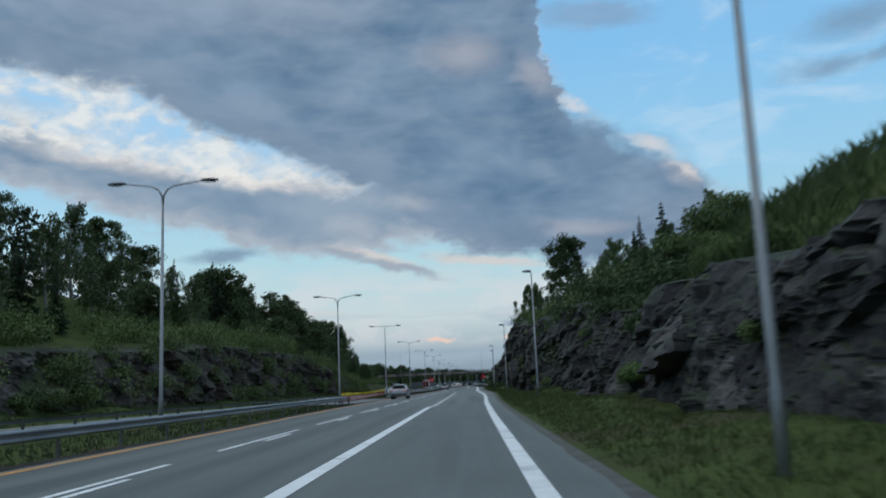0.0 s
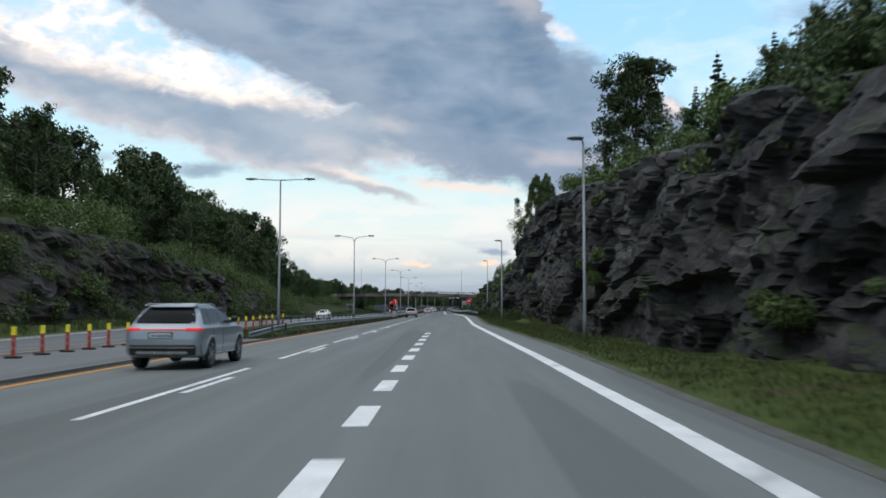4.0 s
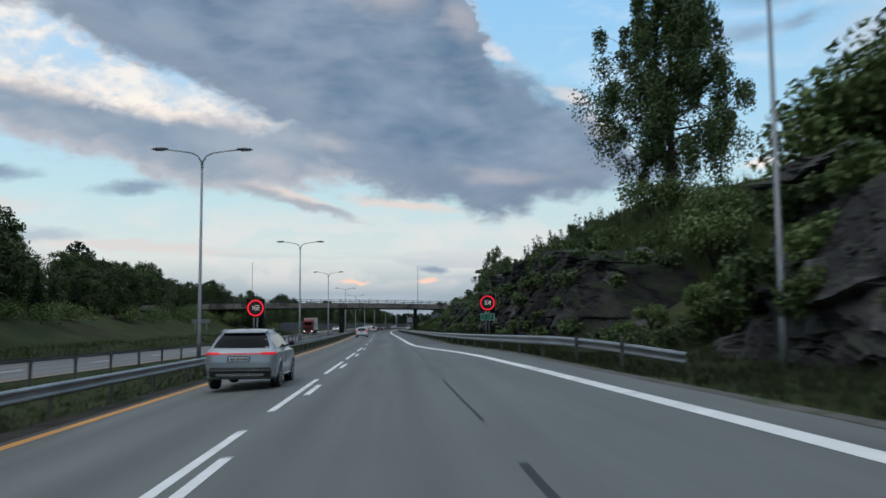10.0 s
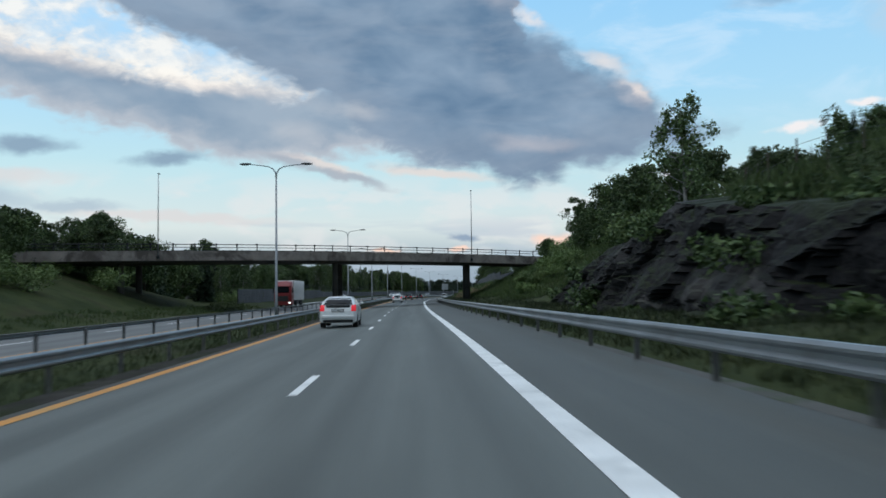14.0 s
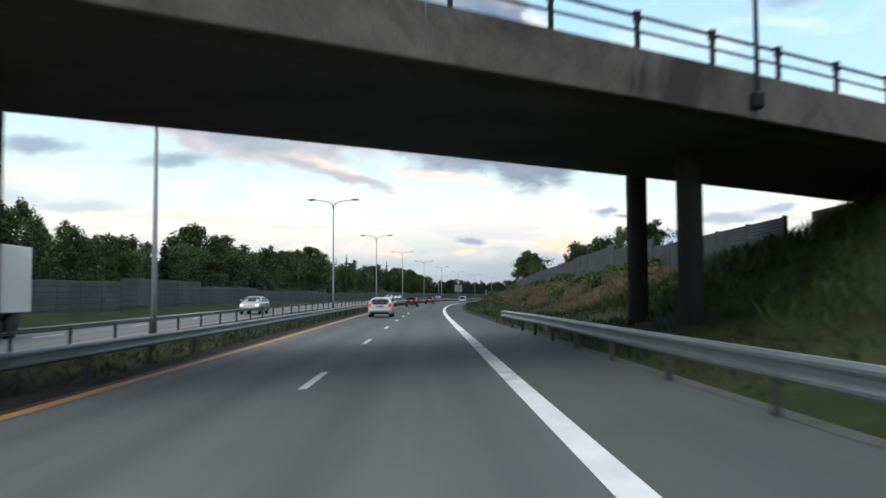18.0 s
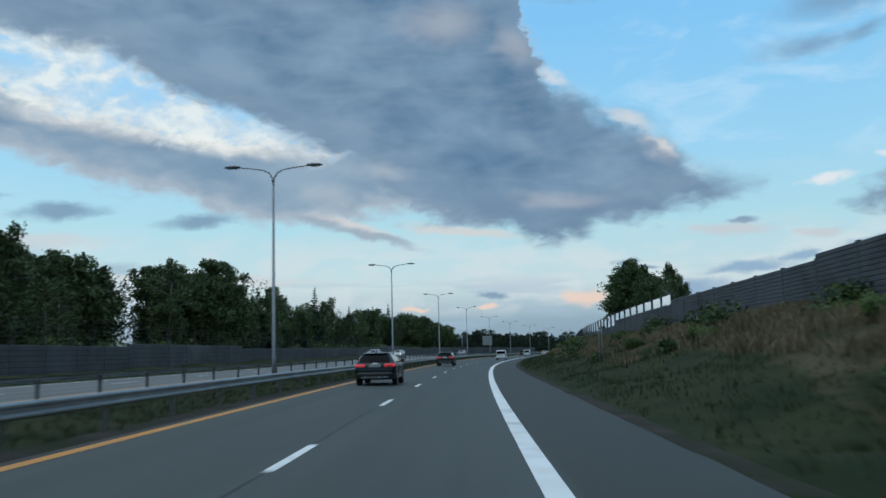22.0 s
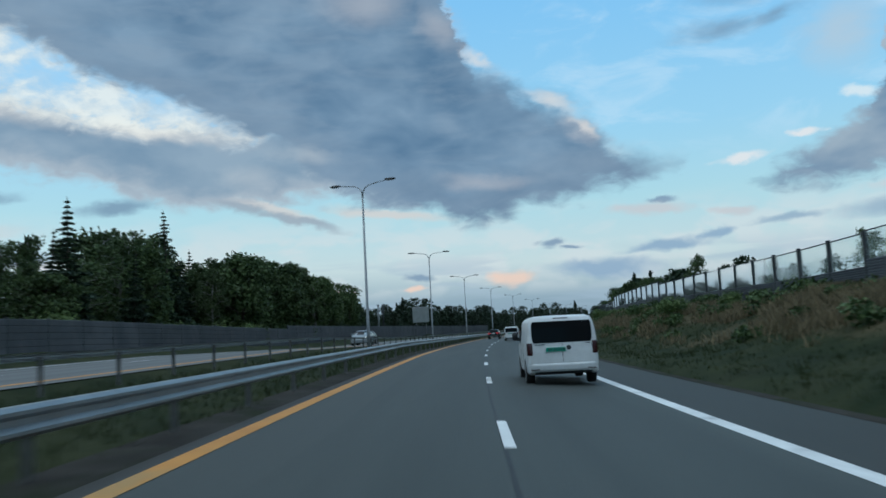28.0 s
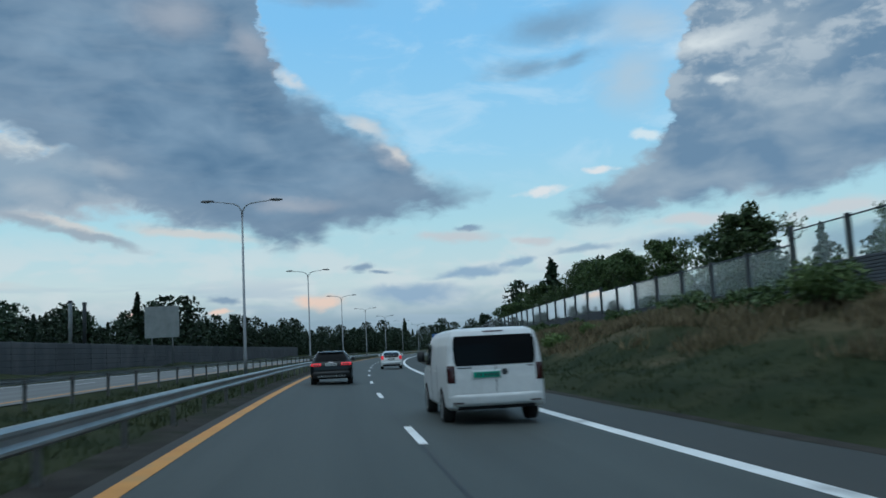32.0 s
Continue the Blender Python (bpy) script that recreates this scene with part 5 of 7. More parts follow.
def speed_sign(s, l, height, plate, k):
    root = thing("speed_sign", stand(s, l, ground_h(s, l)), "electronic speed sign with a glowing red ring and the number 100", "road sign", "electronic speed signs")
    for x in (-0.11, 0.11):
        b = Build()
        b.lathe([(0.045, -0.4), (0.045, height + 0.4)], 8, pose(x, 0.12, 0))
        part("post", b.me("post", M["pole"], True), root)
    b = Build()
    b.lathe([(0.66 * k, -0.10), (0.66 * k, -0.004), (0.64 * k, 0.0)], 36, Matrix.Translation((0, 0, height)) @ UP)
    part("panel", b.me("panel", M["black"]), root, "black round display panel")
    b = Build()
    b.box(-0.66 * k, 0.012, height - 0.66 * k, 0.66 * k, 0.10, height + 0.66 * k, c=0.01)
    part("housing", b.me("housing", M["housing"]), root, "dark square sign housing")
    b = Build()
    b.box(0.66 * k, 0.0, height - 0.66 * k, 0.66 * k + 0.035, 0.11, height + 0.70 * k, c=0.006)
    part("edge_strip", b.me("edge_strip", M["signback"]), root, "pale metal edge of the housing")
    b = Build()
    n = 40
    b.loft([[Vector((r * k * math.cos(a), y, height + r * k * math.sin(a))) for r, y in ((0.51, -0.002), (0.51, -0.02), (0.60, -0.02), (0.60, -0.002))] for a in [2 * math.pi * q / n for q in range(n + 1)]], caps=False)
    part("red_ring", b.me("red_ring", M["red"]), root, "glowing red ring")
    part("digits", text_mesh("100", 0.42 * k, M["digit"], "digits"), root, "glowing white number 100", pose(0, -0.012, height, 90, 0, 0) @ Matrix.Diagonal((0.92, 1.35, 1, 1)))
    if plate:
        b = Build()
        b.box(-0.46, 0.0, height - 1.14, 0.46, 0.03, height - 0.66, c=0.01)
        pl = part("plate", b.me("plate", M["green"]), root, "green road number plate reading E18")
        b = Build()
        for x0, z0, x1, z1 in ((-0.43, -1.21, 0.43, -1.19), (-0.43, -0.81, 0.43, -0.79), (-0.43, -1.19, -0.41, -0.81), (0.41, -1.19, 0.43, -0.81)):
            b.box(x0, -0.006, height + z0 + 0.1, x1, 0.001, height + z1 + 0.1)
        part("border", b.me("border", M["white"]), pl)
        part("lettering", text_mesh("E", 0.30, M["white"], "lettering"), pl, "white letter E", pose(-0.2, -0.006, height - 0.9, 90, 0, 0))
        part("lettering", text_mesh("18", 0.30, M["white"], "lettering"), pl, "white number 18", pose(0.12, -0.006, height - 0.9, 90, 0, 0))
    return root


speed_sign(248.3, -6.9, 3.35, False, 0.9)
speed_sign(245.3, 8.3, 2.5, True, 0.78)
cab = thing("control_cabinet", stand(249.2, -6.95, ground_h(249.2, -6.95)), "white metal control cabinet beside the sign", "cabinet")
b = Build()
b.box(-0.35, -0.2, 0, 0.35, 0.2, 1.35, c=0.02)
part("body", b.me("body", M["white"]), cab)
b = Build()
b.box(-0.33, -0.215, 0.08, 0.33, -0.202, 1.3, c=0.003)
part("door", b.me("door", M["white"]), cab)
b = Build()
b.box(-0.4, -0.24, 1.352, 0.4, 0.24, 1.42, c=0.02)
part("roof", b.me("roof", M["signback"]), cab)


def board(s, l, wd, ht, up, label, material, turn=0):
    root = thing("sign_board", stand(s, l, ground_h(s, l), turn), label, "road sign")
    b = Build()
    b.box(-wd / 2, 0, up, wd / 2, 0.04, up + ht, c=0.01)
    part("panel", b.me("panel", material), root)
    for k in range(5):
        z = up + ht * (k + 0.5) / 5
        b = Build()
        b.box(-wd / 2 + 0.02, -0.04, z - 0.03, wd / 2 - 0.02, -0.001, z + 0.03)
        part("brace", b.me("brace", M["signback"]), root)
    for x in (-wd * 0.3, wd * 0.3):
        b = Build()
        b.lathe([(0.06, -0.5), (0.06, up + ht - 0.1)], 8, pose(x, 0.11, 0))
        part("post", b.me("post", M["pole"], True), root)


board(799, -24.2, 3.9, 3.6, 3.2, "back of a large square grey road sign on two posts", M["signback"])
board(304.5, -22.4, 2.4, 0.55, 1.6, "back of a low wide grey road sign", M["signback"])
root = thing("marker_post", stand(515.5, 10.0, ground_h(515.5, 10.0)), "pair of thin grey marker posts on the grass bank", "marker post")
for x, hh in ((-0.09, 2.15), (0.09, 2.05)):
    b = Build()
    b.lathe([(0.035, -0.4), (0.035, hh), (0.02, hh + 0.02)], 8, pose(x, 0, 0))
    part("post", b.me("post", M["pole"], True), root)
b = Build()
b.box(-0.13, -0.02, 1.9, 0.13, 0.02, 1.96)
part("brace", b.me("brace", M["pole"]), root)
for s, l, mt, lab in ((798.5, -34.3, "pole", "pale thin chimney pipe above the trees"), (802.0, -34.0, "wallpost", "dark thin chimney pipe above the trees")):
    root = thing("chimney_pipe", stand(s, l, 0), lab, "chimney")
    b = Build()
    b.lathe([(0.22, -0.4), (0.22, 8.2), (0.2, 8.25)], 12)
    part("pipe", b.me("pipe", M[mt], True), root)
    b = Build()
    b.lathe([(0.27, 8.0), (0.27, 8.3), (0.18, 8.32)], 12)
    part("cap", b.me("cap", M["wallpost"]), root)
board(905, 9.0, 3.0, 1.6, 3.2, "blue motorway direction board far ahead", M["blue"])
b = None

# ---- bollards closing the crossover ----


def bollard(m):
    root = thing("bollard", m, "red plastic bollard with a yellow reflective top on a black foot", "bollard", "bollards closing the median crossover")
    b = Build()
    b.box(-0.24, -0.14, 0, 0.24, 0.14, 0.07, c=0.02)
    part("foot", b.me("foot", M["rubber"]), root)
    b = Build()
    b.loft([[Vector((x * 0.06 * k, y * 0.03, z)) for x, y in ((-1, -1), (1, -1), (1, 1), (-1, 1))] for z, k in ((0.06, 1.0), (0.74, 0.85))])
    part("body", b.me("body", M["orange"]), root)
    b = Build()
    b.loft([[Vector((x * 0.068 * k, y * 0.035, z)) for x, y in ((-1, -1), (1, -1), (1, 1), (-1, 1))] for z, k in ((0.742, 1.0), (0.99, 0.95), (1.02, 0.7))])
    part("reflector", b.me("reflector", M["ytop"]), root, "yellow reflective top")
    for z in (0.3, 0.55):
        b = Build()
        b.box(-0.055, -0.034, z, 0.055, -0.0305, z + 0.05)
        part("stripe", b.me("stripe", M["stripe"]), root)
    return root


first = None
for i in range(24):
    s = 97.0 + i * 2.15
    m = stand(s, -9.0 - 0.055 * (s - 97) * (1 if s < 112 else 0.6), 0.0, 4 * math.sin(i * 5.1))
    m = stand(s, float(np.interp(s, [97, 110, 150], [-8.9, -9.5, -9.3])), -0.02 if s < 119 else -0.1, 4 * math.sin(i * 5.1))
    first = copy_thing(first, m) if first else bollard(m)

# ---- trees and bushes ----


def leaves_mesh(name, centres, sizes, material, rgen, flat=0.5, long=1.0):
    """Small pointed leaves, turned every way."""
    n = len(centres)
    nrm = rgen.normal(size=(n, 3)) + np.array([0, 0, flat])
    nrm /= np.linalg.norm(nrm, axis=1)[:, None]
    a = np.cross(nrm, rgen.normal(size=(n, 3)))
    a /= np.linalg.norm(a, axis=1)[:, None]
    b = np.cross(nrm, a)
    sz = np.asarray(sizes)[:, None]
    c = np.asarray(centres)
    v = np.stack([c - a * sz * long, c + a * sz * 0.7 * long - b * sz * 0.62, c + a * sz * 0.5 * long + b * sz * 0.7], 1).reshape(-1, 3)
    f = np.arange(3 * n).reshape(-1, 3)
    return mesh(name, v.tolist(), f.tolist(), material)


def limbs(height, spread, n, rgen, lean=0.0, start=0.25, droop=0.0, cone=0.0):
    b = Build()
    k = [Vector((lean * height * t * t, 0.06 * height * math.sin(3 * t), height * t)) for t in np.linspace(0, 0.92, 8)]
    r0 = 0.016 * height + 0.05
    b.tube([k[0] - Vector((0, 0, 0.6))] + k[1:], [r0 * 1.25] + [r0 * (1 - 0.85 * i / 7) for i in range(1, 8)], 7)
    tips = []
    for i in range(n):
        t = start + (0.95 - start) * (i + rgen.random()) / n
        o = Vector((lean * height * t * t, 0.06 * height * math.sin(3 * t), height * t))
        a = i * 2.4 + rgen.random()
        ln = spread * (0.55 + 0.6 * rgen.random()) * (1.15 - 0.75 * abs(t - 0.5) * 1.4 if t < 0.8 else 0.55)
        if cone:
            ln = spread * (0.72 + 0.42 * rgen.random()) * max(0.22, 1.08 - cone * abs(t - 0.42))
        tip = o + Vector((math.cos(a) * ln, math.sin(a) * ln, ln * (0.55 - droop) * (0.6 + 0.8 * rgen.random())))
        mid = o.lerp(tip, 0.5) + Vector((0, 0, 0.12 * ln))
        b.tube([o, mid, tip], [r0 * 0.32 * (1.1 - t), r0 * 0.2 * (1.1 - t) + 0.01, 0.012], 5)
        tips.append((tip, mid, ln))
        for j in range(2):
            q = mid + Vector(np.clip(rgen.normal(size=3), -1.1, 1.1)) * ln * 0.42
            b.tube([mid, q], [0.03, 0.01], 4)
            tips.append((q, mid, ln * 0.7))
    return b, tips


def broadleaf(height, spread, seed, leafmat, barkmat, count, size=0.2, droop=0.0, clump=0.9, start=0.22, boughs=24, cone=0.0):
    rgen = np.random.default_rng(seed)
    b, tips = limbs(height, spread, boughs, rgen, 0.03 * rgen.normal(), start, droop, cone)
    cs, per = [], count // len(tips)
    for tip, mid, ln in tips:
        rad = clump * (0.6 + 0.7 * rgen.random()) * (0.6 + 0.25 * ln)
        q = rgen.normal(size=(per, 3))
        q = q / np.linalg.norm(q, axis=1)[:, None] * (rgen.random((per, 1)) ** 0.45) * rad
        q[:, 2] *= 0.75
        if droop:
            q[:, 2] -= droop * 2.6 * rgen.random(per) ** 1.5
        cs.append(q + np.array(tip.lerp(mid, 0.25 * rgen.random())))
    cs = np.concatenate(cs)
    return b.me("trunk", barkmat, True), leaves_mesh("crown", cs, size * (0.7 + 0.7 * rgen.random(len(cs))), leafmat, rgen)


def spruce(height, seed, count=7000):
    rgen = np.random.default_rng(seed)
    b = Build()
    b.tube([(0, 0, -0.5), (0, 0, height * 0.5), (0, 0, height)], [0.02 * height, 0.011 * height, 0.01], 7)
    cs, sz = [], []
    whorls = int(height * 3.2)
    for i in range(whorls):
        t = 0.08 + 0.92 * i / whorls
        rad = height * 0.22 * (1.0 - t) ** 0.95 * (0.6 + 0.7 * rgen.random()) + 0.03
        for j in range(7):
            a = rgen.random() * 6.28
            n = max(3, int(count / whorls / 7 * (1.9 - 1.7 * t)))
            u = rgen.random(n) ** 0.7
            x = u * rad
            zz = height * t - 0.35 * x + 0.10 * x * x / max(rad, 0.1)
            sp = rgen.normal(size=(n, 3)) * np.array([0.10, 0.10, 0.05]) * (0.25 + rad * 0.45)
            cs.append(np.stack([np.cos(a) * x, np.sin(a) * x, zz], 1) + sp)
            sz.append((0.09 + 0.12 * rgen.random(n)) * (1.15 - 0.75 * t))
    cs = np.concatenate(cs)
    return b.me("trunk", M["bark"], True), leaves_mesh("crown", cs, np.concatenate(sz), M["needle"], rgen, 1.2, 1.5)


def shrub(spread, height, seed, count, mat):
    rgen = np.random.default_rng(seed)
    b = Build()
    cs = []
    for i in range(9):
        a = i * 2.4
        tip = Vector((math.cos(a) * spread * (0.3 + 0.6 * rgen.random()), math.sin(a) * spread * (0.3 + 0.6 * rgen.random()), height * (0.45 + 0.5 * rgen.random())))
        b.tube([(0, 0, -0.3), tip * 0.5 + Vector((0, 0, 0.15)), tip], [0.04, 0.025, 0.01], 5)
        q = rgen.normal(size=(count // 9, 3))
        q = q / np.linalg.norm(q, axis=1)[:, None] * rgen.random((count // 9, 1)) ** 0.5 * np.array([0.5, 0.5, 0.42]) * height * 0.8
        cs.append(q + np.array(tip) * np.array([1, 1, 0.8]))
    cs = np.concatenate(cs)
    cs[:, 2] = np.maximum(cs[:, 2], 0.03)
    leaf = 0.055 if height < 1.5 else 0.085
    return b.me("stem", M["bark"], True), leaves_mesh("foliage", cs, leaf * (0.8 + 0.8 * rgen.random(len(cs))), mat, rgen)


KINDS = {}
for i, (h, sp, n) in enumerate(((9.5, 3.3, 8200), (11.5, 3.7, 9600), (8.0, 2.9, 7000), (10.5, 2.8, 8000))):
    KINDS["broad%d" % i] = ("broadleaf_tree", broadleaf(h, sp, 10 + i, M["leaf"], M["bark"], n, 0.185, 0.0, 1.0, 0.08), "dark green broadleaf tree with a dense uneven crown", "tree", "trunk", "crown")
for i, (h, sp, n) in enumerate(((10.0, 2.2, 4200), (12.0, 2.5, 5000))):
    KINDS["birch%d" % i] = ("birch_tree", broadleaf(h, sp, 30 + i, M["leaf_b"], M["birch"], n, 0.14, 0.28, 0.75, 0.22), "slender birch tree with light airy foliage", "tree", "trunk", "crown")
for i, h in enumerate((9.0, 11.5, 7.0)):
    KINDS["spruce%d" % i] = ("spruce_tree", spruce(h, 50 + i), "dark pointed spruce tree", "tree", "trunk", "crown")
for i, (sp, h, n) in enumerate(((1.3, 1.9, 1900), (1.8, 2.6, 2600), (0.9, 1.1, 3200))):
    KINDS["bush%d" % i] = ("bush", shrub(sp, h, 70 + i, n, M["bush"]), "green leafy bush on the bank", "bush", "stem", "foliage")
KINDS["bush3"] = ("bush", shrub(1.3, 1.1, 79, 1500, M["leaf"]), "low dark green bush at the foot of the rock", "bush", "stem", "foliage")
rp = random.Random(11)


def plant(kind, s, l, size=1.0, h=None, sink=0.1):
    m = stand(s, l, (ground_h(s, l) if h is None else h) - sink) @ pose(0, 0, 0, rp.uniform(-3, 3), rp.uniform(-3, 3), rp.uniform(0, 360)) @ Matrix.Diagonal((size, size, size * rp.uniform(0.92, 1.1), 1))
    name, meshes, label, cat, pa, pb = KINDS[kind]
    root = new(name)
    root.empty_display_size = 0.2
    root.matrix_basis = m
    tagged(root, label, cat, {"tree": "roadside trees", "bush": "roadside bushes"}[cat])
    part(pa, meshes[0], root)
    part(pb, meshes[1], root)
    return root


# the tall birch on the low hill and its companion
tall = broadleaf(20.0, 6.4, 91, M["leaf_b"], M["bark"], 72000, 0.125, 0.62, 0.60, 0.19, 56, 1.45)
KINDS["tall"] = ("birch_tree", tall, "tall solitary birch with drooping branches on the hill", "tree", "trunk", "crown")
plant("tall", 255.5, 24.0, 1.0, 10.5)
big = broadleaf(14.5, 3.9, 97, M["leaf"], M["bark"], 16000, 0.17, 0.05, 1.0, 0.28, 30)
KINDS["big"] = ("broadleaf_tree", big, "large dark broadleaf tree above the rock cutting", "tree", "trunk", "crown")
def plant_to(kind, s, l, top, tall_):
    """A tree whose top reaches that height over the road."""
    g = ground_h(s, l)
    plant(kind, s, l, (top - g) / tall_, g)


plant_to("big", 166.4, 26.2, 28.9, 14.8)
plant_to("birch0", 169.3, 22.5, 21.0, 10.0)
plant_to("broad3", 190.5, -38.2, 24.2, 10.9)
plant_to("spruce1", 137.5, -35.2, 23.0, 11.5)
plant_to("spruce1", 141.5, -36.5, 21.5, 11.5)
plant_to("spruce0", 129.0, 26.6, 19.7, 9.0)
plant_to("spruce2", 133.9, 24.3, 19.4, 7.0)
plant_to("spruce0", 136.5, 25.5, 19.2, 9.0)
plant_to("spruce1", 112.3, 29.4, 22.0, 11.5)
plant_to("spruce0", 109.0, 28.0, 20.4, 9.0)
plant_to("spruce0", 106.0, 27.5, 19.6, 9.0)
plant_to("spruce0", 207.3, 20.5, 13.2, 9.0)
plant_to("spruce0", 202.6, 20.5, 12.2, 9.0)
plant_to("broad3", 213.0, 20.5, 13.6, 10.9)
plant_to("birch1", 334.3, 20.8, 14.1, 12.0)
plant_to("birch0", 338.0, 22.0, 12.6, 10.0)
# height of the tree tops over the road, left at l = -31 and right at l = 20
TOP_L = ([0, 72, 90, 107, 127, 140, 165, 192, 225, 249, 257, 263, 273, 296, 330, 362, 420, 480, 493, 502, 514, 525, 534, 551, 571, 591, 602, 612, 621, 642, 652, 671, 701, 712, 725, 743, 757, 766, 775],
         [15.5, 16.5, 18.8, 18.2, 20, 18.8, 19.4, 18, 19, 20, 19, 15, 12, 10.2, 9.6, 10.2, 11, 10, 9, 10, 13.6, 13.4, 11.6, 11.1, 11.3, 9.8, 11.6, 12, 10, 11, 8.8, 11.4, 13.6, 14.4, 13.8, 12.2, 11, 8, 6])
TOP_R = ([-5, 40, 62, 74, 90, 102, 116, 160, 190, 203, 213, 220, 226, 232, 262, 300, 313, 318, 326, 333, 342, 355, 385, 400], [9, 10.0, 10.5, 12.8, 14, 14.6, 15, 16, 11.0, 11.6, 12.6, 12.0, 10.0, 8.6, 7.5, 6.0, 6.6, 7.2, 8.8, 10.2, 9.6, 10, 10, 9.5])
TALL = {"broad0": 10.2, "broad1": 12.2, "broad2": 8.7, "broad3": 11.2, "birch0": 10.6, "birch1": 12.6, "spruce0": 9.0, "spruce1": 11.5, "spruce2": 7.0}


def wood(s0, s1, l0, l1, n, kinds, lo=0.72, hi=1.0):
    """Trees whose tops keep under one skyline, with a few that stand out."""
    for i in range(n):
        s = s0 + (s1 - s0) * (i + rp.random()) / n
        l = rp.uniform(l0, l1)
        xs, ys = TOP_L if l < 0 else TOP_R
        top = 1.3 + (float(np.interp(s, xs, ys)) - 1.3) * ((abs(l) + 2) / 33 if l < 0 else (l - 2) / 18)
        k = rp.choice(kinds)
        h = top * (rp.uniform(lo, hi) if rp.random() < 0.9 else 1.04) - ground_h(s, l)
        plant(k, s, l, min(max((0.95 if l > 0 or s < 400 else 0.86) * h / TALL[k], 0.3), 1.75))


MIX = ("broad0", "broad1", "broad2", "broad3", "broad1", "broad0", "birch1")
wood(10, 150, -50, -33, 62, ("birch0", "birch1", "broad2", "birch1", "broad1", "birch0", "spruce0", "spruce1"))
wood(150, 266, -47, -31.5, 52, ("birch0", "birch1", "broad0", "broad2", "birch1", "broad1", "birch0"))
wood(262, 400, -56, -32, 66, MIX + ("spruce0", "spruce2"))
wood(300, 420, -74, -50, 34, MIX + ("spruce0", "spruce1"), 0.7, 0.9)
SPIKY = ("broad0", "broad3", "birch0", "birch1", "birch0", "birch1", "spruce0", "spruce2", "broad2")
wood(400, 560, -40, -27.3, 74, SPIKY)
wood(560, 705, -40, -28.0, 84, SPIKY)
wood(700, 762, -36, -28, 34, MIX, 0.75, 1.0)


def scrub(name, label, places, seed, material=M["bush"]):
    """Undergrowth that cannot be told apart, in one object."""
    rgen = np.random.default_rng(seed)
    cs, sz = [], []
    for p, k in places:
        n = int(640 * k)
        for q in range(4):
            o = np.array(p) + np.array([rgen.normal(0, 0.6), rgen.normal(0, 0.6), 0.55 + 0.5 * rgen.random()]) * k
            g = rgen.normal(size=(n // 4, 3))
            g = g / np.linalg.norm(g, axis=1)[:, None] * rgen.random((n // 4, 1)) ** 0.45 * np.array([0.85, 0.85, 0.7]) * k
            cs.append(o + g)
            sz.append(0.10 * (0.7 + 0.8 * rgen.random(n // 4)))
    thing(name, Matrix(), label, "undergrowth", "", leaves_mesh(name, np.concatenate(cs), np.concatenate(sz), material, rgen), "stuff")


ledge = []
for i in range(130):
    s = rp.uniform(12, 228)
    t = rp.uniform(0.05, 0.95)
    ledge.append((P(s, left_foot(s) - left_run(s) * (0.12 + 0.62 * t + 0.28 * t * t), t * (left_crest(s) + 0.3) - 0.3), rp.uniform(0.7, 1.5)))
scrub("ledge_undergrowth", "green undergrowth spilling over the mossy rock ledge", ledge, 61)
brush = []
for i in range(60):
    s = rp.choice((rp.uniform(205, 250), rp.uniform(205, 250), rp.uniform(250, 372)))
    l = rp.uniform(-36, left_foot(s) - (0.5 if s < 250 else 6.5))
    brush.append((P(s, l, ground_h(s, l) - 0.2), rp.uniform(0.8, 1.8)))
for i in range(190):
    s = rp.uniform(0, 250)
    l = left_foot(s) - left_run(s) - rp.uniform(-1.0, 9)
    brush.append((P(s, l, ground_h(s, l) - 0.2), rp.uniform(1.0, 2.6)))
for i in range(60):
    s = rp.uniform(405, 720)
    l = rp.uniform(-28.5, -26.2)
    brush.append((P(s, l, ground_h(s, l) - 0.2), rp.uniform(1.0, 1.9)))
scrub("bank_undergrowth", "dense green undergrowth below the roadside trees", brush, 62)
# right-hand crest
wood(54, 84, 19, 23, 12, ("birch0", "birch1"), 0.6, 0.8)
wood(78, 96, 22, 27, 5, ("birch0", "spruce2"), 0.8, 0.95)
wood(80, 104, 19, 30, 12, ("spruce2", "spruce0", "birch0"), 0.72, 0.9)
wood(100, 165, 18, 34, 24, ("spruce2", "spruce0", "birch0", "spruce2"), 0.8, 1.0)
wood(174, 219, 16.0, 30, 42, ("broad2", "birch0", "spruce0", "broad0", "spruce2", "broad3"), 0.75, 1.0)
wood(262, 312, 19, 34, 16, ("broad2", "spruce2", "birch0"), 0.8, 1.0)
wood(312, 378, 17, 30, 26, ("broad0", "broad2", "birch0", "broad3"), 0.75, 1.0)
for kd, s, top in (("spruce2", 88.5, 11.8), ("birch0", 91.5, 12.6), ("birch0", 94.5, 11.8), ("spruce0", 97.5, 11.8), ("birch0", 104.5, 12.3), ("birch0", 108, 12.4), ("spruce2", 115, 13.0)):
    plant_to(kd, s, 18.2, top, TALL[kd])
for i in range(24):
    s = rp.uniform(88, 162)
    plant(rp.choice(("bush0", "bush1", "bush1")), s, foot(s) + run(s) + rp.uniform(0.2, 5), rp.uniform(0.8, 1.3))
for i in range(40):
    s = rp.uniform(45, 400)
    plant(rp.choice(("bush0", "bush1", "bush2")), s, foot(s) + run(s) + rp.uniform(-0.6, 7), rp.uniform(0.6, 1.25))
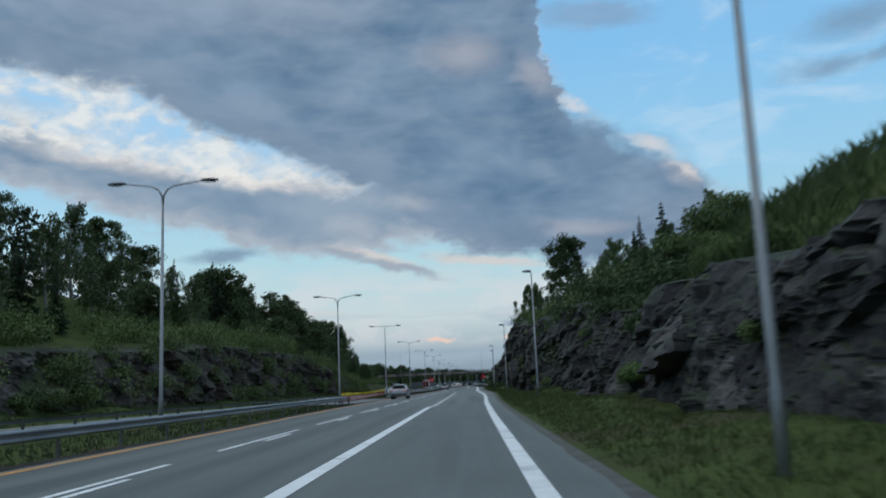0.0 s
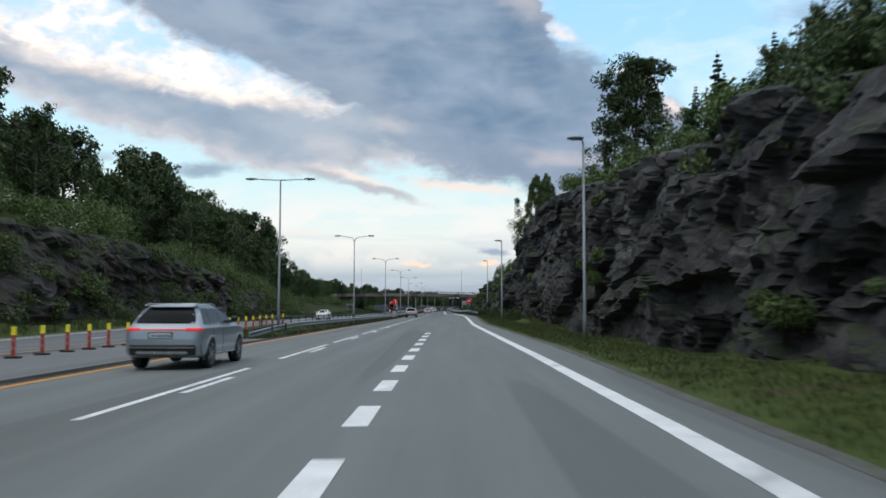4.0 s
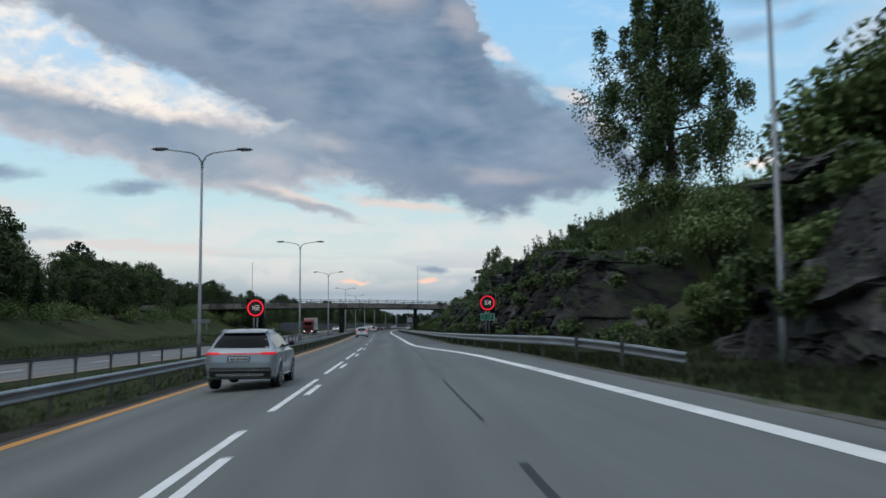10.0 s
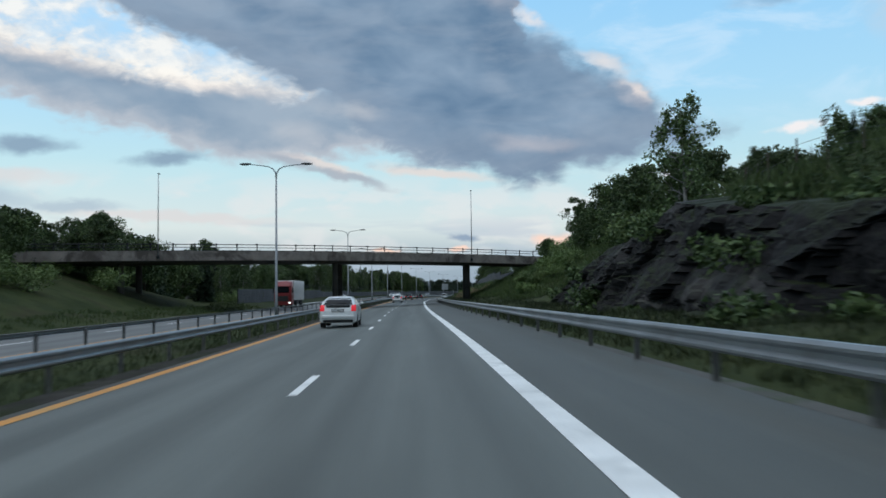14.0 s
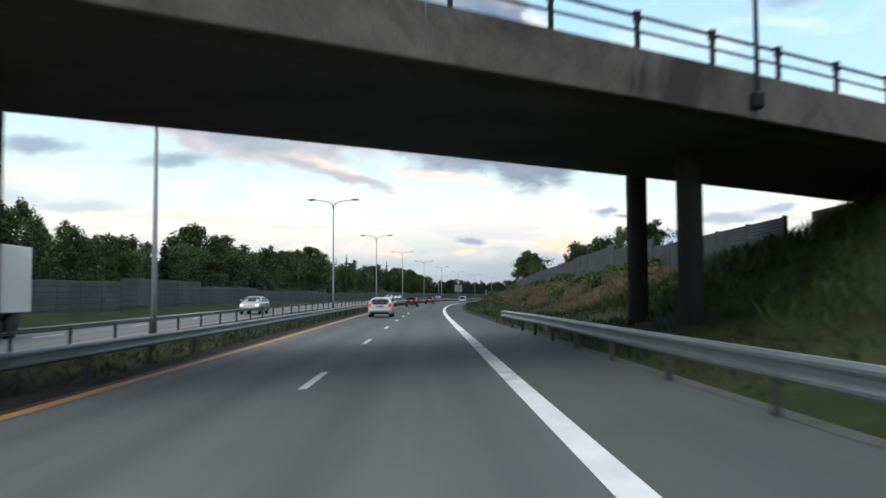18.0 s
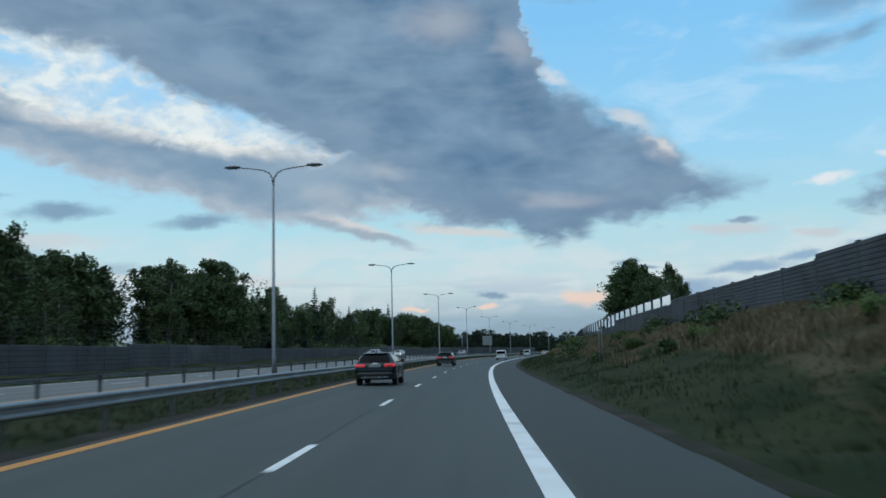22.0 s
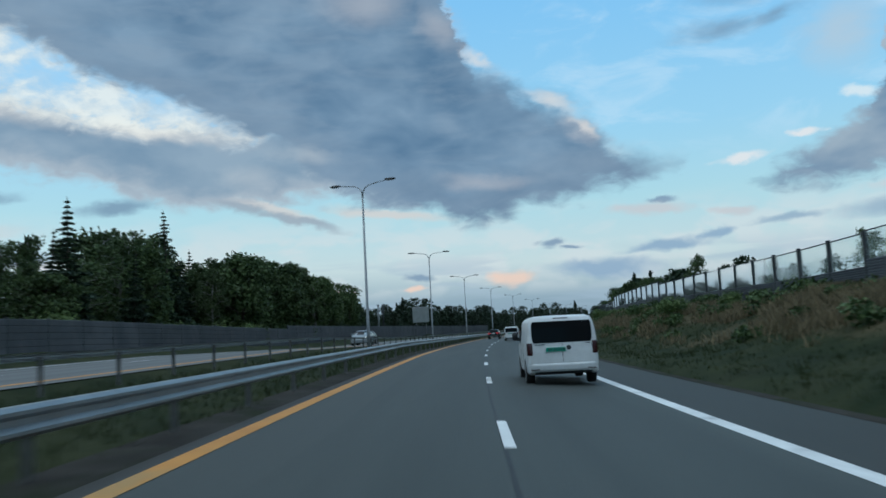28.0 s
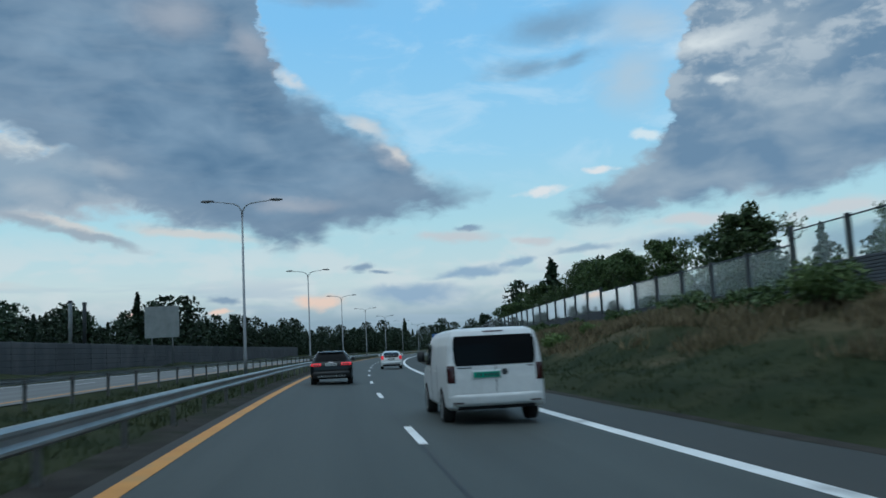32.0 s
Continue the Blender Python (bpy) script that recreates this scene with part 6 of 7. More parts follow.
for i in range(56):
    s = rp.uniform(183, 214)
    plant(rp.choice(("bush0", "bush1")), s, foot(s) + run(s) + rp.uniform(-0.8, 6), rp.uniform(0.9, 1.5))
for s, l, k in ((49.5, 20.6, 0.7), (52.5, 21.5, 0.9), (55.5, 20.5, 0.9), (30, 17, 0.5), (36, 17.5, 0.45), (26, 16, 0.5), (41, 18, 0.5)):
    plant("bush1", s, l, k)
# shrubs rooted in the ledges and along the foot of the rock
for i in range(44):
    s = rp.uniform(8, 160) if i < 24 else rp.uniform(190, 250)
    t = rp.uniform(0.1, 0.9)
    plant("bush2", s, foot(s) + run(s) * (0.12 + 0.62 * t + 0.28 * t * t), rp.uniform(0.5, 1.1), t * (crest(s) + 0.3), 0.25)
for i in range(16):
    s = rp.uniform(140, 222)
    plant("bush3", s, foot(s) - rp.uniform(-0.6, 0.8), rp.uniform(0.5, 1.1))
slim = broadleaf(9.0, 2.0, 133, M["leaf_b"], M["bark"], 5200, 0.14, 0.0, 0.75, 0.34, 16)
KINDS["slim"] = ("aspen_tree", slim, "slender tree with bare lower stems beside the bridge", "tree", "trunk", "crown")
for s, l, k in ((398.5, 25.4, 0.94), (400.5, 26.6, 0.86), (397.0, 27.6, 0.8), (402.0, 28.8, 0.9)):
    plant("slim", s, l, k, 5.6)
for s, l, top in ((378.0, 25.6, 14.6), (381.0, 30.0, 16.0), (374.5, 26.4, 15.0), (370.0, 27.5, 15.4)):
    plant_to("broad3", s, l, top, 11.4)
for i in range(26):
    s = rp.uniform(338, 380)
    plant(rp.choice(("bush0", "bush1", "bush2")), s, foot(s) + rp.uniform(3, 16), rp.uniform(0.5, 1.1))
for i in range(14):
    plant(rp.choice(("broad0", "broad1", "birch1")), rp.uniform(538, 566), rp.uniform(-36, -28), rp.uniform(0.75, 0.95))
for i in range(16):
    s = rp.uniform(772, 850)
    plant(rp.choice(("broad0", "broad1", "broad3")), s, rp.uniform(20, 30), rp.uniform(0.52, 0.7), 2.2)
plant("broad1", 790, 25, 0.72, 2.2)
# behind and before the right-hand barrier
for i in range(30):
    s = rp.uniform(430, 800)
    plant(rp.choice(("broad2", "birch0", "broad0", "bush1")), s, rp.uniform(19.5, 30), rp.uniform(0.42, 0.66), 2.2)
for kd, s, l, top in (("broad3", 576, 20.6, 12.2), ("broad0", 572, 21.6, 12.9), ("broad3", 567.5, 20.6, 11.8), ("broad0", 563.5, 21.4, 10.2), ("broad3", 580.5, 22.2, 12.4), ("broad0", 570, 19.6, 11.0), ("broad2", 560, 20.8, 8.6),
                      ("birch0", 547, 20.6, 9.9), ("birch0", 543, 20.6, 8.3), ("birch0", 539.5, 20.4, 7.9), ("broad2", 556, 20.6, 7.8)):
    plant_to(kd, s, l, top, TALL[kd])
# pointed tops over the wood beside the oncoming carriageway
for kd, s, top in (("birch1", 566, 9.8), ("birch1", 569, 10.0), ("spruce0", 572.3, 10.2), ("spruce1", 577.2, 11.3), ("birch1", 581, 9.8), ("spruce2", 585, 10.7), ("birch1", 592, 10.8), ("spruce1", 598.8, 11.7), ("birch1", 606, 11.4), ("spruce0", 613.4, 12.8),
                   ("birch1", 620, 11.6), ("birch1", 628, 12.0), ("spruce1", 641, 11.8), ("birch1", 652, 12.2), ("spruce0", 663.5, 12.6), ("birch1", 673, 12.2), ("spruce1", 682.7, 13.7)):
    plant_to(kd, s, -31.0, top, TALL[kd])
plant("spruce0", 577, 20.6, 0.72, 2.2)
plant("birch0", 579, 21.4, 0.6, 2.2)
for s, l, k, kd in ((481, 20.5, .68, "broad2"), (485, 21.5, .5, "birch0"), (452, 20.5, .6, "birch0"), (459, 20, .6, "broad2"), (464, 21, .45, "broad0"), (431, 20, .42, "birch0")):
    plant(kd, s, l, k, 2.2)
for i in range(26):
    s = rp.uniform(420, 800)
    plant(rp.choice(("bush2", "bush0", "bush2")), s, rp.uniform(11.5, 16.6), rp.uniform(0.45, 0.95))


hill = []
for i in range(110):
    s = rp.uniform(50, 114)
    l = foot(s) + run(s) + rp.uniform(-0.3, 6.0)
    hill.append((P(s, l, ground_h(s, l) - 0.2), rp.uniform(0.7, 1.7)))
for i in range(40):
    s = rp.uniform(40, 110)
    t = rp.uniform(0.72, 1.0)
    hill.append((P(s, foot(s) + run(s) * (0.12 + 0.62 * t + 0.28 * t * t), t * (crest(s) + 0.3) - 0.3), rp.uniform(0.4, 0.8)))
scrub("hill_undergrowth", "green shrubs and saplings over the brow of the rock cutting", hill, 67, M["leaf_b"])
over_ = []
for i in range(95):
    s = rp.uniform(232, 332)
    over_.append((P(s, foot(s) + run(s) + rp.uniform(-0.5, 3.5), crest(s) * 0.95 - 0.15 + rp.uniform(-0.1, 0.5)), rp.uniform(0.3, 0.8)))
for i in range(70):
    s = rp.uniform(180, 332)
    t = rp.uniform(0.02, 0.9) ** 1.6
    over_.append((P(s, foot(s) + run(s) * (0.05 + 0.5 * t + 0.3 * t * t), t * (crest(s) + 0.3) - 0.25), rp.uniform(0.3, 0.75)))
scrub("rock_undergrowth", "dark weeds and low bushes growing over the rock", over_, 64, M["leaf"])


def saplings(name, label, places, seed, material):
    """Slender upright shoots with small leaves, in one object."""
    rgen = np.random.default_rng(seed)
    cs, sz = [], []
    for p, h in places:
        lean = rgen.normal(0, 0.10, 2)
        for shoot in range(3):
            n = int(70 * h)
            t = rgen.random(n)
            wide = 0.06 + 0.22 * (1 - t) ** 0.7
            o = rgen.normal(0, 0.12, 2)
            top = h * (1 - 0.22 * shoot * rgen.random())
            cs.append(np.stack([p.x + o[0] + lean[0] * h * t + wide * rgen.normal(0, 0.7, n), p.y + o[1] + lean[1] * h * t + wide * rgen.normal(0, 0.7, n), p.z - 0.1 + top * t], 1))
            sz.append(0.055 * (0.7 + 0.8 * rgen.random(n)))
    thing(name, Matrix(), label, "undergrowth", "", leaves_mesh(name, np.concatenate(cs), np.concatenate(sz), material, rgen), "stuff")


shoots = []
for i in range(150):
    s = rp.choice((rp.uniform(246, 276), rp.uniform(246, 304)))
    l = foot(s) + run(s) + rp.uniform(0.2, 4.5)
    shoots.append((P(s, l, ground_h(s, l)), rp.choice((0.7, 1.0, 1.4, 1.9, 2.5)) * rp.uniform(0.8, 1.15)))
saplings("crest_saplings", "slender saplings and tall weeds along the rock crest", shoots, 66, M["leaf_b"])
pasture = thing("mesh_fence", stand(281, 17.0, ground_h(281, 17.0)), "thin wire fence on posts along the crest of the rock", "fence")
inv = pasture.matrix_basis.inverted()
bd = Build()
bd.box(-0.035, -0.035, -0.3, 0.035, 0.035, 2.1)
fp = bd.me("post", M["wallpost"])
posts = [float(v) for v in np.arange(281, 304, 2.2)]
for s in posts:
    part("post", fp, pasture, m=inv @ stand(s, 17.0, ground_h(s, 17.0)))
for z in (0.6, 1.3, 2.0):
    bd = Build()
    for s0, s1 in zip(posts, posts[1:]):
        p0, p1 = inv @ P(s0, 17.0, ground_h(s0, 17.0) + z), inv @ P(s1, 17.0, ground_h(s1, 17.0) + z)
        bd.loft([[p + Vector((0, 0, 0.008)), p + Vector((0.008, 0, -0.006)), p + Vector((-0.008, 0, -0.006))] for p in (p0, p1)])
    part("wire", bd.me("wire", M["wallpost"]), pasture)
clumps = []
for i in range(150):
    s = rp.uniform(418, 790)
    l = rp.choice((rp.uniform(13.2, 16.4), rp.uniform(15.4, 16.5), rp.uniform(9.5, 16)))
    clumps.append((P(s, l, ground_h(s, l) - 0.25), rp.uniform(0.35, 0.95)))
scrub("bank_bushes", "low dark bushes and weeds below the noise barrier", clumps, 63, M["leaf"])


def far_wood(name, label, places, seed):
    """A belt of distant trees in one object."""
    rgen = np.random.default_rng(seed)
    cs, sz = [], []
    for s, l, h in places:
        n = 560
        q = rgen.normal(size=(n, 3))
        q = q / np.linalg.norm(q, axis=1)[:, None] * rgen.random((n, 1)) ** 0.4
        pointed = rgen.random() < 0.35
        t = rgen.random(n) ** (1.5 if pointed else 0.9)
        rad = h * (0.28 * (1.05 - t) if pointed else 0.34 * np.sqrt(np.clip(1 - (t * 1.9 - 0.95) ** 2, 0.05, 1)))
        p = P(s, l, ground_h(s, l))
        cs.append(np.stack([p.x + q[:, 0] * rad, p.y + q[:, 1] * rad, p.z + 0.2 + t * h + 0.04 * h * q[:, 2]], 1))
        sz.append(np.full(n, h * 0.042) * (0.6 + 0.8 * rgen.random(n)))
    me = leaves_mesh(name, np.concatenate(cs), np.concatenate(sz), M["needle"], rgen)
    thing(name, Matrix(), label, "wood", "", me, "stuff")


pl = [(rp.uniform(815, 1060), rp.uniform(-80, -27), rp.uniform(5.5, 10)) for _ in range(240)]
far_wood("distant_wood_west", "dark distant wood beside the oncoming carriageway", pl, 1)
pl = [(rp.uniform(1070, 1330), rp.uniform(-280, 160), rp.uniform(9, 15)) for _ in range(420)]
far_wood("distant_wood_ahead", "dark wooded ridge on the horizon ahead", pl, 2)
pl = [(rp.uniform(800, 1060), rp.uniform(26, 80), rp.uniform(8, 14)) for _ in range(120)]
far_wood("distant_wood_east", "dark trees behind the noise barrier far ahead", pl, 3)
pl = [(rp.uniform(400, 900), rp.uniform(-130, -50), rp.uniform(8, 13)) for _ in range(170)]
far_wood("distant_wood_back", "deep woodland behind the roadside trees", pl, 4)
pl = [(rp.uniform(0, 380), rp.uniform(-150, -60), rp.uniform(9, 14)) for _ in range(170)]
far_wood("distant_wood_hill", "wooded hill behind the rock ledge", pl, 5)

# ---- grass tufts and tall weeds ----


def tufts(name, label, where, count, hgt, material, seed):
    rgen = np.random.default_rng(seed)
    v, f = [], []
    for i in range(count):
        s, l = where(rgen)
        p = P(s, l, ground_h(s, l) - 0.03)
        for k in range(4):
            a = rgen.random() * 6.28
            h = hgt * (0.5 + rgen.random())
            wd = 0.012 + 0.02 * hgt
            dx, dy = math.cos(a), math.sin(a)
            ox, oy = rgen.normal(0, 0.12, 2)
            ln = h * rgen.normal(0, 0.35)
            o = len(v)
            x, y = p.x + ox, p.y + oy
            v += [(x - dx * wd, y - dy * wd, p.z), (x + dx * wd, y + dy * wd, p.z), (x + dx * wd * 0.6 + dy * ln * 0.4, y + dy * wd * 0.6 - dx * ln * 0.4, p.z + h * 0.6), (x + dy * ln, y - dx * ln, p.z + h)]
            f += [(o, o + 1, o + 2), (o, o + 2, o + 3)]
    thing(name, Matrix(), label, "grass", "", mesh(name, v, f, material), "stuff")


def on_right(rgen, s0, s1):
    s = rgen.uniform(s0, s1)
    a = road_right(s) + 0.5
    return s, a + (foot(s) + (0.3 if s < 332 else 9) - a) * rgen.random()


def on_bank(rgen):
    s = rgen.uniform(410, 780)
    return s, road_right(s) + 0.5 + 10.0 * rgen.random()


def on_straw(rgen):
    while True:
        s, l = rgen.uniform(415, 780), 10.2 + 6.3 * rgen.random() ** 0.7
        if noise.noise((s * 0.16, l * 0.45, 3.0)) + 0.35 * noise.noise((s * 0.6, l * 1.2, 8.0)) + 0.08 * (l - 13.0) > -0.12 + 0.14 * rgen.random():
            return s, l


def on_crest(rgen):
    s = rgen.uniform(0, 400)
    return s, foot(s) + run(s) + rgen.uniform(-0.5, 9) * (1 if s > 60 else 0.9)


def on_median(rgen):
    s = rgen.uniform(0, 760)
    while 83 < s < 120:
        s = rgen.uniform(0, 760)
    return s, rgen.uniform(-9.6, -4.65)


def on_left(rgen):
    s = rgen.uniform(0, 400)
    return s, rgen.uniform(-24, -19.9)


tufts("verge_grass_tufts", "uneven green grass tufts on the verge", lambda q: on_right(q, 0, 200), 20000, 0.13, M["verge_blades"], 1)
tufts("rough_verge_tufts", "dull rough grass tufts on the verge", lambda q: on_right(q, 190, 420), 14000, 0.2, M["bank"], 8)
tufts("bank_grass_tufts", "rough green grass on the bank", on_bank, 24000, 0.15, M["bank"], 2)
tufts("dry_grass_tufts", "tall straw-coloured dry grass on the bank", on_straw, 40000, 0.42, M["straw"], 3)
tufts("crest_weeds", "tall weeds and grass along the top of the rock", on_crest, 20000, 0.7, M["blades"], 4)
def on_slope(rgen):
    s = rgen.uniform(338, 414)
    return s, foot(s) + 1.5 + (run(s) + 2) * rgen.random()


tufts("slope_weeds", "tall rough weeds on the slope beside the bridge", on_slope, 7000, 0.45, M["blades"], 7)
tufts("median_grass_tufts", "short green grass in the central reservation", on_median, 24000, 0.17, M["bank"], 5)
tufts("west_grass_tufts", "green grass beside the oncoming carriageway", on_left, 6000, 0.35, M["blades"], 6)

# ---- vehicles ----
CARM = dict(
    glass=plain("car_glass", (0.006, 0.007, 0.008), 0.06, spec=0.22, vary=0.0),
    tinted=plain("tinted_rear_glass", (0.004, 0.005, 0.006), 0.12, spec=0.07, vary=0.0),
    tyre=plain("tyre_rubber", (0.018, 0.018, 0.018), 0.85),
    rim=plain("alloy_rim", (0.45, 0.46, 0.47), 0.3, 0.8),
    trim=plain("black_trim", (0.02, 0.02, 0.021), 0.55),
    chrome=plain("silver_trim", (0.55, 0.56, 0.57), 0.25, 0.9),
    tail=plain("lit_tail_lamp", (0.60, 0.012, 0.02), 0.25, glow=0.5),
    taildim=plain("tail_lamp", (0.035, 0.008, 0.009), 0.2),
    head=plain("lit_headlamp", (1.0, 0.97, 0.9), 0.2, glow=1.2),
    plate=plain("white_plate", (0.62, 0.63, 0.62), 0.45),
    gplate=plain("green_plate", (0.01, 0.30, 0.19), 0.45),
    arch=plain("dark_grey_cladding", (0.022, 0.023, 0.024), 0.5),
    bar=plain("dark_plate_bar", (0.03, 0.035, 0.04), 0.5),
)
PAINT = dict(
    white=plain("white_car_paint", (0.66, 0.67, 0.66), 0.3, coat=0.5, vary=0.015),
    vanwhite=surface("white_van_paint", (0.56, 0.57, 0.57), (0.68, 0.69, 0.69), 0.36, 0.7, 8, 0.0),
    black=plain("black_car_paint", (0.007, 0.009, 0.011), 0.25, spec=0.25, coat=0.12, vary=0.015),
    grey=plain("grey_car_paint", (0.30, 0.335, 0.36), 0.28, 0.35, coat=0.5, vary=0.015),
    silver=plain("silver_car_paint", (0.42, 0.43, 0.43), 0.28, 0.4, coat=0.5, vary=0.015),
    red=plain("red_lorry_paint", (0.20, 0.014, 0.016), 0.35),
)
# plan outlines stacked upwards: height, half width, rear end, front end
SHAPES = dict(
    estate=[(.26, .82, -2.16, 2.12), (.32, .90, -2.30, 2.28), (.50, .92, -2.36, 2.36), (.70, .925, -2.355, 2.33), (.86, .92, -2.33, 2.22), (.93, .91, -2.30, 1.95), (.97, .895, -2.27, 1.35), (1.02, .86, -2.23, 1.12), (1.20, .77, -2.08, .80), (1.38, .67, -1.90, .46), (1.45, .61, -1.85, .30), (1.485, .52, -1.65, .05), (1.50, .32, -1.3, -.3)],
    suv=[(.30, .84, -2.10, 2.15), (.36, .90, -2.24, 2.25), (.55, .925, -2.29, 2.30), (.75, .935, -2.285, 2.28), (.92, .93, -2.25, 2.20), (1.00, .925, -2.22, 2.05), (1.04, .90, -2.18, 1.50), (1.10, .86, -2.12, 1.15), (1.35, .73, -1.84, .72), (1.50, .63, -1.62, .38), (1.56, .57, -1.52, .20), (1.60, .48, -1.25, -.1), (1.62, .28, -.9, -.4)],
    hatch=[(.25, .80, -2.08, 2.05), (.32, .86, -2.20, 2.18), (.55, .872, -2.24, 2.22), (.80, .872, -2.22, 2.12), (.92, .865, -2.18, 1.95), (1.00, .85, -2.15, 1.45), (1.08, .82, -2.11, 1.25), (1.20, .76, -1.86, 1.0), (1.35, .68, -1.42, .62), (1.44, .60, -1.0, .35), (1.48, .50, -.7, .1), (1.49, .3, -.4, -.1)],
    van=[(0.3, .88, -2.30, 2.25), (0.36, .935, -2.42, 2.40), (0.6, .95, -2.45, 2.47), (0.9, .952, -2.44, 2.42), (1.01, .95, -2.43, 2.25), (1.1, .945, -2.425, 1.95), (1.26, .93, -2.40, 1.72), (1.54, .90, -2.36, 1.42), (1.72, .86, -2.31, 1.2), (1.81, .80, -2.25, .95), (1.86, .68, -2.1, .7), (1.88, .5, -1.8, .4), (1.88, .3, -1.4, 0)],
)
# corner radius, wheel radius, wheelbase ends, shoulder height, rear window from and to and its breadth
SPECS = dict(
    estate=(.24, .345, -1.40, 1.42, .99, 1.04, 1.41, .86), suv=(.26, .37, -1.34, 1.42, 1.08, 1.12, 1.50, .88),
    hatch=(.22, .315, -1.28, 1.40, 1.02, 1.12, 1.40, .84), van=(.13, .345, -1.45, 1.52, 1.15, 1.14, 1.71, .86),
)


def car(kind, m, paint, label, category, lit="tail", plate="plate", roof_rails=False, headlamps=False, allroad=False, group=""):
    st = np.array(SHAPES[kind])
    rc, r, yw0, yw1, zs, zw0, zw1, kw = SPECS[kind]
    at = lambda z: [float(np.interp(z, st[:, 0], st[:, i])) for i in (1, 2, 3)]

    def outline(z):
        wd, ya, yb = at(z)
        c = min(rc, wd * 0.6)
        cf = min(0.42, wd * 0.7, (yb - ya) * 0.3)
        q = []
        for x in np.linspace(-1, 1, 9)[1:-1]:
            q.append(Vector((x * (wd - c), ya + 0.03 * x * x - 0.03, z)))
        for i in range(7):
            a = math.pi / 2 * i / 6
            q.append(Vector((wd - c + c * math.sin(a), ya + c - c * math.cos(a), z)))
        for t in np.linspace(0, 1, 12)[1:-1]:
            y = ya + c + (yb - cf - ya - c) * t
            q.append(Vector((wd, y, z)))
        for i in range(7):
            a = math.pi / 2 * i / 6
            q.append(Vector((wd - cf + cf * math.cos(a), yb - cf + cf * math.sin(a), z)))
        return q + [Vector((-p.x, p.y, p.z)) for p in reversed(q[7:])]

    def rear_point(x, z, off):
        """A point on the tail, a little outside the paint."""
        wd, ya, yb = at(z)
        c = min(rc, wd * 0.6)
        e = abs(x) - (wd - c)
        if e <= 0:
            u = x / (wd - c)
            return Vector((x, ya + 0.03 * u * u - 0.03 - off, z))
        a = math.asin(min(e / c, 1.0))
        return Vector((math.copysign(wd - c + (c + off) * math.sin(a), x), ya + c - (c + off) * math.cos(a), z))

    root = thing("car" if kind != "van" else "van", m, label, category, group)
    zz = sorted(set(list(np.linspace(st[0, 0], st[-1, 0], 34)) + list(st[:, 0])))
    b = Build()
    b.loft([outline(z) for z in zz])
    body = part("body", b.me("body", paint, True), root)

    def tail(name, x0, x1, z0, z1, material, parent, off=0.008, round_=0.0, lab="", thick=0.0, nx=13):
        """A panel that follows the tail."""
        bb = Build()
        rows = []
        for j in range(9):
            t = j / 8
            z = z0 + (z1 - z0) * t
            k = 1 - round_ * abs(2 * t - 1) ** 5
            mid, hw = (x0 + x1) / 2, (x1 - x0) / 2
            o = off + thick * (1 - abs(2 * t - 1) ** 6)
            rows.append([rear_point(mid + hw * k * u, z, o * (1 if abs(u) < 0.99 or not thick else 0.2)) for u in np.linspace(-1, 1, nx)])
        bb.loft(rows, closed=False)
        return part(name, bb.me(name, material, True), parent, lab)

    glass = CARM["glass"]
    wz = at((zw0 + zw1) / 2)[0]
    if kind == "van":
        tail("rear_window", -0.80, 0.80, zw0, zw1, CARM["tinted"], root, 0.008, 0.05)
    else:
        bb = Build()
        rows = []
        for j in range(9):
            t = j / 8
            z = zw0 + (zw1 - zw0) * t
            hw = at(z)[0] * kw * (1 - 0.05 * abs(2 * t - 1) ** 5)
            rows.append([rear_point(hw * u, z, 0.008) for u in np.linspace(-1, 1, 13)])
        bb.loft(rows, closed=False)
        part("rear_window", bb.me("rear_window", CARM["tinted"], True), root)
    # windscreen
    bb = Build()
    rows = []
    z0, z1 = (zs + .03, zw1 + .01) if kind != "van" else (1.16, 1.75)
    for j in range(7):
        z = z0 + (z1 - z0) * j / 6
        wd, ya, yb = at(z)
        rows.append([Vector((u * wd * .86, yb - 0.13 * abs(u) ** 3 + 0.008, z + 0.006)) for u in np.linspace(-1, 1, 9)])
    bb.loft(rows, closed=False)
    part("windscreen", bb.me("windscreen", glass, True), root)
    spans = {"estate": ((-1.88, -1.20, .62, 0), (-1.14, -.30, 0, 0), (-.24, .78, 0, -.85)), "suv": ((-1.82, -1.22, .55, 0), (-1.16, -.28, 0, 0), (-.22, .86, 0, -.85)), "hatch": ((-1.55, -1.05, 1.3, 0.25), (-1.0, -.2, 0, 0), (-.14, .98, 0, -1.0)), "van": ((.42, 1.40, 0, -.75),)}[kind]
    gaps = {"estate": (-1.17, -.27), "suv": (-1.19, -.25), "hatch": (-1.02, -.17), "van": (.38, -.75)}[kind]
    for side in (-1, 1):
        z0, z1 = (zs + .02, zw1 - .03) if kind != "van" else (1.13, 1.60)
        for y0, y1, k0, k1 in spans:
            bb = Build()
            rows = []
            for j in range(7):
                z = z0 + (z1 - z0) * j / 6
                rows.append([Vector((side * (at(z)[0] + 0.008), max(min(y0 + k0 * (z - z0) + t * (y1 + k1 * (z - z0) - y0 - k0 * (z - z0)), at(z)[2] - .3), at(z)[1] + .2), z)) for t in np.linspace(0, 1, 5)])
            bb.loft(rows, closed=False)
            part("side_window", bb.me("side_window", glass, True), root)
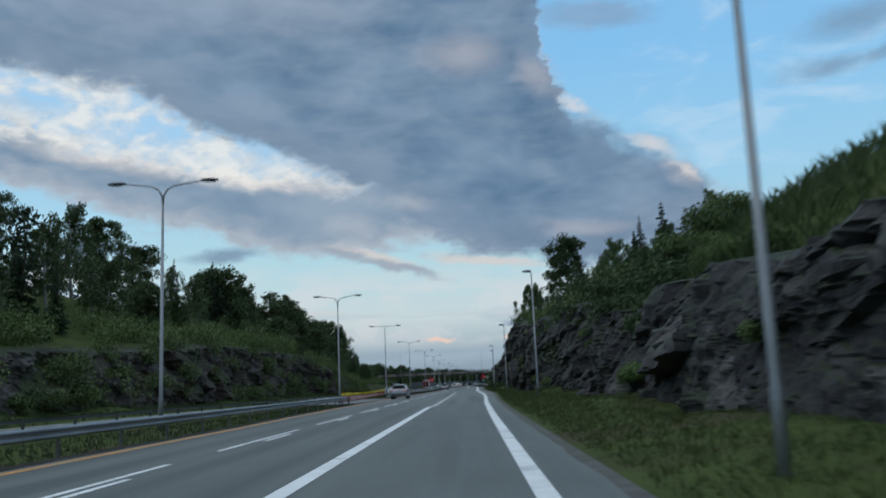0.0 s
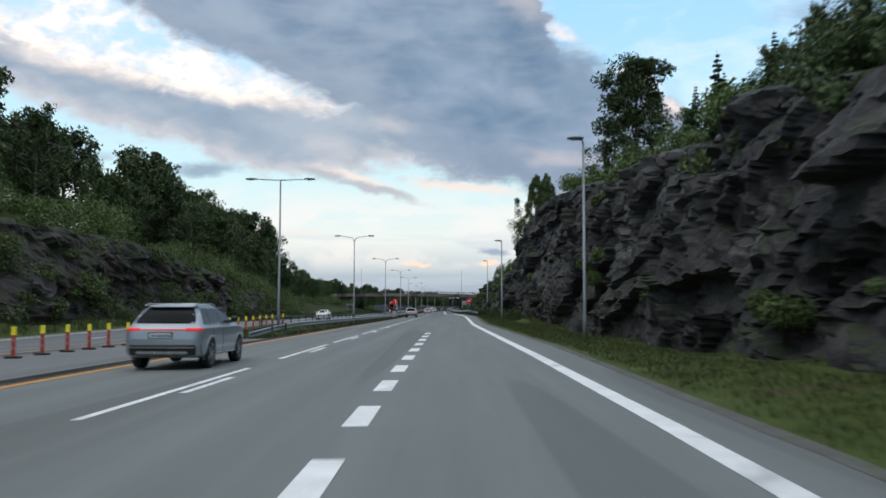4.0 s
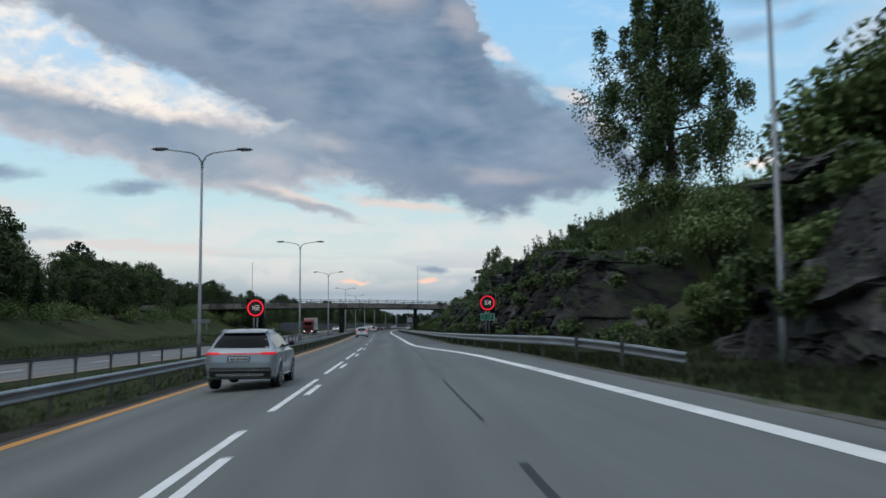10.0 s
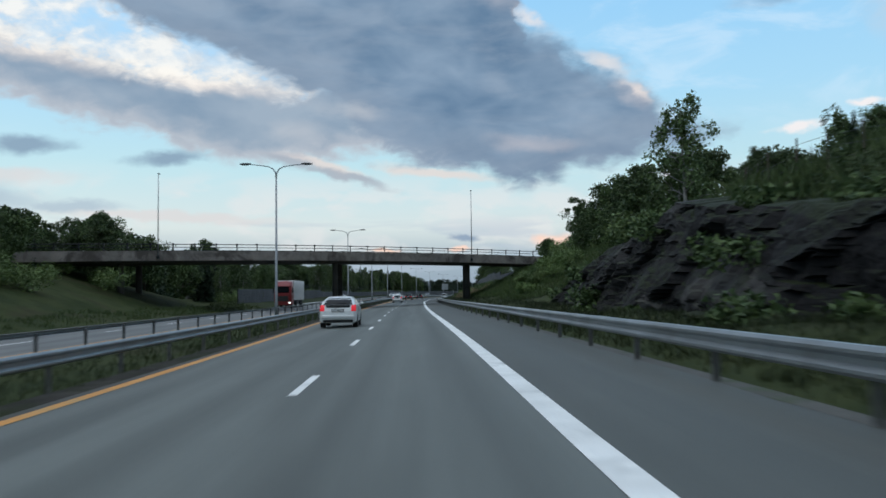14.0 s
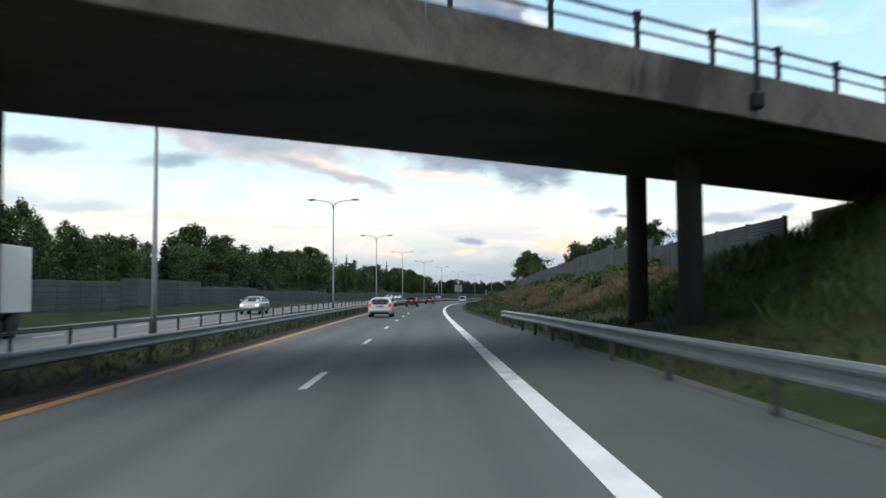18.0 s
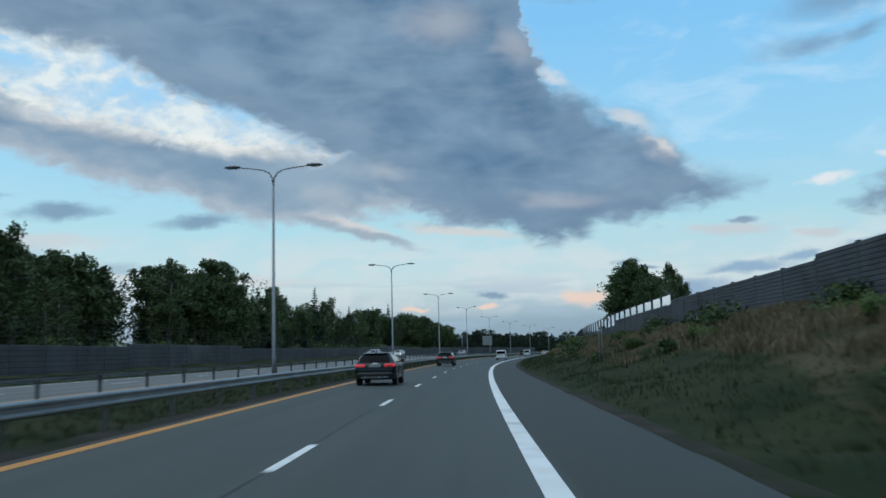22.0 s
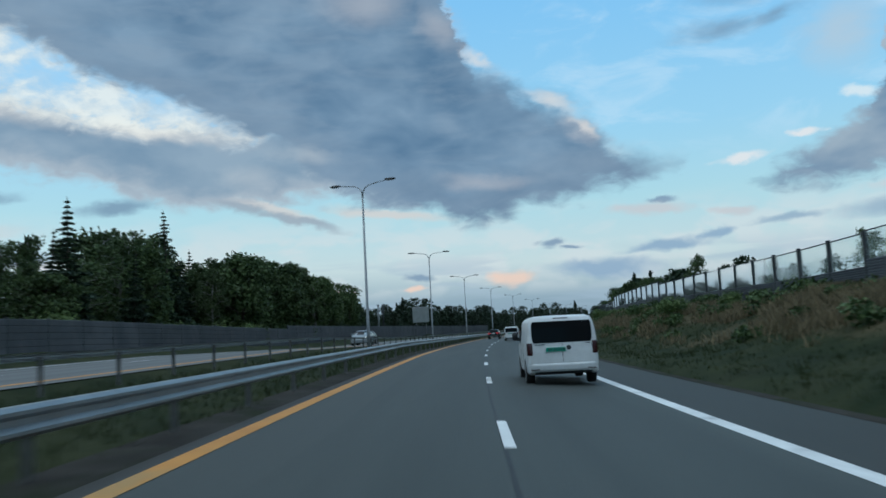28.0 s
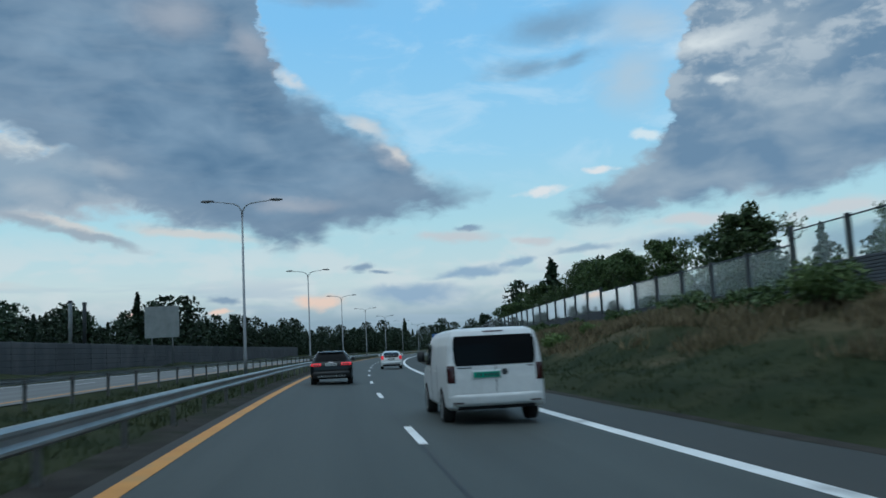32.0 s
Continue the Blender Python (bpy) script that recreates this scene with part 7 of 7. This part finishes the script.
        if allroad or kind == "suv":
            bb = Build()
            y0, y1 = spans[0][0], spans[-1][1]
            bb.tube([Vector((side * (at(z)[0] + .008), y, z)) for y, z in ((y0, z0 - .012), (y1, z0 - .012), (y1 - .85 * (z1 - z0), z1 + .012), (y0 + .6 * (z1 - z0), z1 + .012), (y0, z0 - .012))], 0.010, 6)
            part("window_trim", bb.me("window_trim", CARM["chrome"], True), root)
            bb = Build()
            bb.box(min(side * .90, side * .945), -.98, .33, max(side * .90, side * .945), 1.0, .37, c=0.008)
            part("sill_trim", bb.me("sill_trim", CARM["chrome"]), root)
        for ya in gaps:
            bb = Build()
            bb.loft([[Vector((side * (at(z)[0] + dx), ya + dy, z)) for dx, dy in ((-.02, -.005), (.004, -.005), (.004, .005), (-.02, .005))] for z in np.linspace(.36, zs - .02, 8)])
            part("door_gap", bb.me("door_gap", CARM["trim"]), body)
            zh = zs - .13
            bb = Build()
            bb.box(min(side * at(zh)[0], side * (at(zh)[0] + .03)), ya + 0.08, zh - .014, max(side * at(zh)[0], side * (at(zh)[0] + .03)), ya + 0.28, zh + .014, c=0.006)
            part("door_handle", bb.me("door_handle", paint), root)
        # door mirror on its foot
        ym = {"estate": .62, "suv": .70, "hatch": .78, "van": 1.32}[kind]
        zm = zs + .06
        xw = at(zm)[0]
        hm = .15 if kind != "van" else .25
        bb = Build()
        bb.box(min(side * (xw - .02), side * (xw + .1)), ym - .03, zm - .02, max(side * (xw - .02), side * (xw + .1)), ym + .03, zm + .03)
        bb.box(min(side * (xw + .05), side * (xw + .23)), ym - .06, zm - .01, max(side * (xw + .05), side * (xw + .23)), ym + .07, zm - .01 + hm, c=0.035)
        part("mirror", bb.me("mirror", paint if kind == "hatch" else CARM["trim"], True), root)
        if roof_rails:
            bb = Build()
            yy = np.linspace(-1.72, .12, 11)
            zr = st[-3, 0]
            bb.tube([Vector((side * .60, y, zr - .025 + .06 * min(1, 2.6 * math.sin(math.pi * i / 10)) - (.05 if y > 0 else 0))) for i, y in enumerate(yy)], 0.017, 6)
            part("roof_rail", bb.me("roof_rail", CARM["chrome"], True), root)
        # tail lamps wrap round the corner
        z0, z1, xa = {"estate": (.85, .975, .44), "suv": (.945, 1.015, .55), "hatch": (.80, 1.10, .62), "van": (.82, 1.15, .79)}[kind]
        xb = at((z0 + z1) / 2)[0] - .012
        tl = tail("tail_lamp", min(side * xa, side * xb), max(side * xa, side * xb), z0, z1, CARM["taildim"] if kind == "van" else CARM[lit], root, 0.004, 0.06, thick=0.014)
        if kind == "estate":
            tail("lamp_lens", min(side * (xa + .06), side * (xb - .12)), max(side * (xa + .06), side * (xb - .12)), z0 + .035, z1 - .05, CARM["taildim"], tl, 0.02)
        fz = {"estate": .74, "suv": .82, "hatch": .74, "van": .86}[kind]
        wd, ya, yb = at(fz)
        bb = Build()
        bb.box(min(side * .5, side * (wd - .12)), yb - .22, fz - .06, max(side * .5, side * (wd - .12)), yb + .006, fz + .07, c=0.03)
        part("headlamp", bb.me("headlamp", CARM["head"] if headlamps else CARM["chrome"]), root)
        for yw in (yw0, yw1):
            x = side * (at(.5)[0] - 0.098)
            bb = Build()
            bb.lathe([(r * 0.66, -0.11), (r * 0.94, -0.115), (r, -0.085), (r, 0.085), (r * 0.94, 0.115), (r * 0.66, 0.11)], 24, Matrix.Translation((x, yw, r)) @ pose(0, 0, 0, 0, 90, 0))
            wh = part("tyre", bb.me("tyre", CARM["tyre"], True), root)
            bb = Build()
            mm = Matrix.Translation((x + side * 0.104, yw, r)) @ pose(0, 0, 0, 0, 90 * side, 0)
            bb.lathe([(r * 0.68, -0.03), (r * 0.71, 0.012), (r * 0.64, 0.0), (r * 0.64, -0.03)], 24, mm)
            for k in range(5):
                for dx in (-.05, .022):
                    bb.box(dx, 0.03, -0.02, dx + .028, r * 0.68, 0.008, m=mm @ pose(0, 0, 0, 0, 0, 72 * k))
            bb.lathe([(0.06, -0.03), (0.06, 0.014), (0.0001, 0.018)], 12, mm)
            part("rim", bb.me("rim", CARM["rim"]), wh)
            # dark wheel housing and its flared edge
            bb = Build()
            arc = [math.pi * (-.12 + 1.24 * k / 16) for k in range(17)]
            bb.loft([[Vector((side * (at(max(r + math.sin(a) * rr, .3))[0] + dx), yw + math.cos(a) * rr, max(r + math.sin(a) * rr, .22))) for rr, dx in ((r - .03, 0.002), (r + .035, 0.002), (r + .035, 0.004), (r - .03, 0.004))] for a in arc])
            part("wheel_housing", bb.me("wheel_housing", CARM["tyre"], True), body)
            if kind in ("estate", "suv"):
                bb = Build()
                bb.loft([[Vector((side * (at(max(r + math.sin(a) * rr, .3))[0] + dx), yw + math.cos(a) * rr, max(r + math.sin(a) * rr, .22))) for rr, dx in ((r + .035, -.01), (r + .035, 0.020), (r + .085, 0.012), (r + .085, -.01))] for a in arc])
                part("wheel_arch", bb.me("wheel_arch", CARM["arch"] if kind == "estate" else paint, True), body)
    # tail: bumper, plate and fittings
    zb = st[1, 0]
    wd = at(.45)[0]
    if kind == "van":
        tail("rear_bumper", -wd * .985, wd * .985, .38, .60, paint, root, 0.012, 0.0, thick=0.05)
        tail("lower_valance", -wd * .8, wd * .8, .30, .375, CARM["trim"], root, 0.006)
        for x in (-.74, .74):
            tail("reflector", x - .1, x + .1, .43, .455, CARM["taildim"], root, 0.066)
    elif kind == "suv":
        tail("rear_bumper", -wd * .985, wd * .985, .34, .62, CARM["trim"], root, 0.004, 0.0, "black lower bumper", thick=0.02)
        tail("skid_plate", -wd * .68, wd * .68, .39, .46, CARM["chrome"], root, 0.03, 0.05, "silver skid plate")
        tail("bumper_strip", -wd * .84, wd * .84, .535, .555, CARM["chrome"], root, 0.028)
        tail("light_bar", -.80, .80, .962, .986, CARM["tail"], root, 0.012, 0.0, "full-width lit red light bar")
        tail("spoiler", -.60, .60, 1.505, 1.575, paint, root, 0.02, 0.0, thick=0.10)
    elif kind == "estate":
        tail("rear_bumper", -wd * .985, wd * .985, .30, .60, CARM["arch"] if allroad else paint, root, 0.004, 0.0, thick=0.03)
        tail("skid_plate", -wd * .70, wd * .70, .34, .43, CARM["chrome"], root, 0.040, 0.05, "silver skid plate")
        tail("spoiler", -.58, .58, 1.43, 1.475, paint, root, 0.02, 0.0, thick=0.07)
        tail("badge", -.10, .10, .985, 1.01, CARM["chrome"], root, 0.012, 0.0, "plain silver badge")
    else:
        tail("rear_bumper", -wd * .985, wd * .985, .44, .62, paint, root, 0.004, 0.0, thick=0.03)
        tail("lower_valance", -wd * .8, wd * .8, .27, .40, CARM["trim"], root, 0.008)
        tail("spoiler", -.70, .70, 1.09, 1.125, CARM["trim"], root, 0.012, 0.0, thick=0.05)
        tail("lower_glass", -.56, .56, .96, 1.075, glass, root, 0.008, 0.04)
    px, pz = {"estate": (0, .90), "suv": (-.03, .83), "hatch": (0, .82), "van": (-.18, .96)}[kind]
    py = rear_point(px, pz, 0).y
    bb = Build()
    bb.box(px - .29, py - 0.014, pz - .078, px + .29, py + 0.03, pz + .082, c=0.01)
    part("plate_recess", bb.me("plate_recess", CARM["trim"] if kind != "van" else paint), body)
    bb = Build()
    bb.box(px - .26, py - 0.028, pz - .056, px + .26, py + 0.05, pz + .056, c=0.006)
    pl_ = part("number_plate", bb.me("number_plate", CARM[plate]), root)
    for k in range(7):
        x = px - .2 + k * .062 + (.02 if k > 1 else 0)
        bb = Build()
        bb.box(x, py - 0.0325, pz - .032, x + .036, py - 0.0275, pz + .032)
        part("plate_bar", bb.me("plate_bar", CARM["bar"]), pl_)
    if kind == "van":
        bb = Build()
        bb.loft([[rear_point(x, z, o) for x, o in ((-.006, -.01), (-.006, .005), (.006, .005), (.006, -.01))] for z in np.linspace(.61, 1.13, 6)])
        part("door_gap", bb.me("door_gap", CARM["trim"]), body)
        for x, a in ((-.10, 12), (.10, -28)):
            bb = Build()
            bb.box(-.012, -.03, 0, .012, -.01, .36, m=Matrix.Translation((x, -2.41, 1.07)) @ pose(0, 0, 0, -6, a, 0))
            part("wiper", bb.me("wiper", CARM["trim"]), root)
        bb = Build()
        bb.lathe([(.062, 0), (.062, .014), (.0001, .016)], 18, Matrix.Translation((.17, -2.452, 1.0)) @ pose(0, 0, 0, 90, 0, 0))
        part("badge", bb.me("badge", CARM["bar"]), root, "round dark badge")
        tail("brake_light", -.2, .2, 1.775, 1.80, CARM["taildim"], root, 0.012)
        tail("lettering", -.74, -.46, 1.09, 1.11, CARM["bar"], root, 0.006)
        tail("lettering", .62, .74, 1.09, 1.11, CARM["bar"], root, 0.006)
    else:
        bb = Build()
        bb.box(-.02, -.018, 0, .38, .0, .02, m=Matrix.Translation(rear_point(-.02, zw0 + .035, .006)))
        part("wiper", bb.me("wiper", CARM["trim"]), root)
    bb = Build()
    bb.lathe([(.012, -.03), (.03, .02), (.004, .08)], 8, Matrix.Translation((0, max(st[-2, 2] + .1, -1.6), st[-2, 0] - .002)))
    part("aerial", bb.me("aerial", CARM["trim"]), root)
    return root


car("suv", stand(96.6, -1.98), PAINT["grey"], "grey electric sport utility car with a lit red light bar", "car", roof_rails=True, lit="tail")
car("suv", stand(216.0, -1.75), PAINT["grey"], "grey electric sport utility car in the overtaking lane", "car", roof_rails=True, lit="tail")
car("hatch", stand(319.8, -1.65), PAINT["white"], "white hatchback car with lit tail lamps", "car")
car("hatch", stand(437.0, -1.6), PAINT["white"], "white hatchback car with lit tail lamps in the overtaking lane", "car")
car("estate", stand(504.9, -1.9), PAINT["black"], "black estate car with roof rails and lit tail lamps", "car", roof_rails=True, allroad=True)
car("estate", stand(557.6, -1.75), PAINT["black"], "black estate car with lit tail lamps beside the guard rail", "car", roof_rails=True, allroad=True)
car("van", stand(627.2, 1.98), PAINT["vanwhite"], "white panel van with a dark rear window in the slow lane", "van", plate="gplate")
car("van", stand(718.4, 1.75), PAINT["vanwhite"], "white panel van with a dark rear window and green plate", "van", plate="gplate")
car("estate", stand(740.4, -1.8), PAINT["black"], "black estate car with lit tail lamps in the overtaking lane", "car", roof_rails=True, allroad=True)
car("hatch", stand(772.0, 1.8), PAINT["white"], "white hatchback car with lit tail lamps", "car")
for s, l, k, p, lab in ((201, -14.2, "hatch", "white", "white oncoming car with lit headlamps"), (444, -12.8, "hatch", "silver", "silver oncoming hatchback with lit headlamps"),
                        (576, -12.8, "suv", "grey", "grey oncoming car with lit headlamps"), (619, -16.4, "hatch", "silver", "silver oncoming car with lit headlamps"), (687, -12.9, "hatch", "grey", "dark grey oncoming saloon with lit headlamps"),
                        (709, -16.4, "suv", "black", "black oncoming off-road car with lit headlamps")):
    car(k, stand(s, l, 0, 180), PAINT[p], lab, "car", headlamps=True, lit="taildim")

lorry = thing("lorry", stand(403, -16.4, 0, 180), "red articulated lorry with a pale box trailer, oncoming", "lorry")
b = Build()
b.loft([[Vector((x * wdt, y, z)) for x, y in ((-1, 4.2), (1, 4.2), (1, yf - .25), (.8, yf), (-.8, yf), (-1, yf - .25))] for z, wdt, yf in ((.45, 1.2, 6.2), (1.9, 1.22, 6.22), (2.1, 1.2, 6.18), (3.1, 1.15, 5.9), (3.5, 1.1, 5.5), (3.75, 1.0, 5.0))])
part("cab", b.me("cab", PAINT["red"]), lorry)
for k in range(4):
    b = Build()
    b.box(-1.25, -6.0 + 2.5 * k, 1.1, 1.25, -6.0 + 2.5 * k + 2.488, 3.9, c=0.03)
    part("trailer_panel", b.me("trailer_panel", PAINT["white"]), lorry)
b = Build()
b.box(-.9, -5.8, .5, .9, 6.0, 1.05, c=0.05)
part("chassis", b.me("chassis", CARM["trim"]), lorry)
b = Build()
b.loft([[Vector((x, y + dy, z)) for y, z in ((6.19, 2.12), (5.93, 3.05))] for x, dy in ((-1.08, -.2), (-.85, 0.01), (.85, 0.01), (1.08, -.2))], closed=False)
part("windscreen", b.me("windscreen", CARM["tinted"]), lorry)
b = Build()
b.box(-.75, 6.2, .95, .75, 6.26, 1.7, c=0.02)
part("grille", b.me("grille", CARM["trim"]), lorry)
for x in (-.9, .9):
    b = Build()
    b.box(x - .17, 6.08, .62, x + .17, 6.22, .84, c=0.02)
    part("headlamp", b.me("headlamp", CARM["head"]), lorry)
    b = Build()
    b.box(x * 1.5 - .09, 5.85, 2.1, x * 1.5 + .09, 6.0, 2.85, c=0.03)
    part("mirror", b.me("mirror", CARM["trim"]), lorry)
    for y in (5.2, 1.2, -3.2, -4.5):
        b = Build()
        b.lathe([(.3, -.14), (.48, -.14), (.5, -.1), (.5, .1), (.48, .14), (.3, .14)], 18, Matrix.Translation((x * 1.15, y, .5)) @ pose(0, 0, 0, 0, 90, 0))
        part("wheel", b.me("wheel", CARM["tyre"], True), lorry)
